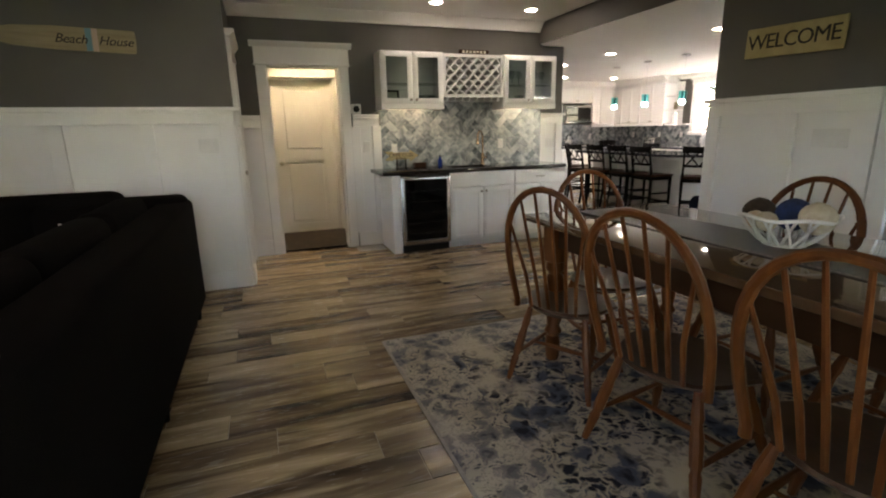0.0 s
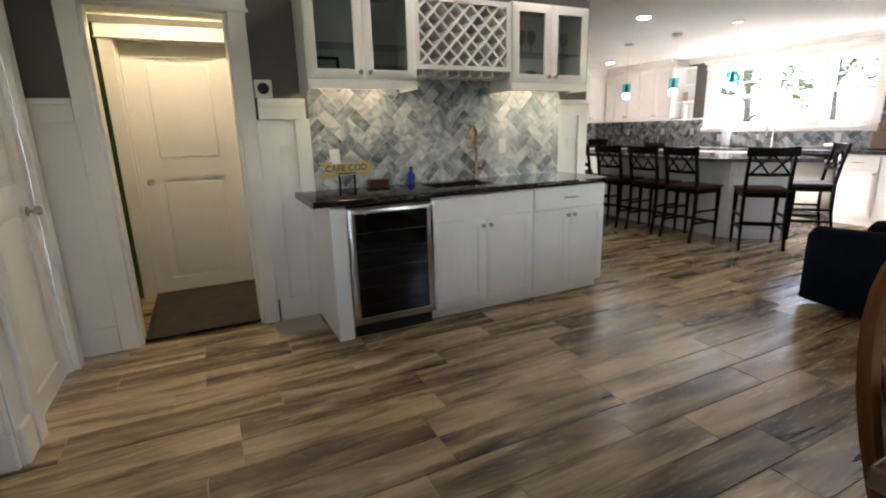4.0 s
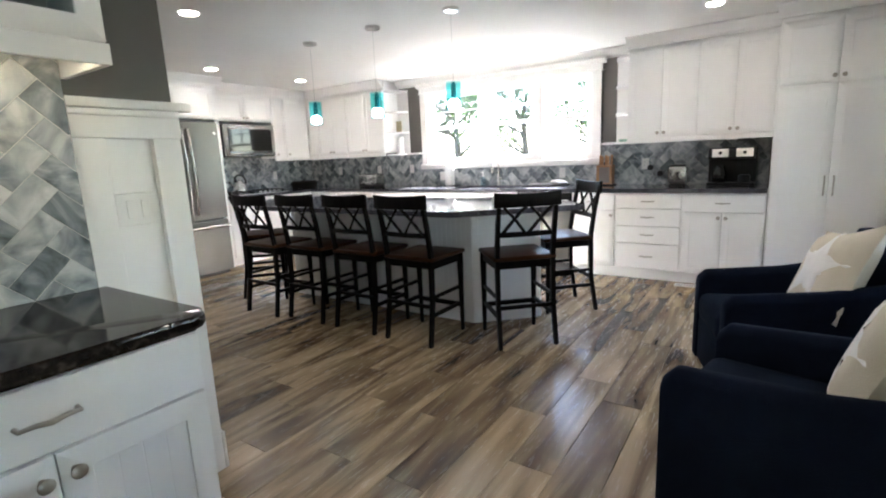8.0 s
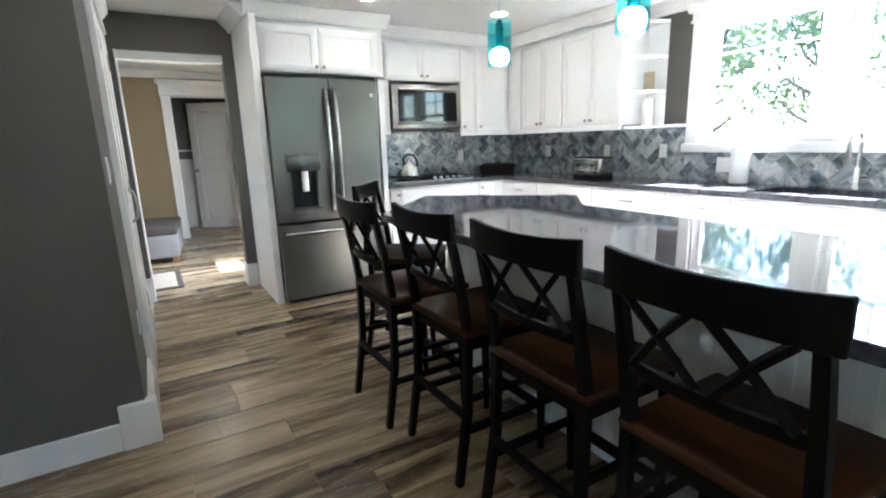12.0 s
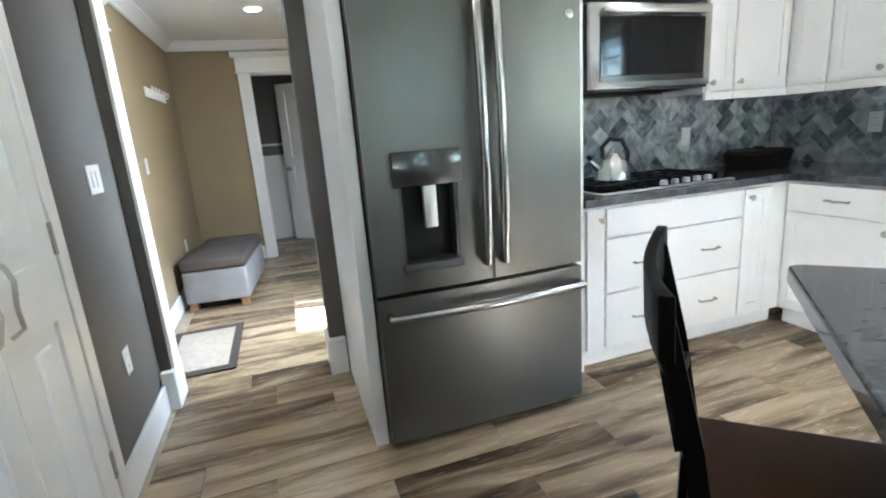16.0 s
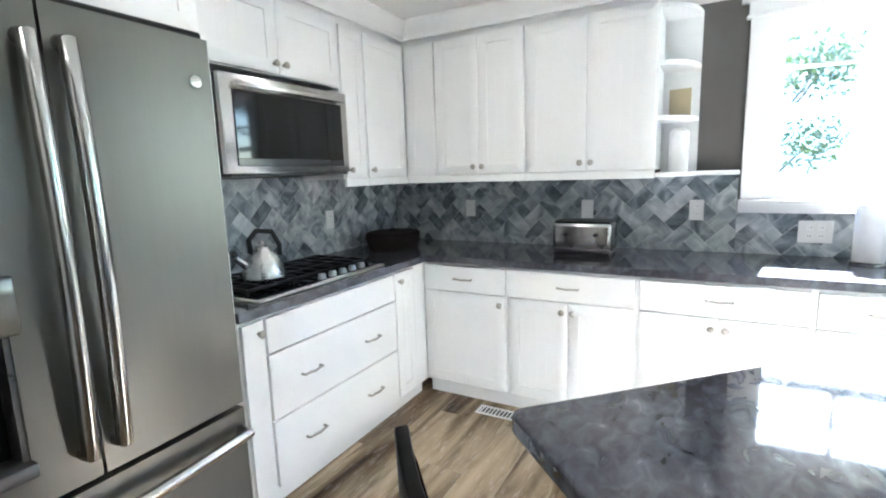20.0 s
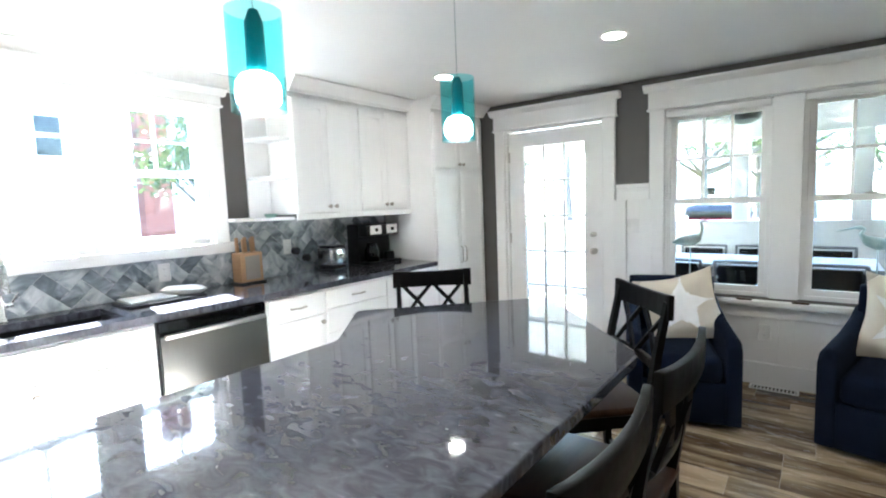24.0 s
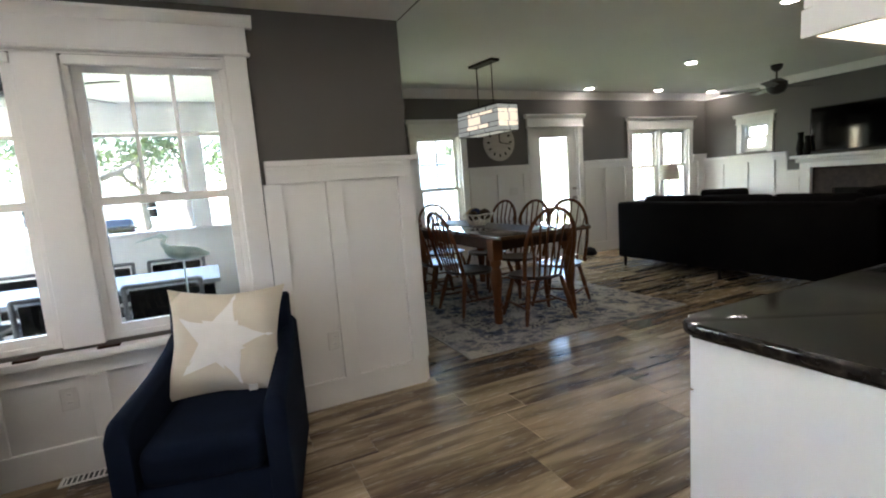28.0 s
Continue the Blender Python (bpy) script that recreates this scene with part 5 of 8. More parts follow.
part("bowl", boxes((bx0 - 0.01, by0 - 0.01, 0.72, bx1 + 0.01, by1 + 0.01, 0.73), (bx0 - 0.012, by0, 0.73, bx0, by1, 0.876), (bx1, by0, 0.73, bx1 + 0.012, by1, 0.876), (bx0, by0 - 0.012, 0.73, bx1, by0, 0.876), (bx0, by1, 0.73, bx1, by1 + 0.012, 0.876)), STEEL, bs, smooth=False)
part("drain", lathe([(0.035, 0.0), (0.037, 0.004), (0.02, 0.006)], 16, (3.34, 6.05, 0.73)), NICKEL, bs)
faucet(pose(3.635, 6.28, 0.918, 0, 0, -46), "champagne bronze pull-down bar faucet", BRONZE, h=0.425, drop=0.175)


def glass_wall_unit(x0, x1, label, shelf=(1.86,)):
    root = thing("bar_wall_cabinet", label, "cabinet", pose(x0, 6.04, 0), "bar wall cabinets")
    w, z0, z1, d = x1 - x0, 1.64, 2.20, 0.295
    part("body", boxes((0, 0, z0, 0.018, d, z1), (w - 0.018, 0, z0, w, d, z1), (0.018, 0, z1 - 0.018, w - 0.018, d, z1), (0.018, 0, z0, w - 0.018, d, z0 + 0.018), (0.018, d - 0.008, z0 + 0.018, w - 0.018, d, z1 - 0.018)), CABINET, root, smooth=False)
    for z in shelf:
        part("shelf", boxes((0.018, 0.03, z, w - 0.018, d - 0.01, z + 0.006)), CLEAR_GLASS, root, "glass shelf", smooth=False)
    for a, b, hd in ((0.003, w / 2, "r"), (w / 2, w - 0.003, "l")):
        f = 0.062
        dr = part("door", frame_ring(a + 0.001, b - 0.001, z0 + 0.003, z1 - 0.003, f - 0.001, -0.02, 0, 0.002), CABINET, root)
        g = part("pane", boxes((a + f, -0.010, z0 + f, b - f, -0.007, z1 - f)), CAB_GLASS, dr, smooth=False)
        knob(dr, b - 0.032 if hd == "r" else a + 0.032, z0 + 0.045)
    part("light_rail", boxes((-0.002, -0.02, z0 - 0.055, w + 0.002, -0.002, z0), (-0.002, -0.002, z0 - 0.055, 0.016, d, z0), (w - 0.014, -0.002, z0 - 0.055, w + 0.002, d, z0)), CABINET, root, smooth=False)
    part("led_strip", boxes((0.04, 0.05, z0 - 0.014, w - 0.04, 0.062, z0 - 0.004)), STRIP_GLOW, root, "warm glowing light strip", smooth=False)
    return root


glass_wall_unit(2.30, 3.03, "white glass-door bar wall cabinet with glassware")
glass_wall_unit(3.795, 4.515, "white glass-door bar wall cabinet with glassware")
wr = thing("wine_rack", "white lattice wine rack with stemware rail below", "wine rack", pose(3.03, 6.06, 0))
w, z0, z1 = 0.765, 1.72, 2.19
part("frame", boxes((0, -0.02, z0, 0.035, 0.275, z1), (w - 0.035, -0.02, z0, w, 0.275, z1), (0.035, -0.02, z1 - 0.035, w - 0.035, 0.275, z1), (0.035, -0.02, z0, w - 0.035, 0.275, z0 + 0.03)), CABINET, wr, smooth=False)
part("back", boxes((0.035, 0.265, z0 + 0.03, w - 0.035, 0.275, z1 - 0.035)), CABINET, wr, smooth=False)


def lattice_bar(c, sgn):
    """Clip a diagonal bar of the lattice to its frame."""
    lo_x, hi_x, lo_z, hi_z = 0.035, w - 0.035, z0 + 0.03, z1 - 0.035
    x_at = lambda z: c + sgn * (z - lo_z)
    za, zb = lo_z, hi_z
    for lim in (lo_x, hi_x):
        zz = lo_z + (lim - c) * sgn
        if x_at(za) < lo_x and lim == lo_x and sgn > 0 or x_at(za) > hi_x and lim == hi_x and sgn < 0:
            za = max(za, zz)
        if x_at(zb) > hi_x and lim == hi_x and sgn > 0 or x_at(zb) < lo_x and lim == lo_x and sgn < 0:
            zb = min(zb, zz)
    return (x_at(za), za), (x_at(zb), zb)


for sgn in (1, -1):
    for k in range(-5, 13):
        a, b = lattice_bar(0.035 + k * 0.1167, sgn)
        if b[1] - a[1] > 0.03 and 0.0 < a[0] < w and 0.0 < b[0] < w:
            y0 = -0.012 if sgn > 0 else -0.002
            part("lattice_slat", moved(boxes((-0.008, 0, 0, 0.008, 0.24, math.hypot(b[0] - a[0], b[1] - a[1]))), pose(a[0], y0, a[1], 0, 45 * sgn, 0)), CABINET, wr, smooth=False)
for i in range(8):
    x = 0.06 + i * 0.093
    part("stemware_rail", boxes((x - 0.006, 0.0, z0 - 0.035, x + 0.006, 0.27, z0), (x - 0.022, 0.0, z0 - 0.042, x + 0.022, 0.27, z0 - 0.034)), CABINET, wr, smooth=False)

# ---- outside ----
GRASS = mat("lawn", (0.10, 0.118, 0.050), (0.125, 0.14, 0.065), rough=0.9, scale=0.7, bump=0.5, bump_scale=25)
LEAF = mat("foliage", (0.046, 0.068, 0.024), (0.026, 0.042, 0.014), rough=0.5, scale=1.2)
ln_, ll_ = LEAF.node_tree.nodes, LEAF.node_tree.links
tl_, mx_ = ln_.new("ShaderNodeBsdfTranslucent"), ln_.new("ShaderNodeMixShader")
tl_.inputs["Color"].default_value = (0.05, 0.075, 0.02, 1)
mx_.inputs[0].default_value = 0.25
ll_.new(ln_["Principled BSDF"].outputs[0], mx_.inputs[1])
ll_.new(tl_.outputs[0], mx_.inputs[2])
ll_.new(mx_.outputs[0], ln_["Material Output"].inputs[0])
BARK = mat("bark", (0.10, 0.08, 0.06), (0.06, 0.05, 0.04), rough=0.9, scale=8, stretch=(4, 4, 1))
SIDING = mat("white_siding", (0.72, 0.72, 0.70), (0.66, 0.66, 0.64), rough=0.6, scale=1)
SHINGLE = mat("grey_shingle", (0.16, 0.15, 0.14), (0.11, 0.105, 0.10), rough=0.85, scale=3)
DECK = mat("porch_boards", (0.36, 0.33, 0.29), (0.29, 0.265, 0.23), rough=0.6, scale=4, stretch=(1, 8, 1))
ASPHALT = mat("asphalt", (0.10, 0.10, 0.10), (0.08, 0.08, 0.08), rough=0.9, scale=3)
structure("ground", boxes((-400, -400, -0.60, 400, 400, -0.45)), GRASS, "green lawn reaching to the distance")
structure("road", boxes((-60, -17.0, -0.45, 60, -11.5, -0.44)), ASPHALT, "grey street beyond the lawn")

structure("driveway", boxes((11.2, -11.5, -0.45, 17.0, 20.0, -0.435)), mat("crushed_shell", (0.42, 0.40, 0.37), (0.33, 0.32, 0.29), rough=0.9, scale=30, bump=0.6, bump_scale=90), "pale crushed-shell driveway beside the house")


def leaf_cloud(centres, count, size, rng):
    """Many small leaf quads gathered in clumps."""
    v, f = [], []
    for c, r in centres:
        for _ in range(count):
            d = Vector((rng.gauss(0, 1), rng.gauss(0, 1), rng.gauss(0, 0.8)))
            p = Vector(c) + d.normalized() * r * rng.uniform(0.35, 1.08)
            a, b = Vector((rng.uniform(-1, 1), rng.uniform(-1, 1), rng.uniform(-1, 1))).normalized(), Vector((rng.uniform(-1, 1), rng.uniform(-1, 1), rng.uniform(-1, 1))).normalized()
            s = size * rng.uniform(0.6, 1.3)
            k = len(v)
            v += [tuple(p + a * s), tuple(p + b * s * 0.6), tuple(p - a * s), tuple(p - b * s * 0.6)]
            f.append((k, k + 1, k + 2, k + 3))
    me = bpy.data.meshes.new("crown")
    me.from_pydata(v, [], f)
    me.materials.append(LEAF)
    return me


def tree(x, y, h, spread, seed, label="leafy green garden tree"):
    rng = random.Random(seed)
    root = thing("tree", label, "tree", pose(x, y, -0.45), "garden trees")
    trunk = [tube([(0, 0, 0), (0.08, 0.05, h * 0.25), (0.0, 0.12, h * 0.55), (0.1, 0.1, h * 0.8)], [h * 0.035, h * 0.028, h * 0.02, h * 0.008], 9)]
    clumps = []
    for i in range(11):
        a, z = rng.uniform(0, 6.28), h * rng.uniform(0.38, 0.92)
        r = spread * rng.uniform(0.35, 0.95) * (1.1 - 0.5 * abs(z / h - 0.6))
        e = Vector((r * math.cos(a), r * math.sin(a), z + 0.1 * h))
        trunk.append(tube([(0, 0.08, z * 0.75), tuple(e * 0.6 + Vector((0, 0, z * 0.2))), tuple(e)], [h * 0.013, h * 0.008, h * 0.003], 6))
        clumps.append((tuple(e), spread * rng.uniform(0.28, 0.48)))
    clumps.append(((0, 0, h * 0.95), spread * 0.4))
    part("trunk", join(*trunk), BARK, root)
    ob = new("crown", leaf_cloud(clumps, 420, 0.085 * h / 6, rng))
    ob.parent = root
    return root


def shrub(x, y, r, seed, label="rounded green shrub by the house"):
    rng = random.Random(seed)
    root = thing("shrub", label, "shrub", pose(x, y, -0.45), "garden shrubs")
    cl = [((rng.uniform(-r, r) * 0.6, rng.uniform(-r, r) * 0.6, r * rng.uniform(0.4, 1.0)), r * 0.5) for _ in range(6)]
    part("stems", join(*[tube([(0, 0, 0), (c[0] * 0.7, c[1] * 0.7, c[2])], 0.012, 5) for c, _ in cl]), BARK, root)
    ob = new("crown", leaf_cloud(cl, 260, 0.045, rng))
    ob.parent = root
    return root


for i, (x, y, h, s) in enumerate(((19.0, 11.2, 4.6, 2.2), (20.0, 14.5, 5.6, 2.6), (17.5, 8.3, 4.0, 1.6), (15.5, 2.6, 4.6, 1.6), (21, 17, 9, 3.4), (19.5, -3, 8, 3.0), (13.0, 15.5, 6.5, 2.4),
                                   (2.5, -20, 9, 3.6), (6.5, -22, 10, 4.0), (-3.0, -19, 9, 3.6), (11.0, -21, 9, 3.8), (9.0, -26, 8, 3.2), (-9.5, 2.0, 7, 2.6), (4.6, -7.5, 5.0, 1.7), (-5.8, -12.5, 5.5, 2.0), (16, -15, 8, 3.2))):
    tree(x, y, h, s, 11 + i)
for i, (x, y, r) in enumerate(((14.0, 5.2, 0.75), (14.8, 4.3, 0.7), (13.5, 7.2, 0.5), (12.8, 8.4, 0.45), (8.2, -2.2, 0.55), (6.2, -2.6, 0.5), (15, 6.3, 0.6), (13.2, 3.4, 0.5))):
    shrub(x, y, r, 70 + i)


def house(m, w, d, h, roof, label, windows, chimney=None):
    root = thing("neighbour_house", label, "house", m, "neighbouring houses")
    part("wall", boxes((0, 0, 0, w, d, h)), SIDING, root, smooth=False)
    part("roof", moved(prism([(-0.4, h), (d + 0.4, h), (d / 2, h + roof)], -0.4, w + 0.4), Matrix(((0, 0, 1, 0), (1, 0, 0, 0), (0, 1, 0, 0), (0, 0, 0, 1)))), SHINGLE, root, smooth=False)
    for x, z in windows:
        wn_ = part("window", boxes((x, -0.05, z, x + 0.9, 0.0, z + 1.3)), WHITE, root, smooth=False)
        part("pane", boxes((x + 0.08, -0.06, z + 0.08, x + 0.82, -0.05, z + 0.60), (x + 0.08, -0.06, z + 0.68, x + 0.82, -0.05, z + 1.22)), DARK_GLASS, wn_, smooth=False)
    if chimney:
        part("chimney", boxes((chimney, -0.5, 0, chimney + 0.9, 0.0, h + roof + 0.6)), mat("brick_red", (0.26, 0.10, 0.07), (0.20, 0.075, 0.055), rough=0.85, scale=12), root, "red brick chimney", smooth=False)
    return root


house(pose(24, 10.0, -0.45, 0, 0, -90), 13, 8, 5.6, 2.6, "white two-storey house with grey roof and brick chimney", [(1.2, 0.9), (10.6, 0.9), (1.2, 3.6), (6.0, 3.6), (10.6, 3.6)], 8.6)
house(pose(-1, -30, -0.45, 0, 0, 180), 12, 8, 4.2, 2.6, "white house with grey roof across the street", [(1.5, 1.0), (4.5, 1.0), (7.5, 1.0)])
house(pose(17, -29, -0.45, 0, 0, 180), 11, 8, 3.4, 2.4, "white house with grey gable across the street", [(1.5, 1.0), (4.5, 1.0), (7.5, 1.0)])
fence = thing("garden_fence", "white picket fence along the street", "fence", pose(-12, -9.5, -0.45))
for z in (0.35, 0.85):
    part("rail", boxes((0, -0.02, z, 36, 0.02, z + 0.08)), WHITE, fence, smooth=False)
for i in range(16):
    part("post", boxes((i * 2.4 - 0.06, -0.06, 0, i * 2.4 + 0.06, 0.06, 1.15)), WHITE, fence, smooth=False)
pk = bmesh.new()
for i in range(240):
    box(pk, i * 0.15, 0.02, 0.08, i * 0.15 + 0.08, 0.04, 1.0)
tagged(part("pickets", pk, WHITE, fence, smooth=False), kind="stuff")
car = thing("parked_car", "red car parked on the street", "car", pose(9.2, -13.2, -0.44))
part("body", soft(boxes((-2.1, -0.85, 0.35, 2.1, 0.85, 0.90)), 0.14, 3), mat("red_car_paint", (0.30, 0.02, 0.018), rough=0.2, coat=0.6), car)
part("cabin", soft(boxes((-1.2, -0.75, 0.85, 1.1, 0.75, 1.42)), 0.22, 3), DARK_GLASS, car)
for x in (-1.35, 1.35):
    for y in (-0.82, 0.82):
        part("wheel", moved(lathe([(0.32, -0.09), (0.34, -0.07), (0.34, 0.07), (0.32, 0.09)], 18), pose(x, y, 0.34, 90, 0, 0)), BLACK_PLASTIC, car)

# ---- screened porch ----
structure("porch_floor", boxes((DIN_X + T, 0.30, -0.16, 11.0, KS_Y - T, -0.08)), DECK, "grey-brown porch boards")
structure("porch_ceiling", boxes((DIN_X + T, 0.10, 2.44, 11.2, KS_Y - T, 2.52)), WHITE, "white porch ceiling")
structure("porch_half_wall", boxes((DIN_X + T, 0.40, -0.08, 11.0, 0.50, 1.03), (10.9, 0.50, -0.08, 11.0, KS_Y - T, 1.03)), WHITE, "white porch half wall")
structure("porch_rail", sbox(DIN_X + T, 0.36, 1.03, 11.0, 0.54, 1.07, 0.006, 1), WHITE, "white porch rail", True)
structure("porch_header", boxes((DIN_X + T, 0.38, 2.12, 11.0, 0.52, 2.44), (10.88, 0.52, 2.12, 11.0, KS_Y - T, 2.44)), WHITE, "white porch header")
for x in (4.70, 5.75, 6.95, 8.2, 9.5, 10.94):
    structure("porch_post", sbox(x - 0.09, 0.37, 1.07, x + 0.09, 0.53, 2.12, 0.006, 1), WHITE, "white square porch post", True)
structure("porch_roof", boxes((DIN_X + T, -0.1, 2.53, 11.5, KS_Y - T, 2.62)), SHINGLE)
pt_ = thing("porch_table", "long grey porch table on black legs", "table", pose(5.66, 1.28, -0.08))
part("top", sbox(0, 0, 0.745, 2.35, 0.92, 0.785, 0.006, 1), mat("grey_table_top", (0.40, 0.42, 0.45), rough=0.3), pt_)
for x in (0.10, 2.25):
    for y in (0.10, 0.82):
        part("leg", boxes((x - 0.045, y - 0.045, 0, x + 0.045, y + 0.045, 0.745)), BLACK, pt_, smooth=False)


def porch_chair(m):
    root = thing("porch_chair", "black sling porch chair with grey metal frame", "chair", m, "porch chairs")
    FR = bpy.data.materials.get("grey_frame") or mat("grey_frame", (0.20, 0.20, 0.21), rough=0.4, metal=0.6)
    part("seat", sbox(-0.24, -0.22, 0.42, 0.24, 0.24, 0.44, 0.004, 1), BLACK, root)
    part("backrest", sbox(-0.22, -0.27, 0.47, 0.22, -0.255, 0.82, 0.004, 1), BLACK, root)
    for s in (-1, 1):
        part("side_frame", tube([(s * 0.25, 0.24, 0), (s * 0.25, 0.22, 0.62), (s * 0.25, -0.2, 0.63), (s * 0.25, -0.26, 0.44), (s * 0.25, -0.28, 0.86)], 0.017, 6), FR, root)
        part("back_leg", tube([(s * 0.25, -0.26, 0.46), (s * 0.25, -0.30, 0)], 0.017, 6), FR, root)
    part("top_bar", tube([(-0.25, -0.28, 0.855), (0.25, -0.28, 0.855)], 0.018, 6), FR, root)
    return root


pc = porch_chair(pose(6.05, 2.28, -0.08, 0, 0, 180))
for x, y, rz in ((6.68, 2.30, 180), (7.30, 2.26, 178), (6.05, 1.20, 0), (6.68, 1.18, 2), (7.30, 1.20, 0)):
    copy_thing(pc, pose(x, y, -0.08, 0, 0, rz))
single("blue_bin", soft(boxes((5.02, 2.0, -0.08, 5.42, 2.4, 0.35)), 0.02, 2), mat("blue_plastic", (0.10, 0.17, 0.34), rough=0.4), "blue plastic bin on the porch", "bin")
pf_ = thing("porch_fan", "dark porch ceiling fan, at rest", "ceiling fan", pose(6.72, 2.45, 2.44))
DKF = mat("dark_fan", (0.02, 0.025, 0.022), rough=0.4)
part("downrod", tube([(0, 0, 0), (0, 0, -0.18)], 0.014, 8), DKF, pf_)
part("motor", lathe([(0.05, -0.36), (0.12, -0.33), (0.14, -0.27), (0.13, -0.20), (0.05, -0.17)], 20), DKF, pf_)
for i in range(5):
    part("blade", moved(soft(boxes((0.13, -0.06, -0.004, 0.66, 0.06, 0.004)), 0.003, 1), pose(0, 0, -0.27, 0, 0, 10 + 72 * i) @ pose(0, 0, 0, 10, 0, 0)), mat("fan_blade", (0.16, 0.14, 0.12), rough=0.5) if i == 0 else bpy.data.materials["fan_blade"], pf_)


# ---- soft shapes ----
def cushion(w, d, h, puff=0.35, k=8, corner=0.0):
    """A filled cushion lying in x and y, thickest in the middle, with corners drawn out."""
    bm = bmesh.new()
    top, low = {}, {}
    for i in range(k + 1):
        for j in range(k + 1):
            u, v = -1 + 2 * i / k, -1 + 2 * j / k
            e = (1 - u ** 4) * (1 - v ** 4)
            pull = 1 - 0.06 * (1 - abs(u * v)) + corner * abs(u * v) ** 3
            z = h / 2 * (e ** puff) if e > 0 else 0
            x, y = u * w / 2 * pull, v * d / 2 * pull
            top[i, j] = bm.verts.new((x, y, z + 0.004 * noise.noise((x * 9, y * 9, 1.0))))
            low[i, j] = top[i, j] if e <= 1e-9 else bm.verts.new((x, y, -z))
    for i in range(k):
        for j in range(k):
            bm.faces.new((top[i, j], top[i + 1, j], top[i + 1, j + 1], top[i, j + 1]))
            f = (low[i, j], low[i, j + 1], low[i + 1, j + 1], low[i + 1, j])
            if len(set(f)) == 4:
                try:
                    bm.faces.new(f)
                except ValueError:
                    pass
    return bm


def puffy(x0, y0, z0, x1, y1, z1, r=0.05, seg=4):
    return soft(boxes((x0, y0, z0, x1, y1, z1)), r, seg)


# ---- big sofa, its back to the dining room ----
sofa = thing("sofa", "large black-brown upholstered sofa seen from behind", "sofa", pose(0.50, 1.55, 0, 0, 0, 90))
# own frame: x along the sofa (world +y), y from the back (0) to the seat front (+)
SL = 2.98
part("back_frame", puffy(0.0, 0.0, 0.13, SL, 0.22, 0.90, 0.035, 4), SOFA, sofa)
part("base", puffy(0.02, 0.16, 0.13, SL - 0.02, 0.98, 0.40, 0.03, 3), SOFA, sofa)
part("arm", puffy(0.0, 0.02, 0.13, 0.22, 1.0, 0.68, 0.05, 4), SOFA, sofa)
part("return_back", puffy(SL - 0.22, 0.02, 0.13, SL, 2.35, 0.945, 0.06, 4), SOFA, sofa)
part("return_base", puffy(SL - 0.98, 0.90, 0.13, SL - 0.18, 2.33, 0.40, 0.03, 3), SOFA, sofa)
part("return_seat_cushion", puffy(SL - 1.0, 1.0, 0.40, SL - 0.36, 2.33, 0.54, 0.05, 4), SOFA, sofa)
for k in range(2):
    part("return_cushion", moved(puffy(0.0, 0.36 + k * 0.98, 0.0, 0.20, 1.33 + k * 0.98, 0.54, 0.07, 4), pose(SL - 0.42, 0, 0.485, 0, 7, 0)), SOFA, sofa)
for i in range(3):
    x = 0.225 + i * 0.845
    part("seat_cushion", puffy(x, 0.40, 0.40, x + 0.835, 1.0, 0.54, 0.05, 4), SOFA, sofa)
    part("back_cushion", moved(puffy(x, 0.0, 0.0, x + 0.835, 0.20, 0.53, 0.07, 4), pose(0, 0.19, 0.45, -6, 0, 0)), SOFA, sofa)
for x, y in ((0.08, 0.06), (SL - 0.08, 0.06), (0.08, 0.9), (SL - 0.08, 0.9), (SL / 2, 0.06)):
    part("foot", lathe([(0.016, 0.0), (0.028, 0.13), (0.028, 0.14)], 12, (x, y, 0)), BLACK, sofa)
star = thing("sofa_pillow", "black pillow with a white starfish print on the sofa", "pillow", pose(-0.10, 3.97, 0.80, 60, 0, 8))
part("cover", cushion(0.34, 0.34, 0.12, 0.5, 10, 0.08), SOFA, star)
bm = bmesh.new()
tip = [bm.verts.new((r * math.cos(a), r * math.sin(a), z)) for r, a, z in [(0.14, 1.57 + 1.2566 * i, 0.030) if k == 0 else (0.05, 1.57 + 1.2566 * (i + 0.5), 0.062) for i in range(5) for k in (0, 1)]]
mid = bm.verts.new((0, 0, 0.068))
for i in range(10):
    bm.faces.new((mid, tip[i], tip[(i + 1) % 10]))
part("star", bm, STAR_WHITE, star, "white printed starfish")
# a further dark armchair by the west window
ac = thing("lounge_chair", "dark upholstered lounge chair by the window", "armchair", pose(-1.95, 1.35, 0, 0, 0, -70))
part("seat", puffy(-0.36, -0.36, 0.12, 0.36, 0.38, 0.44, 0.06, 4), SOFA, ac)
part("backrest", puffy(-0.36, -0.50, 0.12, 0.36, -0.30, 0.90, 0.06, 4), SOFA, ac)
for x in (-0.48, 0.36):
    part("arm", puffy(x, -0.46, 0.12, x + 0.12, 0.36, 0.62, 0.04, 4), SOFA, ac)
for x, y in ((-0.38, -0.4), (0.38, -0.4), (-0.38, 0.3), (0.38, 0.3)):
    part("foot", lathe([(0.02, 0.0), (0.026, 0.12)], 10, (x, y, 0)), BLACK, ac)


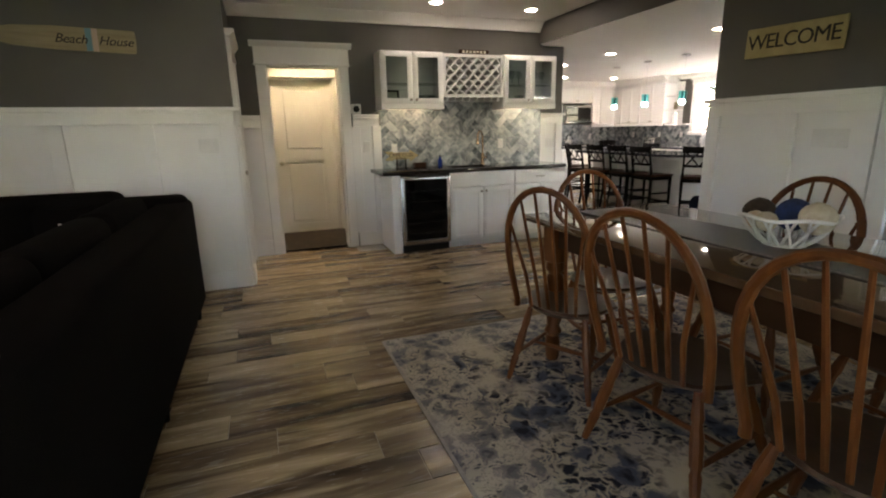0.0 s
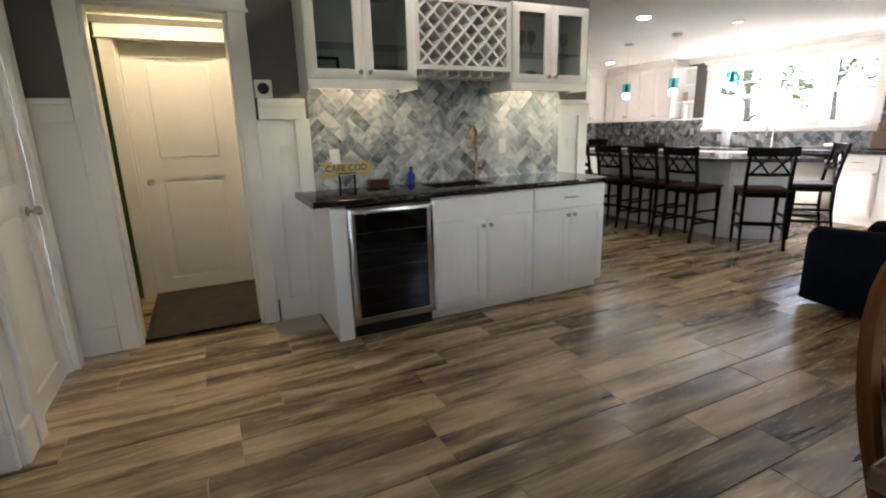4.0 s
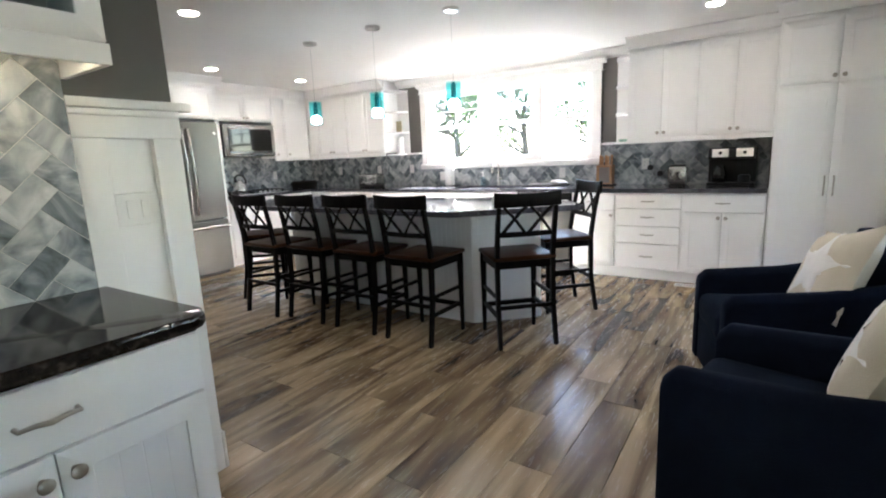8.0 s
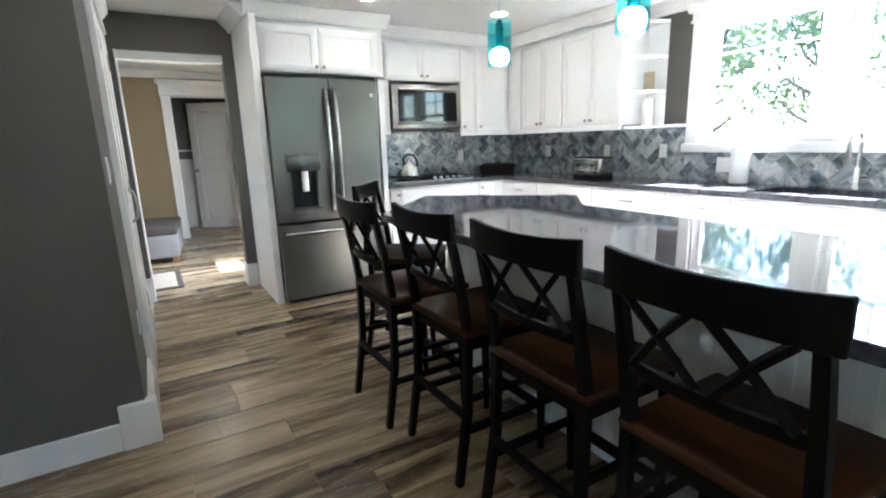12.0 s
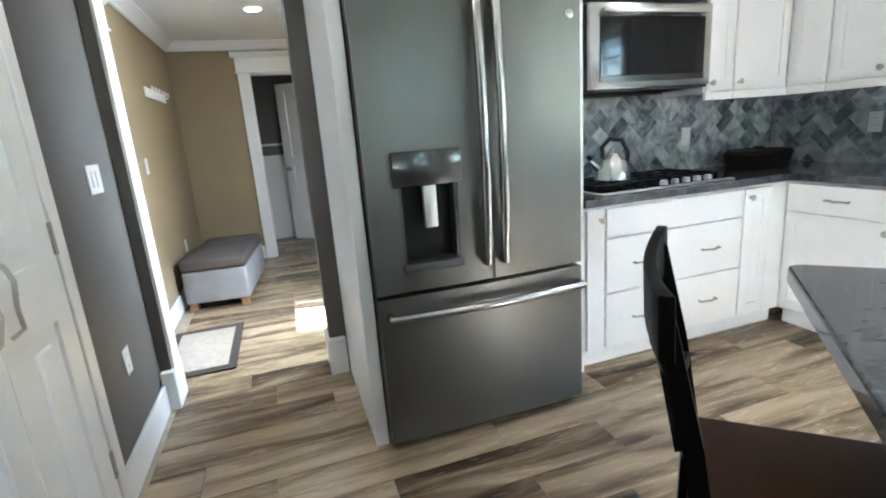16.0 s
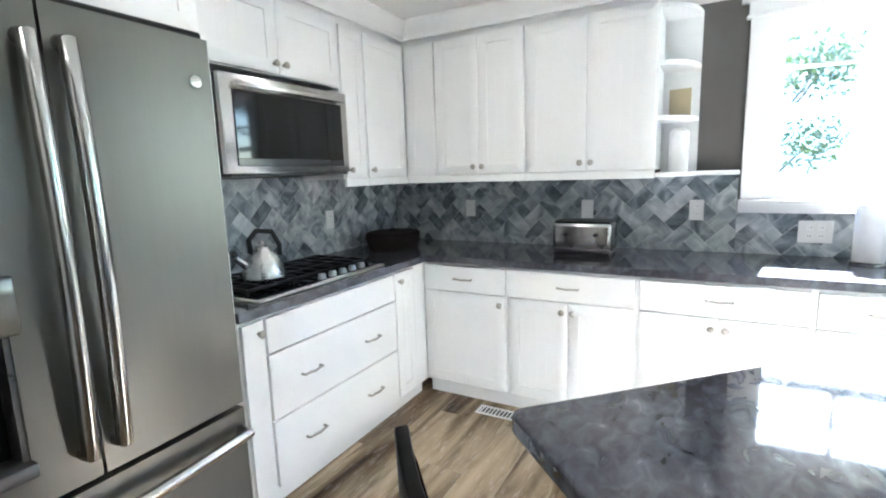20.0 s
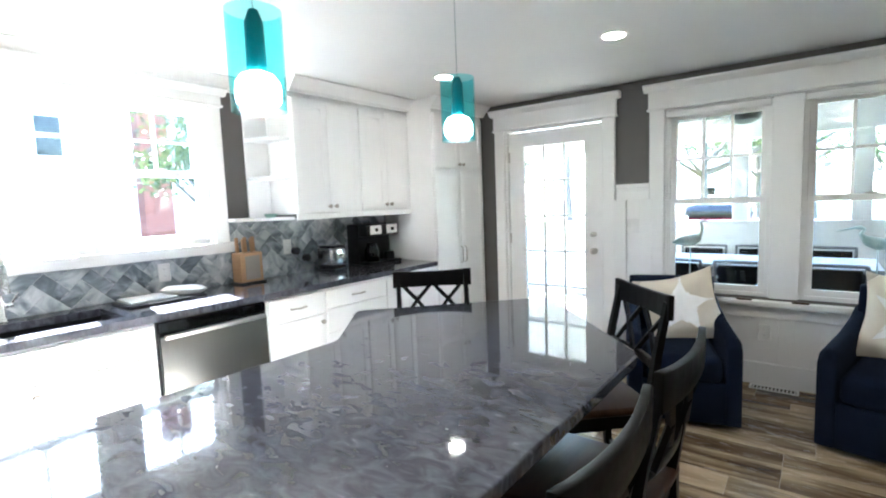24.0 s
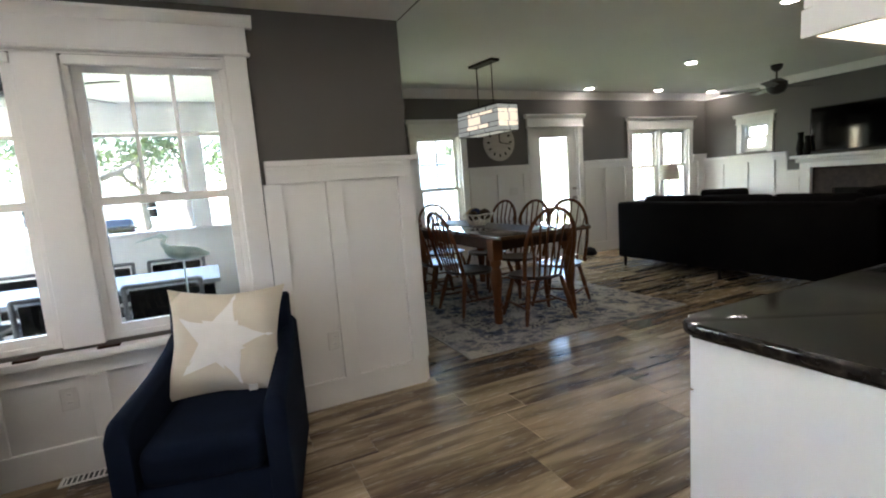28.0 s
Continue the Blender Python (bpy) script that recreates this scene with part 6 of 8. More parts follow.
# ---- navy swivel armchairs with star pillows ----
def armchair(m):
    root = thing("armchair", "navy blue upholstered swivel armchair below the porch window", "armchair", m, "navy armchairs")
    # own frame: front towards -y, centre at the origin
    part("base", puffy(-0.30, -0.43, 0.03, 0.30, 0.38, 0.30, 0.02, 2), NAVY, root)
    part("plinth", lathe([(0.24, 0.0), (0.24, 0.03)], 24), BLACK, root)
    part("seat_cushion", puffy(-0.222, -0.445, 0.29, 0.222, 0.26, 0.455, 0.05, 4), NAVY, root)
    # back, leaning, with a soft top
    bm, prev = bmesh.new(), None
    for z, y, t in ((0.28, 0.22, 0.15), (0.52, 0.26, 0.16), (0.74, 0.31, 0.15), (0.80, 0.33, 0.13), (0.825, 0.345, 0.08)):
        prev = ring(bm, [(-0.285, y + t, z), (-0.295, y + t / 2, z), (-0.285, y, z), (0, y - 0.012, z), (0.285, y, z), (0.295, y + t / 2, z), (0.285, y + t, z), (0, y + t + 0.008, z)], prev)
        if z == 0.28:
            bm.faces.new(prev[::-1])
    bm.faces.new(prev)
    part("backrest", soft(bm, 0.012, 2), NAVY, root)
    for s in (-1, 1):
        bm, prev = bmesh.new(), None
        x0, x1 = s * 0.232, s * 0.318
        for y, zt in ((-0.44, 0.53), (-0.40, 0.575), (0.0, 0.605), (0.25, 0.65), (0.40, 0.70)):
            prev = ring(bm, [(x0, y, 0.035), (x1, y, 0.035), (x1, y, zt - 0.03), ((x1 * 3 + x0) / 4, y, zt), ((x0 * 3 + x1) / 4, y, zt), (x0, y, zt - 0.03)], prev)
            if y == -0.44:
                bm.faces.new(prev[::-1])
        bm.faces.new(prev)
        part("arm", soft(bm, 0.010, 2), NAVY, root)
    return root


seat_a, seat_b = pose(5.715, 4.26, 0, 0, 0, 167), pose(6.90, 4.31, 0, 0, 0, 198)
a1 = armchair(seat_a)
copy_thing(a1, seat_b)


def star_pillow(m, label):
    root = thing("star_pillow", label, "pillow", m, "star pillows")
    part("cover", cushion(0.49, 0.48, 0.17, 0.5, 10, 0.10), CREAM, root)
    pts = []
    for i in range(10):
        r = 0.222 if i % 2 == 0 else 0.098
        a = math.pi / 2 + i * math.pi / 5 - 0.22
        pts.append((r * math.cos(a), r * math.sin(a)))
    # the star follows the pillow's swell
    bm = bmesh.new()
    lift = lambda x, y: 0.085 * (max((1 - (x / 0.23) ** 4) * (1 - (y / 0.23) ** 4), 0) ** 0.5) + 0.006
    prev, c = None, bm.verts.new((0, 0, lift(0, 0)))
    for k in (0.3, 0.55, 0.8, 1.0):
        cur = [bm.verts.new((x * k, y * k, lift(x * k, y * k))) for x, y in pts]
        for i in range(10):
            j = (i + 1) % 10
            bm.faces.new((prev[i], cur[i], cur[j], prev[j]) if prev else (c, cur[i], cur[j]))
        prev = cur
    part("star", bm, STAR_WHITE, root, "white printed starfish")
    return root


star_pillow(seat_a @ pose(0.015, 0.105, 0.675, 70, 3, -2), "cream pillow with a white starfish on a navy armchair")
star_pillow(seat_b @ pose(0.04, 0.10, 0.635, 64, -13, 3), "slumped cream pillow with a white starfish on a navy armchair")
single("pillow_tag", sbox(-0.02, -0.01, -0.015, 0.02, 0.0, 0.015, 0.002, 1), PLASTIC, "small white care tag on the pillow", "tag", seat_a @ pose(0.13, 0.0, 0.472))

# ---- rug, dining table, Windsor chairs ----
def rug_wool(name, ground, motif, deep, scale, cover):
    """Worn oriental weave: large and small flower motifs over a mottled ground, rubbed away in places."""
    m = bpy.data.materials.new(name)
    m.use_nodes = True
    n, l = m.node_tree.nodes, m.node_tree.links
    b = n["Principled BSDF"]
    co = n.new("ShaderNodeTexCoord")

    def tex(kind, sc, src, **kw):
        t = n.new(kind)
        t.inputs["Scale"].default_value = sc
        for k, v in kw.items():
            t.inputs[k].default_value = v
        l.new(src, t.inputs["Vector"])
        return t

    def step(val, lo, hi):
        r = n.new("ShaderNodeMapRange")
        r.inputs["From Min"].default_value, r.inputs["From Max"].default_value = lo, hi
        l.new(val, r.inputs["Value"])
        return r.outputs[0]

    def mix(fac, a, c):
        x = n.new("ShaderNodeMix")
        x.data_type = "RGBA"
        l.new(fac, x.inputs["Factor"])
        for key, v in (("A", a), ("B", c)):
            if isinstance(v, tuple):
                x.inputs[key].default_value = (*v, 1)
            else:
                l.new(v, x.inputs[key])
        return x.outputs["Result"]

    def times(a, c):
        x = n.new("ShaderNodeMath")
        x.operation = "MULTIPLY"
        l.new(a, x.inputs[0])
        l.new(c, x.inputs[1])
        return x.outputs[0]

    wob = tex("ShaderNodeTexNoise", scale * 1.4, co.outputs["Object"], Detail=3)
    shift = n.new("ShaderNodeVectorMath")
    shift.operation = "MULTIPLY_ADD"
    shift.inputs[1].default_value = (0.17, 0.17, 0)
    l.new(wob.outputs["Color"], shift.inputs[0])
    l.new(co.outputs["Object"], shift.inputs[2])
    at = shift.outputs[0]
    big = tex("ShaderNodeTexVoronoi", scale, at)
    small = tex("ShaderNodeTexVoronoi", scale * 3.3, at)
    tiny = tex("ShaderNodeTexVoronoi", scale * 7.0, at)
    worn = tex("ShaderNodeTexNoise", 3.0, co.outputs["Object"], Detail=8)
    rub = step(worn.outputs["Fac"], 0.30, 0.50)
    col = mix(step(worn.outputs["Fac"], 0.35, 0.65), ground, tuple(v * 0.72 for v in ground))
    col = mix(times(step(tiny.outputs["Distance"], 0.50, 0.18), rub), col, motif)
    col = mix(times(step(small.outputs["Distance"], cover, cover - 0.22), rub), col, deep)
    petal = times(step(big.outputs["Distance"], 0.50, 0.34), step(small.outputs["Distance"], 0.16, 0.38))
    col = mix(times(petal, rub), col, motif)
    col = mix(times(step(big.outputs["Distance"], 0.26, 0.12), rub), col, deep)
    l.new(col, b.inputs["Base Color"])
    b.inputs["Roughness"].default_value = 0.95
    b.inputs["Specular IOR Level"].default_value = 0.15
    fine = tex("ShaderNodeTexNoise", 260, co.outputs["Object"])
    bp = n.new("ShaderNodeBump")
    bp.inputs["Strength"].default_value = 0.4
    l.new(fine.outputs["Fac"], bp.inputs["Height"])
    l.new(bp.outputs[0], b.inputs["Normal"])
    return m


RUG = rug_wool("distressed_rug", (0.46, 0.405, 0.325), (0.075, 0.087, 0.118), (0.016, 0.019, 0.030), 6.5, 0.50)
RUG_BAND = rug_wool("distressed_rug_band", (0.50, 0.445, 0.365), (0.16, 0.155, 0.165), (0.055, 0.060, 0.078), 9.0, 0.38)
rug = thing("rug", "distressed blue, grey and cream patterned area rug", "rug", pose(1.62, 0.62, 0))
part("rug_field", boxes((0.33, 0.33, 0.0005, 2.08, 2.56, 0.010)), RUG, rug, smooth=False)
part("border_band", moved(frame_ring(0.015, 2.395, 0.015, 2.875, 0.315, -0.010, -0.0005, 0), Matrix(((1, 0, 0, 0), (0, 0, 1, 0), (0, -1, 0, 0), (0, 0, 0, 1)))), RUG_BAND, rug, "paler patterned border", smooth=False)
part("binding", moved(frame_ring(0, 2.41, 0, 2.89, 0.015, -0.0095, -0.0005, 0), Matrix(((1, 0, 0, 0), (0, 0, 1, 0), (0, -1, 0, 0), (0, 0, 0, 1)))), mat("rug_binding", (0.36, 0.33, 0.29), (0.28, 0.26, 0.23), rough=0.92, scale=30), rug, "pale bound edge", smooth=False)

tb = thing("dining_table", "dark wooden farmhouse dining table with turned legs", "dining table", pose(2.43, 0.93, 0.010))
TWd, TLn, TZ = 1.02, 2.19, 0.841
part("tabletop", sbox(0, 0, TZ - 0.037, TWd, TLn, TZ, 0.008, 3), TABLE_TOP, tb, "glossy dark brown tabletop")
for d in ((0.09, 0.16, TWd - 0.09, 0.185), (0.09, TLn - 0.225, TWd - 0.09, TLn - 0.20)):
    part("apron", boxes((d[0], d[1], TZ - 0.15, d[2], d[3], TZ - 0.037)), TABLE_WOOD, tb, smooth=False)
for x in (0.06, TWd - 0.085):
    part("apron", boxes((x, 0.19, TZ - 0.15, x + 0.025, TLn - 0.23, TZ - 0.037)), TABLE_WOOD, tb, smooth=False)
for x in (0.08, TWd - 0.08):
    for y in (0.20, TLn - 0.24):
        part("leg", join(sbox(x - 0.052, y - 0.052, 0.60, x + 0.052, y + 0.052, TZ - 0.037, 0.004, 1), lathe([(0.034, 0.0), (0.040, 0.02), (0.043, 0.11), (0.034, 0.15), (0.051, 0.18), (0.034, 0.215), (0.046, 0.30), (0.058, 0.41), (0.052, 0.50), (0.038, 0.53), (0.056, 0.565), (0.050, 0.60)], 16, (x, y, 0))), OAK, tb, "turned oak leg")
rn = thing("table_runner", "dark grey woven table runner with stitched hems", "table runner", pose(2.94, 2.00, 0.8525))
part("cloth", boxes((-0.185, -1.03, 0, 0.185, 1.03, 0.004)), mat("dark_grey_runner", (0.045, 0.039, 0.042), (0.070, 0.061, 0.066), rough=0.5, scale=18, stretch=(1, 6, 1), bump=0.4, bump_scale=200), rn, smooth=False)
for s_ in (-1, 1):
    part("stitched_hem", boxes(*[(s_ * 0.172 - 0.0025, -1.03 + k * 0.03, 0.0041, s_ * 0.172 + 0.0025, -1.012 + k * 0.03, 0.0055) for k in range(69)]), mat("hem_thread", (0.30, 0.27, 0.26), rough=0.9) if s_ < 0 else bpy.data.materials["hem_thread"], rn, "pale hem stitching", smooth=False)


def windsor(m):
    root = thing("dining_chair", "golden oak bow-back Windsor dining chair", "chair", m, "chairs round the dining table")
    # own frame: front +y, back -y
    sh = 0.445
    bm = bmesh.new()
    outline = [(0.215 * math.cos(a) * (1.0 if math.sin(a) > 0 else 0.93), 0.20 * math.sin(a)) for a in (2 * math.pi * i / 22 for i in range(22))]
    outline = [(x * (1.06 if y > 0.05 else 1.0), y) for x, y in outline]
    lo = [bm.verts.new((x * 0.9, y * 0.9, sh - 0.034)) for x, y in outline]
    ed = [bm.verts.new((x, y, sh - 0.012)) for x, y in outline]
    hi = [bm.verts.new((x * 0.96, y * 0.96, sh)) for x, y in outline]
    inn = [bm.verts.new((x * 0.55, y * 0.55, sh - 0.012)) for x, y in outline]
    for a, b in ((lo, ed), (ed, hi), (hi, inn)):
        for i in range(22):
            j = (i + 1) % 22
            bm.faces.new((a[i], a[j], b[j], b[i]))
    bm.faces.new(lo[::-1])
    bm.faces.new(inn)
    part("seat", bm, SEAT_DARK, root, "dark worn saddled seat")
    back_y = lambda z: -0.165 - 0.23 * (z - sh)
    hoop = []
    for i in range(21):
        a = math.pi * i / 20
        z = sh + 0.02 + 0.61 * math.sin(a) ** 0.72
        hoop.append((0.185 * math.cos(a) * (1.0 + 0.30 * math.sin(a) ** 0.7), back_y(z), z))
    hoop = [(hoop[0][0], hoop[0][1], sh - 0.02)] + hoop + [(hoop[-1][0], hoop[-1][1], sh - 0.02)]
    part("bow", tube(hoop, 0.0155, 8), OAK, root, "bent oak bow")
    for i in range(6):
        x = -0.1325 + i * 0.053
        top_z = sh + 0.02 + 0.61 * max(0.0, 1 - (x * 1.3 / 0.228) ** 2) ** 0.36
        xb = x * 0.82
        part("spindle", tube([(xb, -0.165, sh - 0.01), ((xb + x) / 2, back_y(sh + 0.17), sh + 0.17), (x * 1.3, back_y(top_z), top_z)], [0.0085, 0.0095, 0.006], 6), OAK, root)
    feet = []
    for sx in (-1, 1):
        for sy in (-1, 1):
            t, f = Vector((sx * 0.135, sy * 0.125, sh - 0.03)), Vector((sx * 0.205, sy * 0.205, 0.0))
            prof = [(0, 0.012), (0.12, 0.015), (0.30, 0.019), (0.34, 0.014), (0.38, 0.020), (0.60, 0.021), (0.74, 0.016), (0.78, 0.020), (1, 0.013)]
            part("leg", tube([f + (t - f) * p for p, _ in prof], [r for _, r in prof], 8), OAK, root)
            feet.append(f + (t - f) * 0.36)
    for a, b in ((0, 1), (2, 3)):
        part("side_stretcher", tube([feet[a], (feet[a] + feet[b]) / 2, feet[b]], [0.008, 0.014, 0.008], 7), OAK, root)
    part("cross_stretcher", tube([(feet[0] + feet[1]) / 2, (feet[0] + feet[3]) / 2, (feet[2] + feet[3]) / 2], [0.008, 0.014, 0.008], 7), OAK, root)
    return root


BIG = Matrix.Diagonal((1.12, 1.08, 0.99, 1))
w0 = windsor(pose(2.465, 2.675, 0.010, 0, 0, -60) @ BIG)
for x, y, rz in ((2.50, 1.955, -80), (2.52, 1.31, -81), (3.32, 2.25, 92), (3.32, 1.58, 86), (2.95, 2.93, 173), (2.90, 0.84, -4)):
    copy_thing(w0, pose(x, y, 0.010, 0, 0, rz) @ BIG)

# bowl with sea-themed balls
bw = thing("coral_bowl", "white woven coral-style bowl on the dining table", "bowl", pose(2.99, 1.95, 0.858))
strands = []
for i in range(14):
    a = 2 * math.pi * i / 14
    for s in (0.32, -0.32):
        strands.append(tube([((0.07 + 0.10 * t) * math.cos(a + s * t), (0.07 + 0.10 * t) * math.sin(a + s * t), 0.006 + 0.115 * t ** 1.5) for t in (0, 0.25, 0.5, 0.75, 1.0)], 0.006, 5))
part("lattice", join(*strands), mat("coral_white", (0.72, 0.69, 0.63), rough=0.6, bump=0.3), bw, "white lattice of coral branches")
part("rim", tube([(0.172 * math.cos(a), 0.172 * math.sin(a), 0.122 + 0.006 * math.sin(5 * a)) for a in (2 * math.pi * i / 28 for i in range(28))], 0.008, 6, closed=True), bpy.data.materials["coral_white"], bw)
part("foot", lathe([(0.08, 0.0), (0.075, 0.012)], 18), bpy.data.materials["coral_white"], bw)
ball_mats = [mat("navy_twine", (0.015, 0.03, 0.10), (0.01, 0.02, 0.06), rough=0.9, scale=40, bump=0.6), mat("brown_twig", (0.03, 0.018, 0.010), (0.05, 0.03, 0.017), rough=0.9, scale=30, bump=0.8), mat("cream_twine", (0.60, 0.52, 0.38), (0.48, 0.40, 0.28), rough=0.9, scale=30, bump=0.7), mat("tan_shell", (0.45, 0.30, 0.17), (0.6, 0.5, 0.38), rough=0.6, scale=20)]
for x, y, z, r, k, lab in ((0.02, -0.01, 0.125, 0.066, 0, "dark blue twine ball"), (-0.03, 0.10, 0.12, 0.064, 1, "dark brown twig ball"), (0.0, -0.115, 0.125, 0.064, 2, "cream twine ball"), (-0.09, 0.02, 0.10, 0.04, 2, "cream twine ball"), (-0.08, 0.075, 0.10, 0.038, 3, "tan shell ball"), (0.07, -0.07, 0.12, 0.045, 3, "tan shell ball"), (0.09, 0.05, 0.11, 0.055, 1, "dark brown twig ball")):
    bm = bmesh.new()
    bmesh.ops.create_icosphere(bm, subdivisions=3, radius=r)
    for v in bm.verts:
        v.co *= 1 + 0.06 * noise.noise(v.co * 60)
    single("decor_ball", bm, ball_mats[k], lab + " in the coral bowl", "decor ball", pose(2.99 + x, 1.95 + y, 0.858 + z), "decor balls")

# ---- chandelier ----
ch = thing("chandelier", "rectangular art-glass chandelier with black leading over the table", "chandelier", pose(2.77, 1.90, 0, 0, 0, 98))
LEAD = mat("black_leading", (0.02, 0.017, 0.014), rough=0.4, metal=0.6)
part("ceiling_plate", sbox(-0.20, -0.06, LIV_TOP - 0.03, 0.20, 0.06, LIV_TOP - 0.001, 0.004, 1), LEAD, ch)
for x in (-0.13, 0.13):
    part("rod", tube([(x, 0, LIV_TOP - 0.03), (x, 0, 2.14)], 0.006, 8), LEAD, ch)
part("top_frame", boxes((-0.36, -0.14, 2.125, 0.36, -0.125, 2.14), (-0.36, 0.125, 2.125, 0.36, 0.14, 2.14), (-0.36, -0.125, 2.125, -0.345, 0.125, 2.14), (0.345, -0.125, 2.125, 0.36, 0.125, 2.14), (-0.345, -0.008, 2.126, 0.345, 0.008, 2.138)), LEAD, ch, smooth=False)
part("bottom_frame", boxes((-0.36, -0.14, 1.85, 0.36, -0.128, 1.858), (-0.36, 0.128, 1.85, 0.36, 0.14, 1.858), (-0.36, -0.128, 1.85, -0.348, 0.128, 1.858), (0.348, -0.128, 1.85, 0.36, 0.128, 1.858)), LEAD, ch, smooth=False)
rg = random.Random(3)
for face in range(4):
    ln = 0.72 if face < 2 else 0.28
    zs = [1.858, 1.905, 1.955, 2.045, 2.085, 2.125]
    for r in range(5):
        k = (2, 3, 2, 4, 2)[r] if face < 2 else 1
        cuts = [0.0] + sorted((i + 1) / (k + 1) + rg.uniform(-0.08, 0.08) for i in range(k)) + [1.0]
        for c0, c1 in zip(cuts[:-1], cuts[1:]):
            a, b = -ln / 2 + ln * c0 + 0.0045, -ln / 2 + ln * c1 - 0.0045
            d = (a, -0.137, zs[r] + 0.003, b, -0.131, zs[r + 1] - 0.003) if face == 0 else (a, 0.131, zs[r] + 0.003, b, 0.137, zs[r + 1] - 0.003) if face == 1 else (-0.357, a, zs[r] + 0.003, -0.351, b, zs[r + 1] - 0.003) if face == 2 else (0.351, a, zs[r] + 0.003, 0.357, b, zs[r + 1] - 0.003)
            if c0 > 0:
                q = a - 0.0045
                e = (q - 0.003, -0.139, zs[r], q + 0.003, -0.129, zs[r + 1]) if face == 0 else (q - 0.003, 0.129, zs[r], q + 0.003, 0.139, zs[r + 1]) if face == 1 else (-0.359, q - 0.003, zs[r], -0.349, q + 0.003, zs[r + 1]) if face == 2 else (0.349, q - 0.003, zs[r], 0.359, q + 0.003, zs[r + 1])
                part("lead_strip", boxes(e), LEAD, ch, smooth=False)
            part("glass_panel", boxes(d), SHADE_GLOW if abs(a + b) < 0.34 and 0 < r < 4 else SHADE_DIM, ch, "lit amber-white art glass", smooth=False)
        d = (-0.36, -0.1385, zs[r] - 0.0035, 0.36, -0.1295, zs[r] + 0.0035) if face == 0 else (-0.36, 0.1295, zs[r] - 0.0035, 0.36, 0.1385, zs[r] + 0.0035) if face == 1 else None
        if d and r:
            part("lead_strip", boxes(d), LEAD, ch, smooth=False)

# ---- ceiling fan, fireplace, television, lamp, clock ----
fan = thing("ceiling_fan", "dark bronze ceiling fan with five blades, at rest", "ceiling fan", pose(-1.62, 2.45, 0))
DARKB = mat("dark_bronze", (0.025, 0.019, 0.015), rough=0.4, metal=0.5)
part("canopy", lathe([(0.03, LIV_TOP - 0.09), (0.07, LIV_TOP - 0.05), (0.075, LIV_TOP - 0.001)], 18), DARKB, fan)
part("downrod", tube([(0, 0, LIV_TOP - 0.09), (0, 0, LIV_TOP - 0.20)], 0.013, 8), DARKB, fan)
part("motor", lathe([(0.04, LIV_TOP - 0.40), (0.10, LIV_TOP - 0.37), (0.13, LIV_TOP - 0.31), (0.13, LIV_TOP - 0.24), (0.06, LIV_TOP - 0.19)], 22), DARKB, fan)
for i in range(5):
    m = pose(0, 0, LIV_TOP - 0.30, 0, 0, 20 + 72 * i)
    part("blade", moved(soft(boxes((0.20, -0.065, -0.004, 0.68, 0.065, 0.004)), 0.003, 1), m @ pose(0, 0, 0, 10, 0, 0)), DARKB, fan)
    part("blade_iron", moved(boxes((0.10, -0.02, -0.008, 0.26, 0.02, -0.003)), m), DARKB, fan)
fp = thing("fireplace", "white mantel fireplace with dark surround", "fireplace", pose(WEST, 2.165, 0, 0, 0, 90))
part("surround", boxes((0, -0.20, 0, 0.15, -0.002, 1.25), (1.56, -0.20, 0, 1.71, -0.002, 1.25), (0.15, -0.20, 1.17, 1.56, -0.002, 1.25)), WHITE, fp, smooth=False)
part("mantel_shelf", sbox(-0.11, -0.28, 1.315, 1.82, -0.002, 1.365, 0.008, 2), WHITE, fp)
part("mantel_cove", sbox(-0.05, -0.235, 1.25, 1.76, -0.002, 1.315, 0.02, 3), WHITE, fp)
part("hearth_facing", boxes((0.15, -0.12, 0, 0.42, -0.004, 1.17), (1.29, -0.12, 0, 1.56, -0.004, 1.17), (0.42, -0.12, 0.85, 1.29, -0.004, 1.17)), mat("dark_brick", (0.03, 0.022, 0.018), (0.05, 0.035, 0.028), rough=0.8, scale=14), fp, smooth=False)
part("firebox", boxes((0.42, -0.05, 0.0, 1.29, -0.004, 0.85)), BLACK, fp, smooth=False)
tv = thing("television", "large dark flat television over the mantel", "television", pose(WEST, 2.24, 0, 0, 0, 90))
part("screen", boxes((0.02, -0.085, 1.425, 1.38, -0.078, 2.055)), DARK_GLASS, tv, smooth=False)
part("bezel", boxes((0, -0.08, 1.405, 1.40, -0.03, 2.075)), BLACK_PLASTIC, tv, smooth=False)
part("bracket", boxes((0.5, -0.03, 1.55, 0.9, -0.002, 1.95)), BLACK_PLASTIC, tv, smooth=False)
for k, (y, h) in enumerate(((2.16, 0.36), (2.26, 0.30))):
    single("mantel_vase", lathe([(0.04, 0), (0.06, h * 0.3), (0.035, h * 0.75), (0.045, h)], 14), BLACK, "dark vase on the mantel shelf", "vase", pose(WEST + 0.14, y - 0.02, 1.365))
side = thing("side_table", "small dark side table beside the window", "side table", pose(-1.55, 0.75, 0))
part("top", lathe([(0.24, 0.57), (0.25, 0.58), (0.25, 0.60), (0.24, 0.605)], 24), TABLE_WOOD, side)
part("pedestal", lathe([(0.16, 0.0), (0.16, 0.02), (0.03, 0.05), (0.03, 0.57)], 16), TABLE_WOOD, side)
lp = thing("table_lamp", "table lamp with white drum shade and clear base", "table lamp", pose(-1.55, 0.75, 0.605))
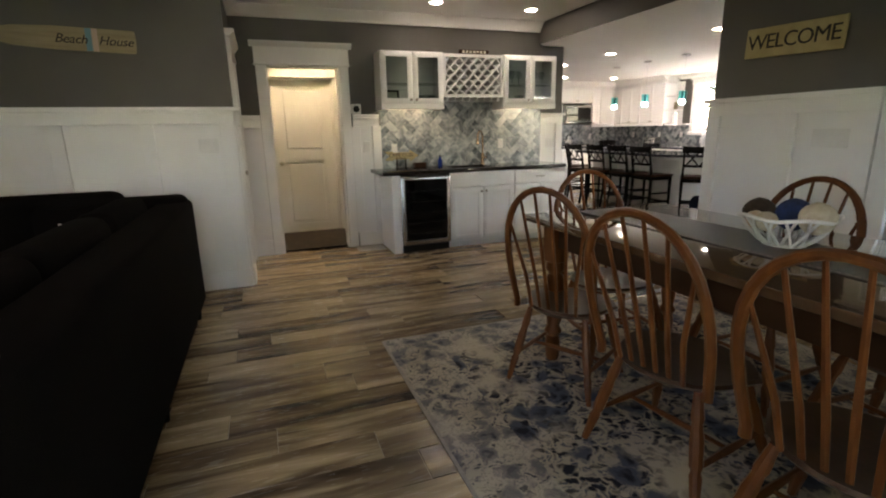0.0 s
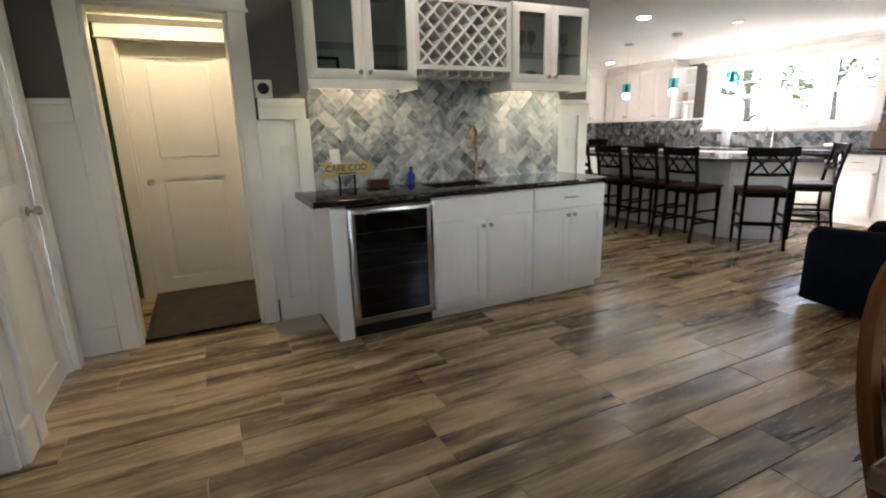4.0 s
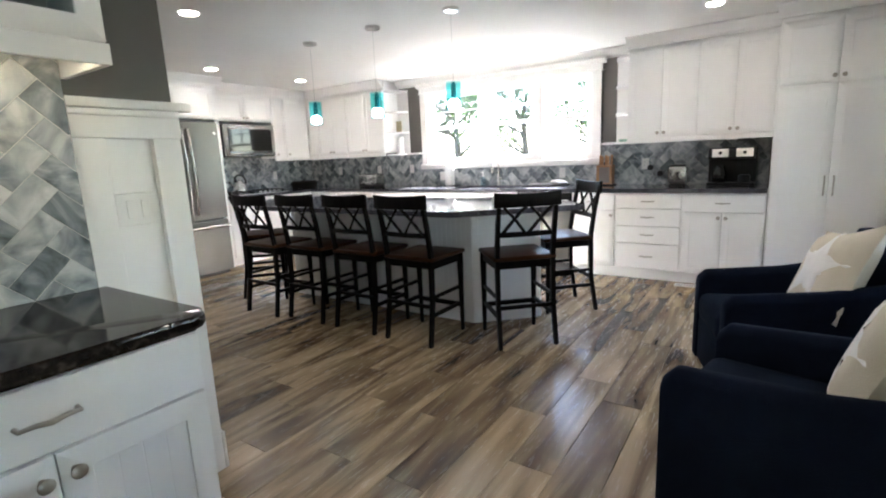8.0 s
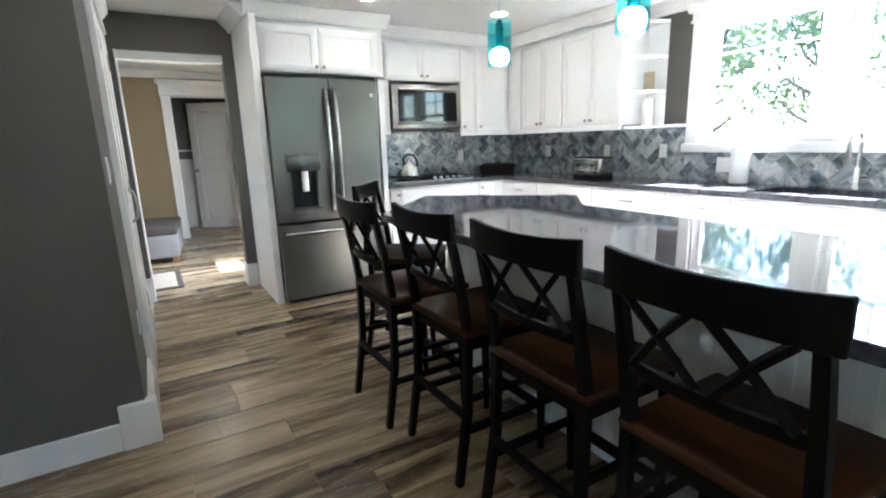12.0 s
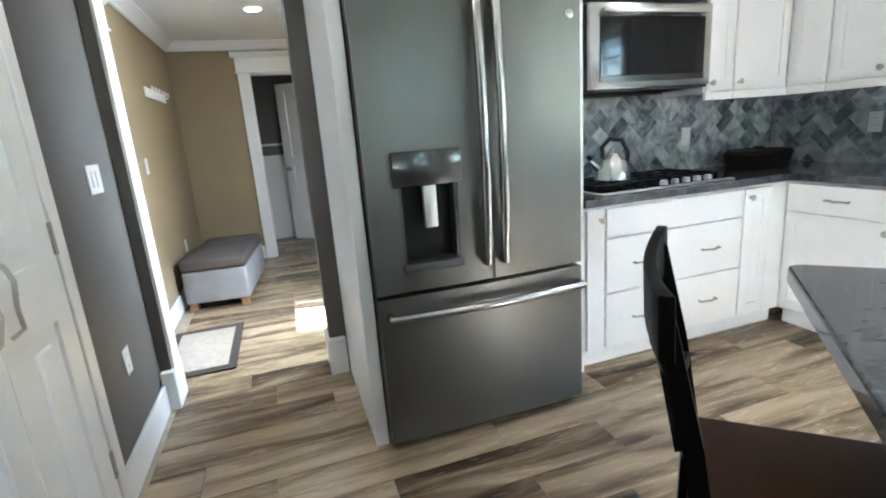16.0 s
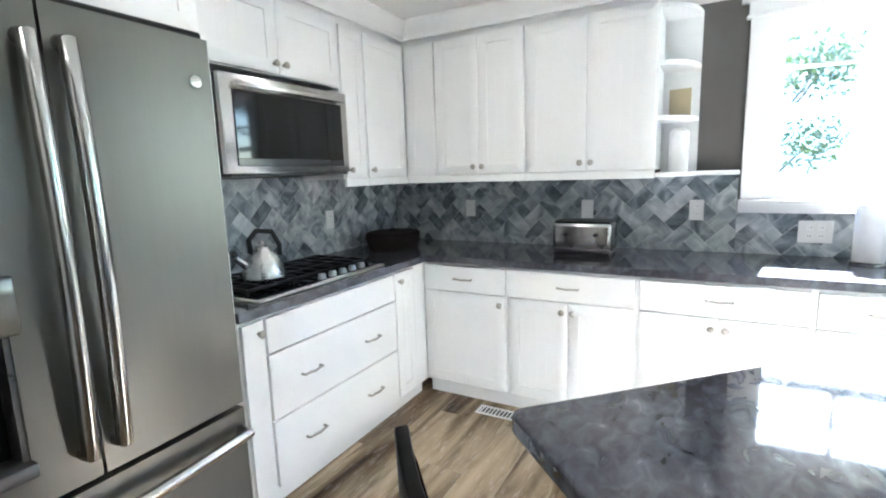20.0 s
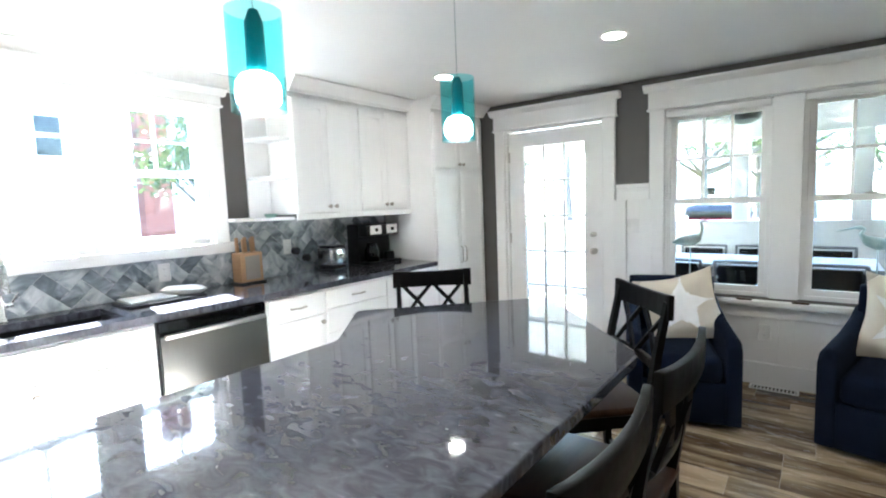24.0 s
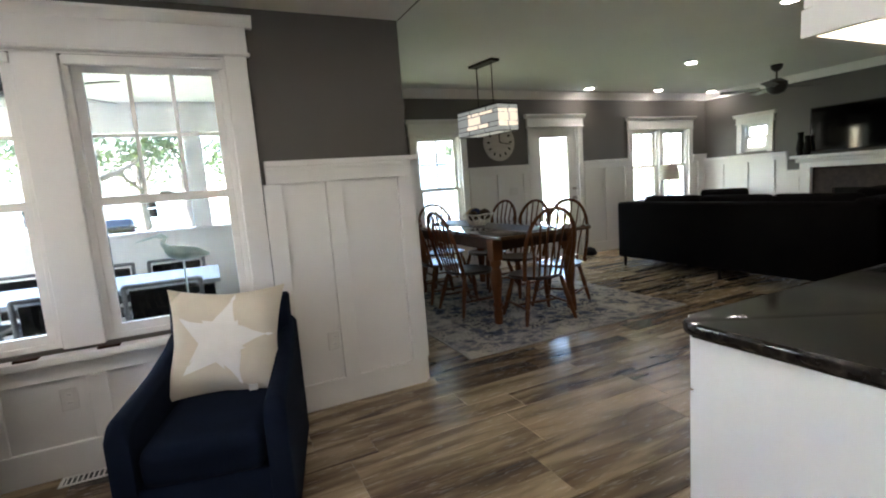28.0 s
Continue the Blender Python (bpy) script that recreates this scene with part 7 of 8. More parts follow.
part("base", lathe([(0.06, 0.0), (0.065, 0.02), (0.03, 0.06), (0.055, 0.16), (0.06, 0.28), (0.015, 0.38), (0.015, 0.46)], 18), CLEAR_GLASS, lp)
part("stem", tube([(0, 0, 0.0), (0, 0, 0.60)], 0.006, 8), NICKEL, lp)
sd = bmesh.new()
r0 = None
for r, z in ((0.16, 0.52), (0.135, 0.78)):
    r0 = ring(sd, [(r * math.cos(a), r * math.sin(a), z) for a in (2 * math.pi * i / 28 for i in range(28))], r0)
part("shade", sd, mat("linen_shade", (0.70, 0.66, 0.58), rough=0.9), lp, "white linen drum shade")
ck = thing("wall_clock", "round pale wall clock with wooden plank face", "clock", pose(1.67, SOUTH, 1.89, 0, 0, 180))
part("face", moved(lathe([(0.27, 0.0), (0.275, 0.012), (0.27, 0.022), (0.24, 0.024)], 36), pose(0, -0.001, 0, 90, 0, 0)), mat("washed_wood", (0.50, 0.47, 0.42), (0.38, 0.35, 0.31), rough=0.7, scale=4, stretch=(1, 1, 12), contrast=0.5), ck)
part("hour_hand", boxes((-0.008, -0.03, 0, 0.008, -0.027, 0.12)), BLACK, ck, smooth=False)
part("minute_hand", moved(boxes((-0.006, -0.033, 0, 0.006, -0.031, 0.18)), pose(0, 0, 0, 0, 100, 0)), BLACK, ck, smooth=False)
for i in range(12):
    a = math.radians(30 * i)
    part("hour_mark", moved(boxes((-0.012, -0.028, 0.17, 0.012, -0.025, 0.215)), pose(0, 0, 0, 0, 30 * i, 0)), BLACK, ck, smooth=False)
single("door_weight", lathe([(0.10, 0), (0.11, 0.04), (0.08, 0.10), (0.02, 0.13)], 16), BLACK, "dark round door stop by the back door", "door stop", pose(0.10, 0.55, 0))

# ---- signs ----
oar = thing("oar_sign", "pale wooden oar sign lettered Beach House", "sign", pose(-0.302, 5.2, 2.068, 0, 2, 0))
blade = [(-0.95, 0.022), (-0.60, 0.024), (-0.44, 0.035), (-0.30, 0.068), (-0.05, 0.082), (0.468, 0.083), (0.480, 0.076), (0.485, 0.0)]
outline = blade + [(x, -z) for x, z in blade[::-1][1:]]
bm = moved(prism([(x, z) for x, z in outline], -0.018, 0.0), pose(0, -0.006, 0, 90, 0, 0))
part("oar", bm, mat("pale_oar", (0.38, 0.31, 0.19), (0.27, 0.21, 0.12), rough=0.6, scale=4, stretch=(1, 1, 10), contrast=0.5), oar, "weathered cream oar", smooth=False)
for x, c, nm in ((0.178, (0.15, 0.30, 0.38), "teal_band"), (0.215, (0.55, 0.40, 0.33), "coral_band")):
    part("painted_band", boxes((x - 0.022, -0.0085, -0.081, x + 0.020, -0.005, 0.081)), mat(nm, c, rough=0.6), oar, smooth=False)
INK = mat("dark_ink", (0.02, 0.016, 0.013), rough=0.7)
part("lettering", moved(words("Beach", 0.090, 0.0015, 0.95, 0.35), pose(0.062, -0.010, -0.004)), INK, oar, "dark painted letters", smooth=False)
part("lettering", moved(words("House", 0.090, 0.0015, 0.95, 0.35), pose(0.350, -0.010, -0.004)), INK, oar, "dark painted letters", smooth=False)
wl = thing("welcome_sign", "distressed cream sign lettered WELCOME", "sign", pose(DIN_X, 3.08, 1.90, 0, 0, -90) @ pose(0, 0, 0, 0, 2, 0))
part("board", sbox(-0.335, -0.022, -0.10, 0.335, -0.002, 0.10, 0.004, 1), mat("aged_cream", (0.47, 0.38, 0.20), (0.36, 0.28, 0.13), rough=0.7, scale=9, contrast=0.4), wl)
part("lettering", moved(words("WELCOME", 0.140, 0.0015, 0.90), pose(0, -0.024, 0)), INK, wl, "dark painted letters", smooth=False)
cc = thing("arrow_sign", "cream arrow-shaped sign lettered CAPE COD on a small stand", "sign", pose(2.56, 6.22, 0.918, 0, 0, 4))
arrow = [(-0.21, 0.10), (-0.15, 0.145), (-0.21, 0.20), (-0.11, 0.20), (-0.11, 0.185), (0.10, 0.185), (0.10, 0.215), (0.21, 0.145), (0.10, 0.075), (0.10, 0.105), (-0.11, 0.105), (-0.11, 0.09)]
part("board", moved(prism(arrow, -0.012, 0.0), pose(0, 0, 0, 90, 0, 0)), bpy.data.materials["aged_cream"], cc, smooth=False)
part("lettering", moved(words("CAPE COD", 0.062, 0.0012), pose(-0.01, -0.0015, 0.152)), INK, cc, "dark painted letters", smooth=False)
part("small_lettering", boxes((-0.075, -0.002, 0.113, 0.06, 0.0, 0.121)), INK, cc, smooth=False)
for x in (-0.06, 0.05):
    part("stand", boxes((x - 0.006, 0.012, 0.0, x + 0.006, 0.024, 0.14), (x - 0.006, -0.03, 0.0, x + 0.006, 0.06, 0.006)), BLACK, cc, smooth=False)
ns = thing("shelf_sign", "narrow dark wooden sign on top of the wine rack", "sign", pose(3.46, 6.14, 2.203))
part("board", sbox(-0.19, -0.01, 0.0, 0.19, 0.01, 0.05, 0.003, 1), TABLE_WOOD, ns)
for i in range(7):
    part("letter_bar", boxes((-0.15 + i * 0.045, -0.0125, 0.012, -0.125 + i * 0.045, -0.010, 0.038)), CREAM, ns, smooth=False)


# ---- switch plates, outlets, vents ----
def plate(m, w=0.075, h=0.118, kind="outlet", gang=1, label=""):
    root = thing(kind + "_plate", label or ("white wall outlet plate" if kind == "outlet" else "white light switch plate"), kind, m)
    part("cover", sbox(-w * gang / 2, -0.006, -h / 2, w * gang / 2, 0.0, h / 2, 0.003, 1), PLASTIC, root)
    for g in range(gang):
        x = (g - (gang - 1) / 2) * w * 0.66
        if kind == "switch":
            part("rocker", sbox(x - 0.016, -0.010, -0.033, x + 0.016, -0.005, 0.033, 0.002, 1), PLASTIC, root)
        else:
            for z in (-0.022, 0.022):
                part("socket", boxes((x - 0.014, -0.0075, z - 0.014, x + 0.014, -0.005, z + 0.014)), WHITE, root, smooth=False)
                part("slot", boxes((x - 0.007, -0.008, z - 0.004, x - 0.005, -0.0074, z + 0.006), (x + 0.005, -0.008, z - 0.004, x + 0.007, -0.0074, z + 0.006)), BLACK_PLASTIC, root, smooth=False)
    return root


plate(along(S_LN, 0.597) @ pose(0, -0.0105, 1.257), kind="switch", gang=2)
plate(along(S_DE, -2.74) @ pose(0, -0.0105, 1.245), kind="switch", gang=3)
plate(along(S_BAR, 3.91) @ pose(0, -0.008, 1.17))
plate(along(S_BAR, 2.50) @ pose(0, -0.008, 1.14))
plate(along(S_BAR, 2.17) @ pose(0, -0.0105, 1.18), kind="switch")
plate(along(S_BAR, 4.695) @ pose(0, 0.0695, 1.16), kind="switch", gang=2)
plate(along(S_KS, -5.07) @ pose(0, -0.012, 0.42))
plate(along(S_KS, -6.43) @ pose(0, -0.0105, 0.40))
plate(along(S_KS, -7.37) @ pose(0, -0.0105, 1.19), kind="switch", gang=3)
plate(along(S_CL, 8.68) @ pose(0, -0.001, 1.22), kind="switch")
plate(along(S_CL, 8.94) @ pose(0, -0.001, 0.43))
plate(along(S_CL, 10.49) @ pose(0, -0.001, 0.46))
plate(along(S_CL, 10.62) @ pose(0, -0.001, 1.205), kind="switch", gang=2)
plate(pose(5.20, 12.42, 1.20, 0, 0, 90) @ pose(0, -0.001, 0), kind="switch")
plate(pose(5.20, 13.25, 0.43, 0, 0, 90) @ pose(0, -0.001, 0))
for y in (10.25, 9.42, 8.80):
    plate(pose(WIN_X, y, 1.16, 0, 0, -90) @ pose(0, -0.008, 0))
plate(pose(WIN_X, 6.55, 1.06, 0, 0, -90) @ pose(0, -0.008, 0))
plate(pose(WIN_X, 8.24, 1.05, 0, 0, -90) @ pose(0, -0.008, 0), gang=2)
plate(pose(WIN_X, 5.62, 1.14, 0, 0, -90) @ pose(0, -0.008, 0))
plate(pose(8.72, OVEN_Y, 1.14) @ pose(0, -0.008, 0))
plate(along(S_LS, -1.45) @ pose(0, -0.0105, 1.15), kind="switch", gang=2)


def floor_vent(m, l=0.30, w=0.10, label="white metal floor vent"):
    root = thing("floor_vent", label, "floor vent", m, "floor vents")
    part("frame", boxes((0, 0, 0.001, l, 0.014, 0.006), (0, w - 0.014, 0.001, l, w, 0.006), (0, 0.014, 0.001, 0.014, w - 0.014, 0.006), (l - 0.014, 0.014, 0.001, l, w - 0.014, 0.006)), PLASTIC, root, smooth=False)
    part("opening", boxes((0.014, 0.014, 0.0005, l - 0.014, w - 0.014, 0.0015)), BLACK_PLASTIC, root, smooth=False)
    for i in range(12):
        x = 0.024 + i * (l - 0.05) / 11
        part("slat", boxes((x - 0.0035, 0.014, 0.0015, x + 0.0035, w - 0.014, 0.005)), PLASTIC, root, smooth=False)
    return root


floor_vent(pose(6.21, 3.70, 0))
floor_vent(pose(8.86, 9.60, 0, 0, 0, 90))
floor_vent(pose(8.86, 4.88, 0, 0, 0, 90))
single("floor_register", sbox(1.96, 6.02, 0.001, 2.28, 6.30, 0.008, 0.002, 1), mat("tan_register", (0.45, 0.40, 0.33), rough=0.5), "pale floor register beside the bar", "floor vent")
cam_ = thing("doorbell_monitor", "small white wall device with a round black lens", "wall device", along(S_BAR, 2.06) @ pose(0, -0.056, 1.545))
part("case", sbox(-0.055, -0.025, 0.0, 0.055, 0.025, 0.11, 0.01, 3), PLASTIC, cam_)
part("lens", moved(lathe([(0.034, 0), (0.036, 0.004), (0.028, 0.010), (0.0, 0.012)], 20), pose(0, -0.025, 0.055, 90, 0, 0)), BLACK_PLASTIC, cam_)

# ---- bar things ----
single("dark_box", sbox(2.72, 6.22, 0.919, 2.86, 6.31, 0.975, 0.004, 1), TABLE_WOOD, "small dark wooden box on the bar", "box")
bottle = thing("blue_bottle", "small cobalt blue bottle on the bar", "bottle", pose(3.06, 6.28, 0.918))
part("body", lathe([(0.022, 0), (0.028, 0.008), (0.028, 0.07), (0.012, 0.095), (0.011, 0.115)], 14), mat("cobalt_glass", (0.02, 0.05, 0.30), rough=0.1), bottle)
part("cap", lathe([(0.014, 0.115), (0.014, 0.13)], 12), BLACK_PLASTIC, bottle)


def tumbler(x, y, z, r=0.034, h=0.085, stem=False):
    root = thing("wine_glass" if stem else "tumbler", "clear stemmed glass on a cabinet shelf" if stem else "clear drinking glass on a cabinet shelf", "glass", pose(x, y, z), "bar glassware")
    if stem:
        part("bowl", lathe([(0.012, 0.075), (0.034, 0.10), (0.036, 0.13), (0.030, 0.165)], 14), CLEAR_GLASS, root)
        part("stem", lathe([(0.032, 0.0), (0.030, 0.004), (0.005, 0.010), (0.005, 0.075)], 12), CLEAR_GLASS, root)
    else:
        part("cup", lathe([(r * 0.85, 0.0), (r, h * 0.5), (r, h)], 14), CLEAR_GLASS, root)
    return root


t0, s0 = tumbler(2.80, 6.20, 1.66), tumbler(4.00, 6.20, 1.87, stem=True)
for i in range(4):
    copy_thing(t0, pose(2.86 + 0.05 * (i % 2) + i * 0.035, 6.14 + 0.08 * (i % 2), 1.66))
for x in (3.93, 4.06, 4.12, 4.27, 4.35, 4.43):
    copy_thing(t0, pose(x, 6.16 + (x * 37 % 1) * 0.08, 1.66))
for x in (3.93, 4.08, 4.30, 4.40):
    copy_thing(s0, pose(x, 6.18, 1.868))
pf = thing("picture_frame", "black picture frame leaning inside the glass cabinet", "picture frame", pose(2.47, 6.22, 1.66, -12, 0, 0))
part("frame", boxes((-0.07, 0, 0, 0.09, 0.015, 0.02), (-0.07, 0, 0.13, 0.09, 0.015, 0.15), (-0.07, 0, 0.02, -0.05, 0.015, 0.13), (0.07, 0, 0.02, 0.09, 0.015, 0.13)), BLACK, pf, smooth=False)
part("picture", boxes((-0.05, 0.006, 0.02, 0.07, 0.012, 0.13)), mat("pale_green_print", (0.45, 0.48, 0.40), rough=0.6), pf, smooth=False)

# ---- kitchen counter things ----
kt = thing("tea_kettle", "brushed steel tea kettle with black handle on the cooktop", "kettle", pose(7.84, 10.52, 0.960, 0, 0, 165))
part("body", lathe([(0.085, 0.0), (0.095, 0.012), (0.092, 0.05), (0.070, 0.105), (0.040, 0.135), (0.036, 0.14)], 24), STEEL, kt)
part("lid", lathe([(0.037, 0.14), (0.033, 0.150), (0.010, 0.155), (0.012, 0.168), (0.008, 0.178)], 16), STEEL, kt)
part("spout", tube([(0.075, 0, 0.07), (0.115, 0, 0.105), (0.125, 0, 0.125)], [0.020, 0.015, 0.013], 10), STEEL, kt)
part("handle", tube([(0.055, 0, 0.125), (0.060, 0, 0.185), (0.02, 0, 0.225), (-0.05, 0, 0.215), (-0.085, 0, 0.15), (-0.082, 0, 0.10)], 0.010, 8, flat=1.3), BLACK_PLASTIC, kt, "black curved handle")
part("whistle", tube([(0.122, 0, 0.12), (0.137, 0, 0.145)], 0.014, 8), BLACK_PLASTIC, kt)
bk = thing("woven_basket", "dark brown woven basket in the counter corner", "basket", pose(9.06, 10.64, 0.918) @ Matrix.Diagonal((1.15, 1.05, 0.72, 1)))
DW = mat("dark_wicker", (0.008, 0.006, 0.005), (0.016, 0.011, 0.009), spec=0.2, rough=0.8, scale=50, bump=0.8)
for i in range(7):
    part("weave", moved(tube([(0.18 * (1 + 0.12 * math.cos(2 * a)) * (0.9 + 0.018 * i) * math.cos(a), 0.15 * (0.9 + 0.018 * i) * math.sin(a), 0.012 + i * 0.019) for a in (2 * math.pi * k / 26 for k in range(26))], 0.0115, 6, closed=True), Matrix()), DW, bk)
part("floor", lathe([(0.14, 0.001), (0.14, 0.012)], 20), DW, bk)
part("lid", moved(lathe([(0.175, 0.0), (0.16, 0.018), (0.03, 0.03), (0.02, 0.045)], 24), pose(0, 0, 0.138)), DW, bk)


def toaster(m, label, w=0.30, d=0.17, h=0.19, slots=2):
    root = thing("toaster", label, "toaster", m)
    part("body", soft(boxes((-w / 2, -d / 2, 0.012, w / 2, d / 2, h)), 0.038 if slots == 1 else 0.028, 4), STAINLESS, root)
    part("top_rim", soft(boxes((-w / 2 + 0.012, -d / 2 + 0.012, h - 0.002, w / 2 - 0.012, d / 2 - 0.012, h + 0.006)), 0.002, 1), BLACK_PLASTIC, root)
    part("base", boxes((-w / 2 + 0.01, -d / 2 + 0.01, 0.0, w / 2 - 0.01, d / 2 - 0.01, 0.014)), BLACK_PLASTIC, root, smooth=False)
    for i in range(slots):
        x = (i - (slots - 1) / 2) * w * 0.5
        part("lever", sbox(x - 0.014, -d / 2 - 0.022, h * 0.60, x + 0.014, -d / 2 - 0.002, h * 0.68, 0.004, 1), BLACK_PLASTIC, root)
        part("lever_slot", boxes((x - 0.0025, -d / 2 - 0.0015, h * 0.30, x + 0.0025, -d / 2 + 0.001, h * 0.74)), BLACK_PLASTIC, root, smooth=False)
        part("dial", moved(lathe([(0.013, 0), (0.012, 0.010)], 12), pose(x + 0.035, -d / 2, h * 0.3, 90, 0, 0)), BLACK_PLASTIC, root)
    return root


toaster(pose(9.25, 9.38, 0.918, 0, 0, -90), "brushed steel four-slice toaster with black levers", w=0.34, d=0.22)
toaster(pose(9.36, 5.28, 0.918, 0, 0, -80), "small brushed steel toaster beside the coffee maker", w=0.18, d=0.2, h=0.20, slots=1)
pt = thing("paper_towel_holder", "white paper towel roll on an upright holder", "paper towel", pose(9.33, 8.05, 0.918))
part("base", lathe([(0.075, 0.0), (0.075, 0.010), (0.01, 0.014)], 20), STEEL, pt)
part("roll", lathe([(0.062, 0.014), (0.064, 0.02), (0.064, 0.285), (0.062, 0.290)], 26), mat("paper", (0.80, 0.80, 0.78), rough=0.95, bump=0.3, bump_scale=90), pt, "white paper roll")
part("finial", lathe([(0.008, 0.29), (0.008, 0.32), (0.012, 0.33), (0.003, 0.34)], 10), STEEL, pt)
so = thing("soap_pump", "clear blue soap bottle with white pump", "soap dispenser", pose(9.43, 7.60, 0.918))
part("bottle", lathe([(0.030, 0), (0.032, 0.01), (0.032, 0.09), (0.014, 0.115)], 14), pane_glass("pale_blue_glass", (0.80, 0.90, 0.96)), so)
part("pump", join(lathe([(0.015, 0.115), (0.015, 0.13), (0.006, 0.135), (0.006, 0.165)], 10), boxes((-0.05, -0.008, 0.162, 0.012, 0.008, 0.174))), PLASTIC, so)
kb = thing("knife_block", "blond wood knife block with wooden-handled knives", "knife block", pose(9.40, 6.02, 0.918, 0, 0, -90))
part("block", moved(soft(boxes((-0.085, -0.06, 0.0, 0.085, 0.06, 0.21)), 0.004, 1), pose(0, 0, 0.012)), BEECH, kb)
part("front_slab", boxes((-0.05, -0.064, 0.03, 0.06, -0.059, 0.20)), mat("slate_front", (0.25, 0.22, 0.19), rough=0.5), kb, smooth=False)
part("foot", boxes((-0.10, -0.07, 0.0, 0.10, 0.07, 0.013)), BLACK_PLASTIC, kb, smooth=False)
for i in range(5):
    part("knife_handle", moved(soft(boxes((-0.012, -0.009, 0.0, 0.012, 0.009, 0.11 - 0.012 * (i % 2))), 0.005, 2), pose(-0.062 + i * 0.031, 0.015 * (-1) ** i, 0.222, -4, 0, 0)), BEECH, kb)
dm = thing("dish_mat", "black drying mat with a pale dish and cloth beside the sink", "dish mat", pose(9.16, 6.44, 0.919))
part("mat", sbox(0, 0, 0, 0.28, 0.44, 0.012, 0.004, 1), BLACK_PLASTIC, dm)
part("tray", sbox(0.03, 0.16, 0.013, 0.25, 0.42, 0.03, 0.006, 2), mat("pale_tray", (0.55, 0.56, 0.55), rough=0.3), dm, "pale glass tray")
part("cloth", moved(cushion(0.24, 0.14, 0.06), pose(0.14, 0.08, 0.04, 8, 0, 40)), PLASTIC, dm, "crumpled white cloth")
cm = thing("coffee_maker", "black twin coffee maker with white dials", "coffee maker", pose(9.36, 4.80, 0.918, 0, 0, -90))
part("tower", soft(boxes((-0.20, -0.02, 0.0, 0.20, 0.13, 0.36)), 0.015, 2), BLACK_PLASTIC, cm)
part("brew_head", soft(boxes((-0.20, -0.14, 0.25, 0.20, -0.02, 0.36)), 0.015, 2), BLACK_PLASTIC, cm)
part("base_plate", soft(boxes((-0.20, -0.16, 0.0, 0.20, -0.02, 0.03)), 0.008, 2), BLACK_PLASTIC, cm)
part("carafe", lathe([(0.06, 0.0), (0.068, 0.03), (0.066, 0.09), (0.045, 0.14), (0.048, 0.16)], 20, (-0.10, -0.085, 0.031)), DARK_GLASS, cm, "dark glass carafe")
part("mug_rest", lathe([(0.05, 0.0), (0.05, 0.06), (0.04, 0.07)], 18, (0.11, -0.085, 0.031)), BLACK_PLASTIC, cm)
for x in (-0.095, 0.105):
    part("dial_panel", sbox(x - 0.068, -0.146, 0.270, x + 0.068, -0.138, 0.350, 0.003, 1), PLASTIC, cm, "white control panel")
    part("dial", moved(lathe([(0.016, 0), (0.015, 0.010)], 14), pose(x, -0.146, 0.31, 90, 0, 0)), BLACK_PLASTIC, cm)
for k, (y, z) in enumerate(((5.56, 1.10), (5.46, 1.035))):
    single("plug_adapter", moved(lathe([(0.028, 0.0), (0.032, 0.012), (0.030, 0.045), (0.01, 0.05)], 16), pose(0, 0, 0, 0, -90, 0)), BLACK_PLASTIC, "round black plug-in device on the backsplash", "plug", pose(WIN_X - 0.010, y, z), "plug-in devices")
single("decor_card", boxes((0, 0, 0, 0.012, 0.11, 0.15)), mat("sepia_card", (0.45, 0.38, 0.24), rough=0.6), "small sepia decor block on the end shelf", "decor block", pose(9.36, 8.85, 1.682, 0, 0, -10))
single("white_canister", lathe([(0.045, 0), (0.05, 0.01), (0.05, 0.22), (0.03, 0.24)], 18), PLASTIC, "white ceramic canister on the end shelf", "canister", pose(9.38, 8.90, 1.382))
single("green_soap_dish", lathe([(0.03, 0.0), (0.045, 0.02), (0.045, 0.028)], 18), mat("celadon", (0.35, 0.55, 0.45), rough=0.25), "small pale green dish on the end shelf", "dish", pose(9.36, 5.83, 1.382))

# ---- window sill ornaments, blinds ----
def bird(m, label, tall):
    """A plain carved shore bird on a thin rod and foot, one mesh."""
    bm = bmesh.new()
    body = tube([(-0.13, 0, 0.0), (-0.07, 0, 0.012), (0.0, 0, 0.018), (0.05, 0, 0.035), (0.075, 0, 0.05)], [0.006, 0.030, 0.042, 0.034, 0.018], 10)
    neck = tube([(0.06, 0, 0.045), (0.085, 0, 0.08 + tall * 0.5), (0.07, 0, 0.11 + tall), (0.10, 0, 0.125 + tall)], [0.020, 0.013, 0.012, 0.017], 8)
    beak = tube([(0.10, 0, 0.125 + tall), (0.22, 0, 0.095 + tall)], [0.010, 0.002], 6)
    leg = tube([(0.0, 0, -0.02), (0.0, 0, -0.415)], 0.005, 6)
    foot = lathe([(0.05, -0.418), (0.05, -0.408), (0.01, -0.40)], 16)
    ob = single("bird_ornament", join(body, neck, beak, leg, foot), mat("weathered_" + ("teal" if tall else "sage"), (0.40, 0.48, 0.46), (0.20, 0.30, 0.30), rough=0.7, scale=7, contrast=0.2), label, "ornament", m)
    return ob


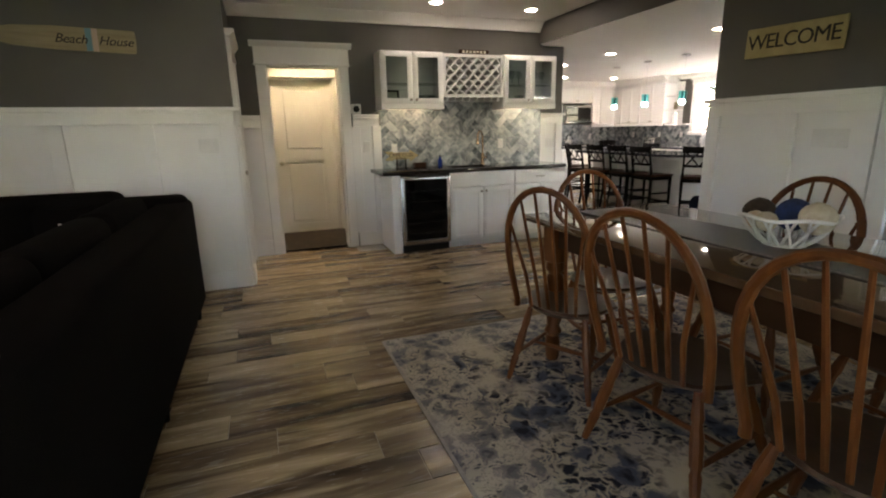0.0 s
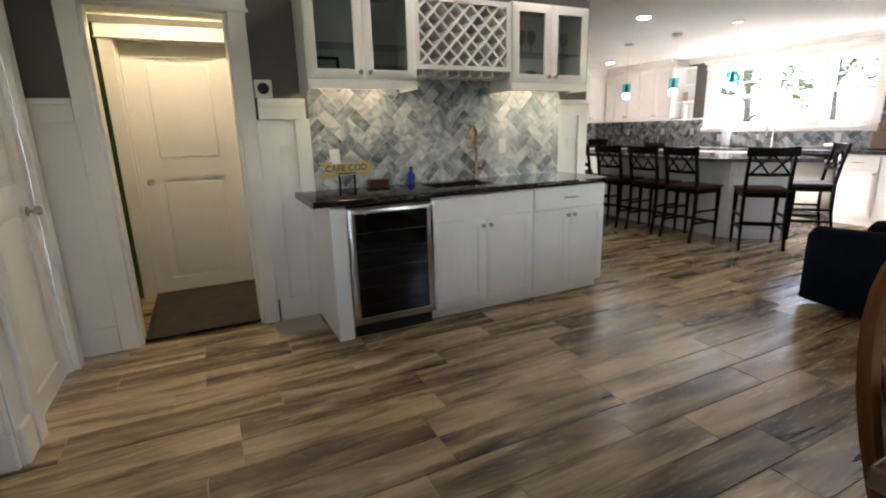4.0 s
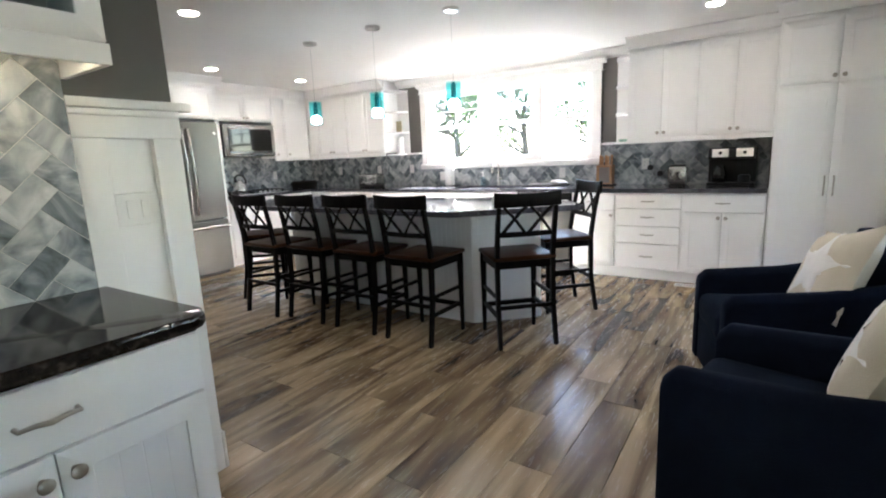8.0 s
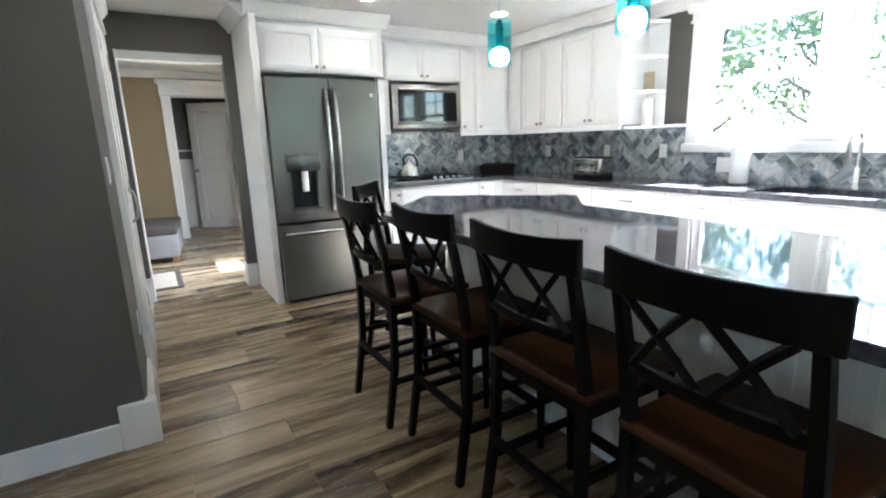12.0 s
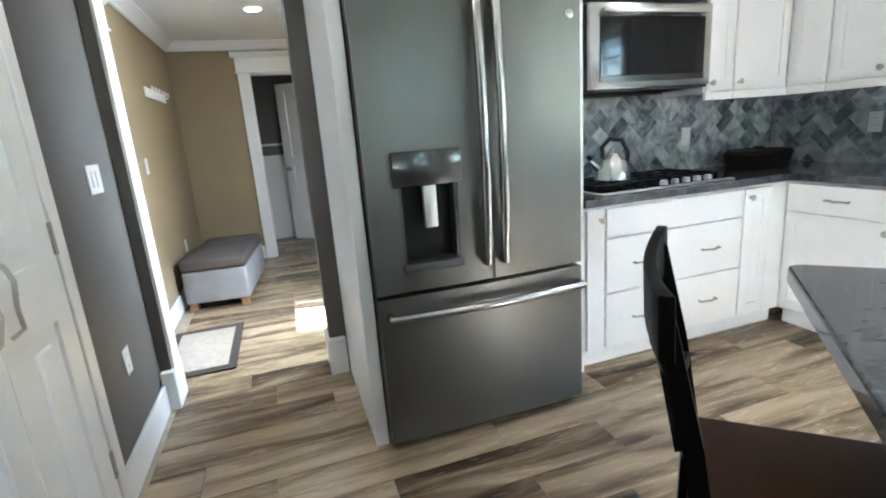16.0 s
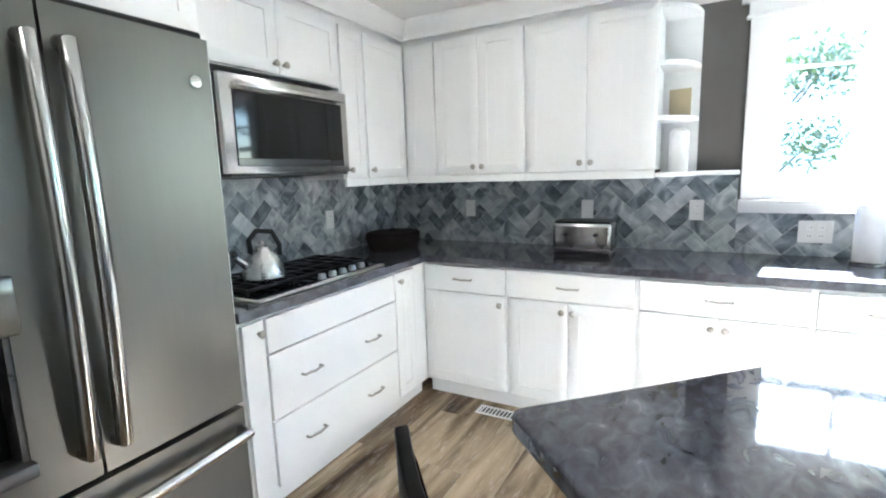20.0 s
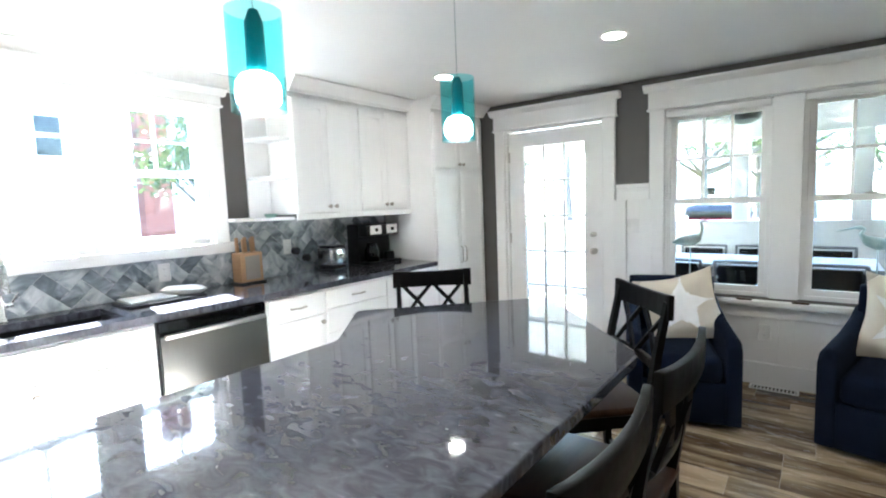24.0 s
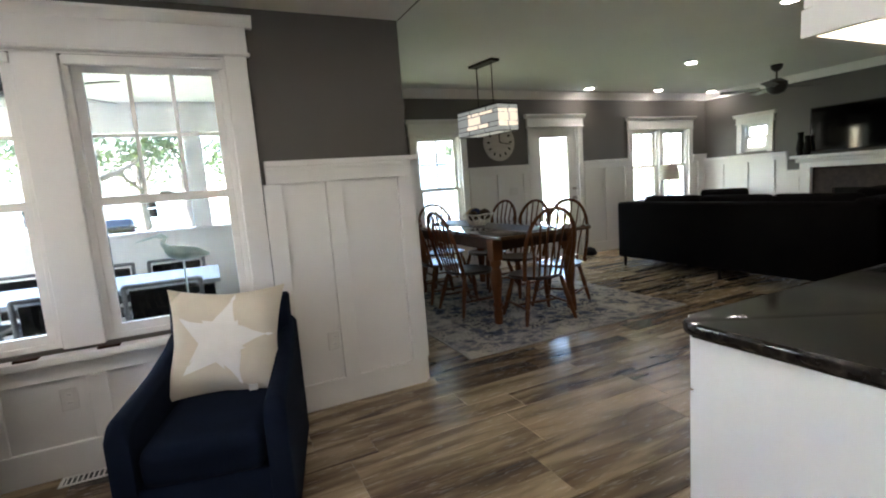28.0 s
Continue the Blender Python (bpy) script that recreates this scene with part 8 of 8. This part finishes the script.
bird(pose(6.93, 3.712, 1.060, 0, 0, 180), "weathered heron ornament on a rod on the window sill", 0.05)
bird(pose(5.83, 3.712, 1.060, 0, 0, 0), "weathered sandpiper ornament on a rod on the window sill", 0.0)
for x in (6.56, 6.22):
    single("wood_coaster", sbox(x - 0.05, 3.68, 0.6405, x + 0.05, 3.73, 0.652, 0.003, 1), SEAT_WOOD, "small brown wooden coaster on the window sill", "coaster")
for a, b in ((6.425, 7.12), (5.51, 6.225)):
    bl = thing("roller_blind", "white roller blind drawn up at the window head", "blind", pose(a, KS_Y - 0.012, 2.05))
    part("cassette", sbox(0, -0.005, 0, b - a, 0.03, 0.048, 0.008, 2), WHITE, bl)

# ---- hall things ----
bn = thing("storage_bench", "grey upholstered storage bench with dark top and wooden feet", "bench", pose(5.25, 12.53, 0, 0, 0, -6))
part("box", puffy(0, 0, 0.06, 0.50, 1.0, 0.33, 0.02, 3), mat("light_grey_fabric", (0.36, 0.36, 0.37), (0.30, 0.30, 0.31), rough=0.9, bump=0.5, bump_scale=220), bn)
part("top_pad", puffy(-0.005, -0.005, 0.33, 0.505, 1.005, 0.43, 0.03, 3), mat("dark_taupe_fabric", (0.10, 0.085, 0.078), rough=0.9, bump=0.5, bump_scale=220), bn, "tufted dark taupe top")
for x, y in ((0.05, 0.04), (0.45, 0.04), (0.05, 0.96), (0.45, 0.96)):
    part("foot", boxes((x - 0.03, y - 0.03, 0, x + 0.03, y + 0.03, 0.06)), BEECH, bn, smooth=False)
mt = thing("door_mat", "beige door mat with a dark brown border", "mat", pose(5.25, 11.235, 0))
part("field", boxes((0.05, 0.07, 0.001, 0.405, 0.73, 0.010)), mat("beige_mat", (0.42, 0.38, 0.31), (0.36, 0.32, 0.26), rough=0.95, scale=30, bump=0.5, bump_scale=200), mt, smooth=False)
part("border", boxes((0, 0, 0.001, 0.455, 0.07, 0.009), (0, 0.73, 0.001, 0.455, 0.80, 0.009), (0, 0.07, 0.001, 0.05, 0.73, 0.009), (0.405, 0.07, 0.001, 0.455, 0.73, 0.009)), mat("dark_mat_border", (0.05, 0.04, 0.033), rough=0.95, bump=0.4, bump_scale=200), mt, smooth=False)
hk = thing("coat_rack", "white wall coat rack with a row of hooks", "coat rack", pose(5.20, 12.86, 1.735, 0, 0, 90))
part("rail", sbox(0, -0.018, 0, 0.75, -0.001, 0.075, 0.003, 1), WHITE, hk)
for i in range(6):
    x = 0.06 + i * 0.125
    part("hook", tube([(x, -0.018, 0.045), (x, -0.045, 0.035), (x, -0.055, 0.06), (x, -0.05, 0.085)], 0.006, 6), WHITE, hk)

vm = thing("entry_mat", "dark brown mottled mat filling the vestibule floor", "mat", pose(1.16, 6.36, 0.012))
part("mat_top", sbox(0, 0, 0, 0.84, 1.08, 0.010, 0.004, 1), mat("brown_mat", (0.060, 0.045, 0.032), (0.022, 0.017, 0.013), rough=0.95, scale=9, contrast=0.6, bump=0.5, bump_scale=160), vm)
part("border", moved(frame_ring(0, 0.84, 0, 1.08, 0.03, 0, 0.012, 0), Matrix(((1, 0, 0, 0), (0, 0, 1, 0), (0, 1, 0, 0), (0, 0, 0, 1)))), BLACK, vm, smooth=False)


# ---- herringbone tiles ----
def clip_poly(poly, lo_u, hi_u, lo_v, hi_v):
    for axis, lim, keep in ((0, lo_u, 1), (0, hi_u, -1), (1, lo_v, 1), (1, hi_v, -1)):
        out = []
        for i in range(len(poly)):
            a, b = poly[i - 1], poly[i]
            ina, inb = (a[axis] - lim) * keep >= -1e-9, (b[axis] - lim) * keep >= -1e-9
            if ina != inb:
                t = (lim - a[axis]) / (b[axis] - a[axis])
                out.append((a[0] + t * (b[0] - a[0]), a[1] + t * (b[1] - a[1])))
            if inb:
                out.append(b)
        poly = out
        if len(poly) < 3:
            return []
    return poly


def area_of(p):
    return abs(sum(p[i - 1][0] * p[i][1] - p[i][0] * p[i - 1][1] for i in range(len(p)))) / 2


def tile_mesh(poly, t=0.007):
    """A tile with a small chamfer: poly in (u, v), front at y = -t."""
    bm = bmesh.new()
    cu, cv = sum(p[0] for p in poly) / len(poly), sum(p[1] for p in poly) / len(poly)
    back = [bm.verts.new((u, 0, v)) for u, v in poly]
    mid = [bm.verts.new((u, -t + 0.0015, v)) for u, v in poly]
    front = []
    for u, v in poly:
        d = math.hypot(u - cu, v - cv) or 1
        k = max(0.0, 1 - 0.002 / d)
        front.append(bm.verts.new((cu + (u - cu) * k, -t, cv + (v - cv) * k)))
    n = len(poly)
    bm.faces.new(front)
    for i in range(n):
        j = (i + 1) % n
        bm.faces.new((back[i], back[j], mid[j], mid[i]))
        bm.faces.new((mid[i], mid[j], front[j], front[i]))
    return finish(bm, "tile", MARBLE, False)


def herringbone(name, m, length, lo, hi, label, tile_w=0.078, gap=0.0022, skip=()):
    """Tiles laid at 45 degrees on a strip of wall: own x along it, front -y, from lo to hi in height."""
    root = tagged(new(name), label, "", "", "structure")
    root.matrix_basis = m
    part("grout_bed", boxes((0, -0.005, lo, length, -0.0005, hi)), TILE_GROUT, root, smooth=False)
    full = {}
    c = math.cos(math.pi / 4)
    reach = int((length + hi - lo) / tile_w) + 4
    W_ = tile_w
    for i in range(-reach, reach):
        for j in range(-reach, reach):
            k = (i - j) % 4
            if k not in (0, 3):
                continue
            pw, ph = (2 * W_, W_) if k == 0 else (W_, 2 * W_)
            p0, q0 = i * W_ + gap / 2, j * W_ + gap / 2
            cor = [(p0, q0), (p0 + pw - gap, q0), (p0 + pw - gap, q0 + ph - gap), (p0, q0 + ph - gap)]
            uv = [(c * (p - q), lo + c * (p + q)) for p, q in cor]
            if max(u for u, _ in uv) < 0 or min(u for u, _ in uv) > length or max(v for _, v in uv) < lo or min(v for _, v in uv) > hi:
                continue
            inside = all(0 <= u <= length and lo <= v <= hi for u, v in uv)
            if inside:
                if k not in full:
                    cu, cv = uv[0]
                    full[k] = tile_mesh([(u - cu, v - cv) for u, v in uv])
                ob = new("tile", full[k])
                ob.location = (uv[0][0], random.uniform(-0.0006, 0.0006), uv[0][1])
                ob.rotation_euler = (random.uniform(-0.003, 0.003), 0, random.uniform(-0.003, 0.003))
            else:
                poly = clip_poly(uv, 0, length, lo, hi)
                if len(poly) < 3 or area_of(poly) < 2e-4:
                    continue
                ob = new("tile", tile_mesh(poly))
            ob.parent = root
    return root


herringbone("backsplash_bar", along(S_BAR, 2.345), 2.155, 0.918, 1.72, "grey marble herringbone backsplash behind the bar")
herringbone("backsplash_window", pose(WIN_X, 10.90, 0, 0, 0, -90), 2.30, 0.918, 1.365, "grey marble herringbone backsplash")
herringbone("backsplash_below_window", pose(WIN_X, 8.60, 0, 0, 0, -90), 2.51, 0.918, 1.15, "grey marble herringbone backsplash below the window")
herringbone("backsplash_coffee", pose(WIN_X, 6.09, 0, 0, 0, -90), 1.59, 0.918, 1.365, "grey marble herringbone backsplash")
herringbone("backsplash_oven", pose(7.49, OVEN_Y, 0), 2.005, 0.918, 1.42, "grey marble herringbone backsplash behind the cooktop")


# ---- floor of wood-look planks ----
fl = structure("floor", boxes((WEST - T, SOUTH - T, -0.12, DIN_X, 8.7, -0.004), (DIN_X, KS_Y - 0.10, -0.12, WIN_X + 0.1, 16.8, -0.004), (0.9, 8.7, -0.12, DIN_X, 8.9, -0.004)), GROUT, "brown-grey wood-look plank tile floor")
PL, PW, G = 0.92, 0.198, 0.0026


def plank_mesh(length, width):
    bm = bmesh.new()
    c = 0.0014
    lo = [bm.verts.new(p) for p in ((0, 0, -0.006), (length, 0, -0.006), (length, width, -0.006), (0, width, -0.006))]
    md = [bm.verts.new(p) for p in ((0, 0, -0.0012), (length, 0, -0.0012), (length, width, -0.0012), (0, width, -0.0012))]
    hi = [bm.verts.new(p) for p in ((c, c, 0), (length - c, c, 0), (length - c, width - c, 0), (c, width - c, 0))]
    bm.faces.new(hi)
    for i in range(4):
        j = (i + 1) % 4
        bm.faces.new((lo[i], lo[j], md[j], md[i]))
        bm.faces.new((md[i], md[j], hi[j], hi[i]))
    return finish(bm, "plank", PLANK, False)


def spans(y):
    if y < KS_Y - 0.05:
        return [(WEST, DIN_X)]
    if y < BAR_Y + 0.05:
        return [(WEST, WIN_X)]
    if y < 8.5:
        return [(0.95, 2.25), (3.2, WIN_X)]
    if y < OVEN_Y + 0.05:
        return [(5.44, WIN_X)]
    return [(5.3, 7.3)]


whole = plank_mesh(PL - G, PW - G)
rng = random.Random(5)
near, far_v, far_f = 0, [], []
y = SOUTH
while y < 16.6:
    shift = rng.choice((0.0, 0.31, 0.62, 0.15, 0.46, 0.77)) * PL
    for a, b in spans(y + PW / 2):
        x = a - shift
        while x < b:
            x0, x1 = max(x, a), min(x + PL, b)
            if x1 - x0 > 0.04:
                close = 1.0 < (x0 + x1) / 2 < 8.9 and 2.9 < y < 10.4 and near < 300
                if close:
                    ob = new("plank", whole if x1 - x0 > PL - 0.001 else plank_mesh(x1 - x0 - G, PW - G))
                    ob.location = (x0, y, rng.uniform(-0.0004, 0.0004))
                    ob.parent = fl
                    near += 1
                else:
                    k = len(far_v)
                    far_v += [(x0, y, -0.003), (x1 - G, y, -0.003), (x1 - G, y + PW - G, -0.003), (x0, y + PW - G, -0.003), (x0 + 0.002, y + 0.002, 0), (x1 - G - 0.002, y + 0.002, 0), (x1 - G - 0.002, y + PW - G - 0.002, 0), (x0 + 0.002, y + PW - G - 0.002, 0)]
                    far_f += [(k + 4, k + 5, k + 6, k + 7)] + [(k + i, k + (i + 1) % 4, k + 4 + (i + 1) % 4, k + 4 + i) for i in range(4)]
            x += PL
    y += PW
me = bpy.data.meshes.new("far_planks")
me.from_pydata(far_v, [], far_f)
me.materials.append(PLANK_FAR)
ob = new("far_planks", me)
ob.parent = fl
tagged(ob, "more wood-look planks of the floor", "", "", "stuff")
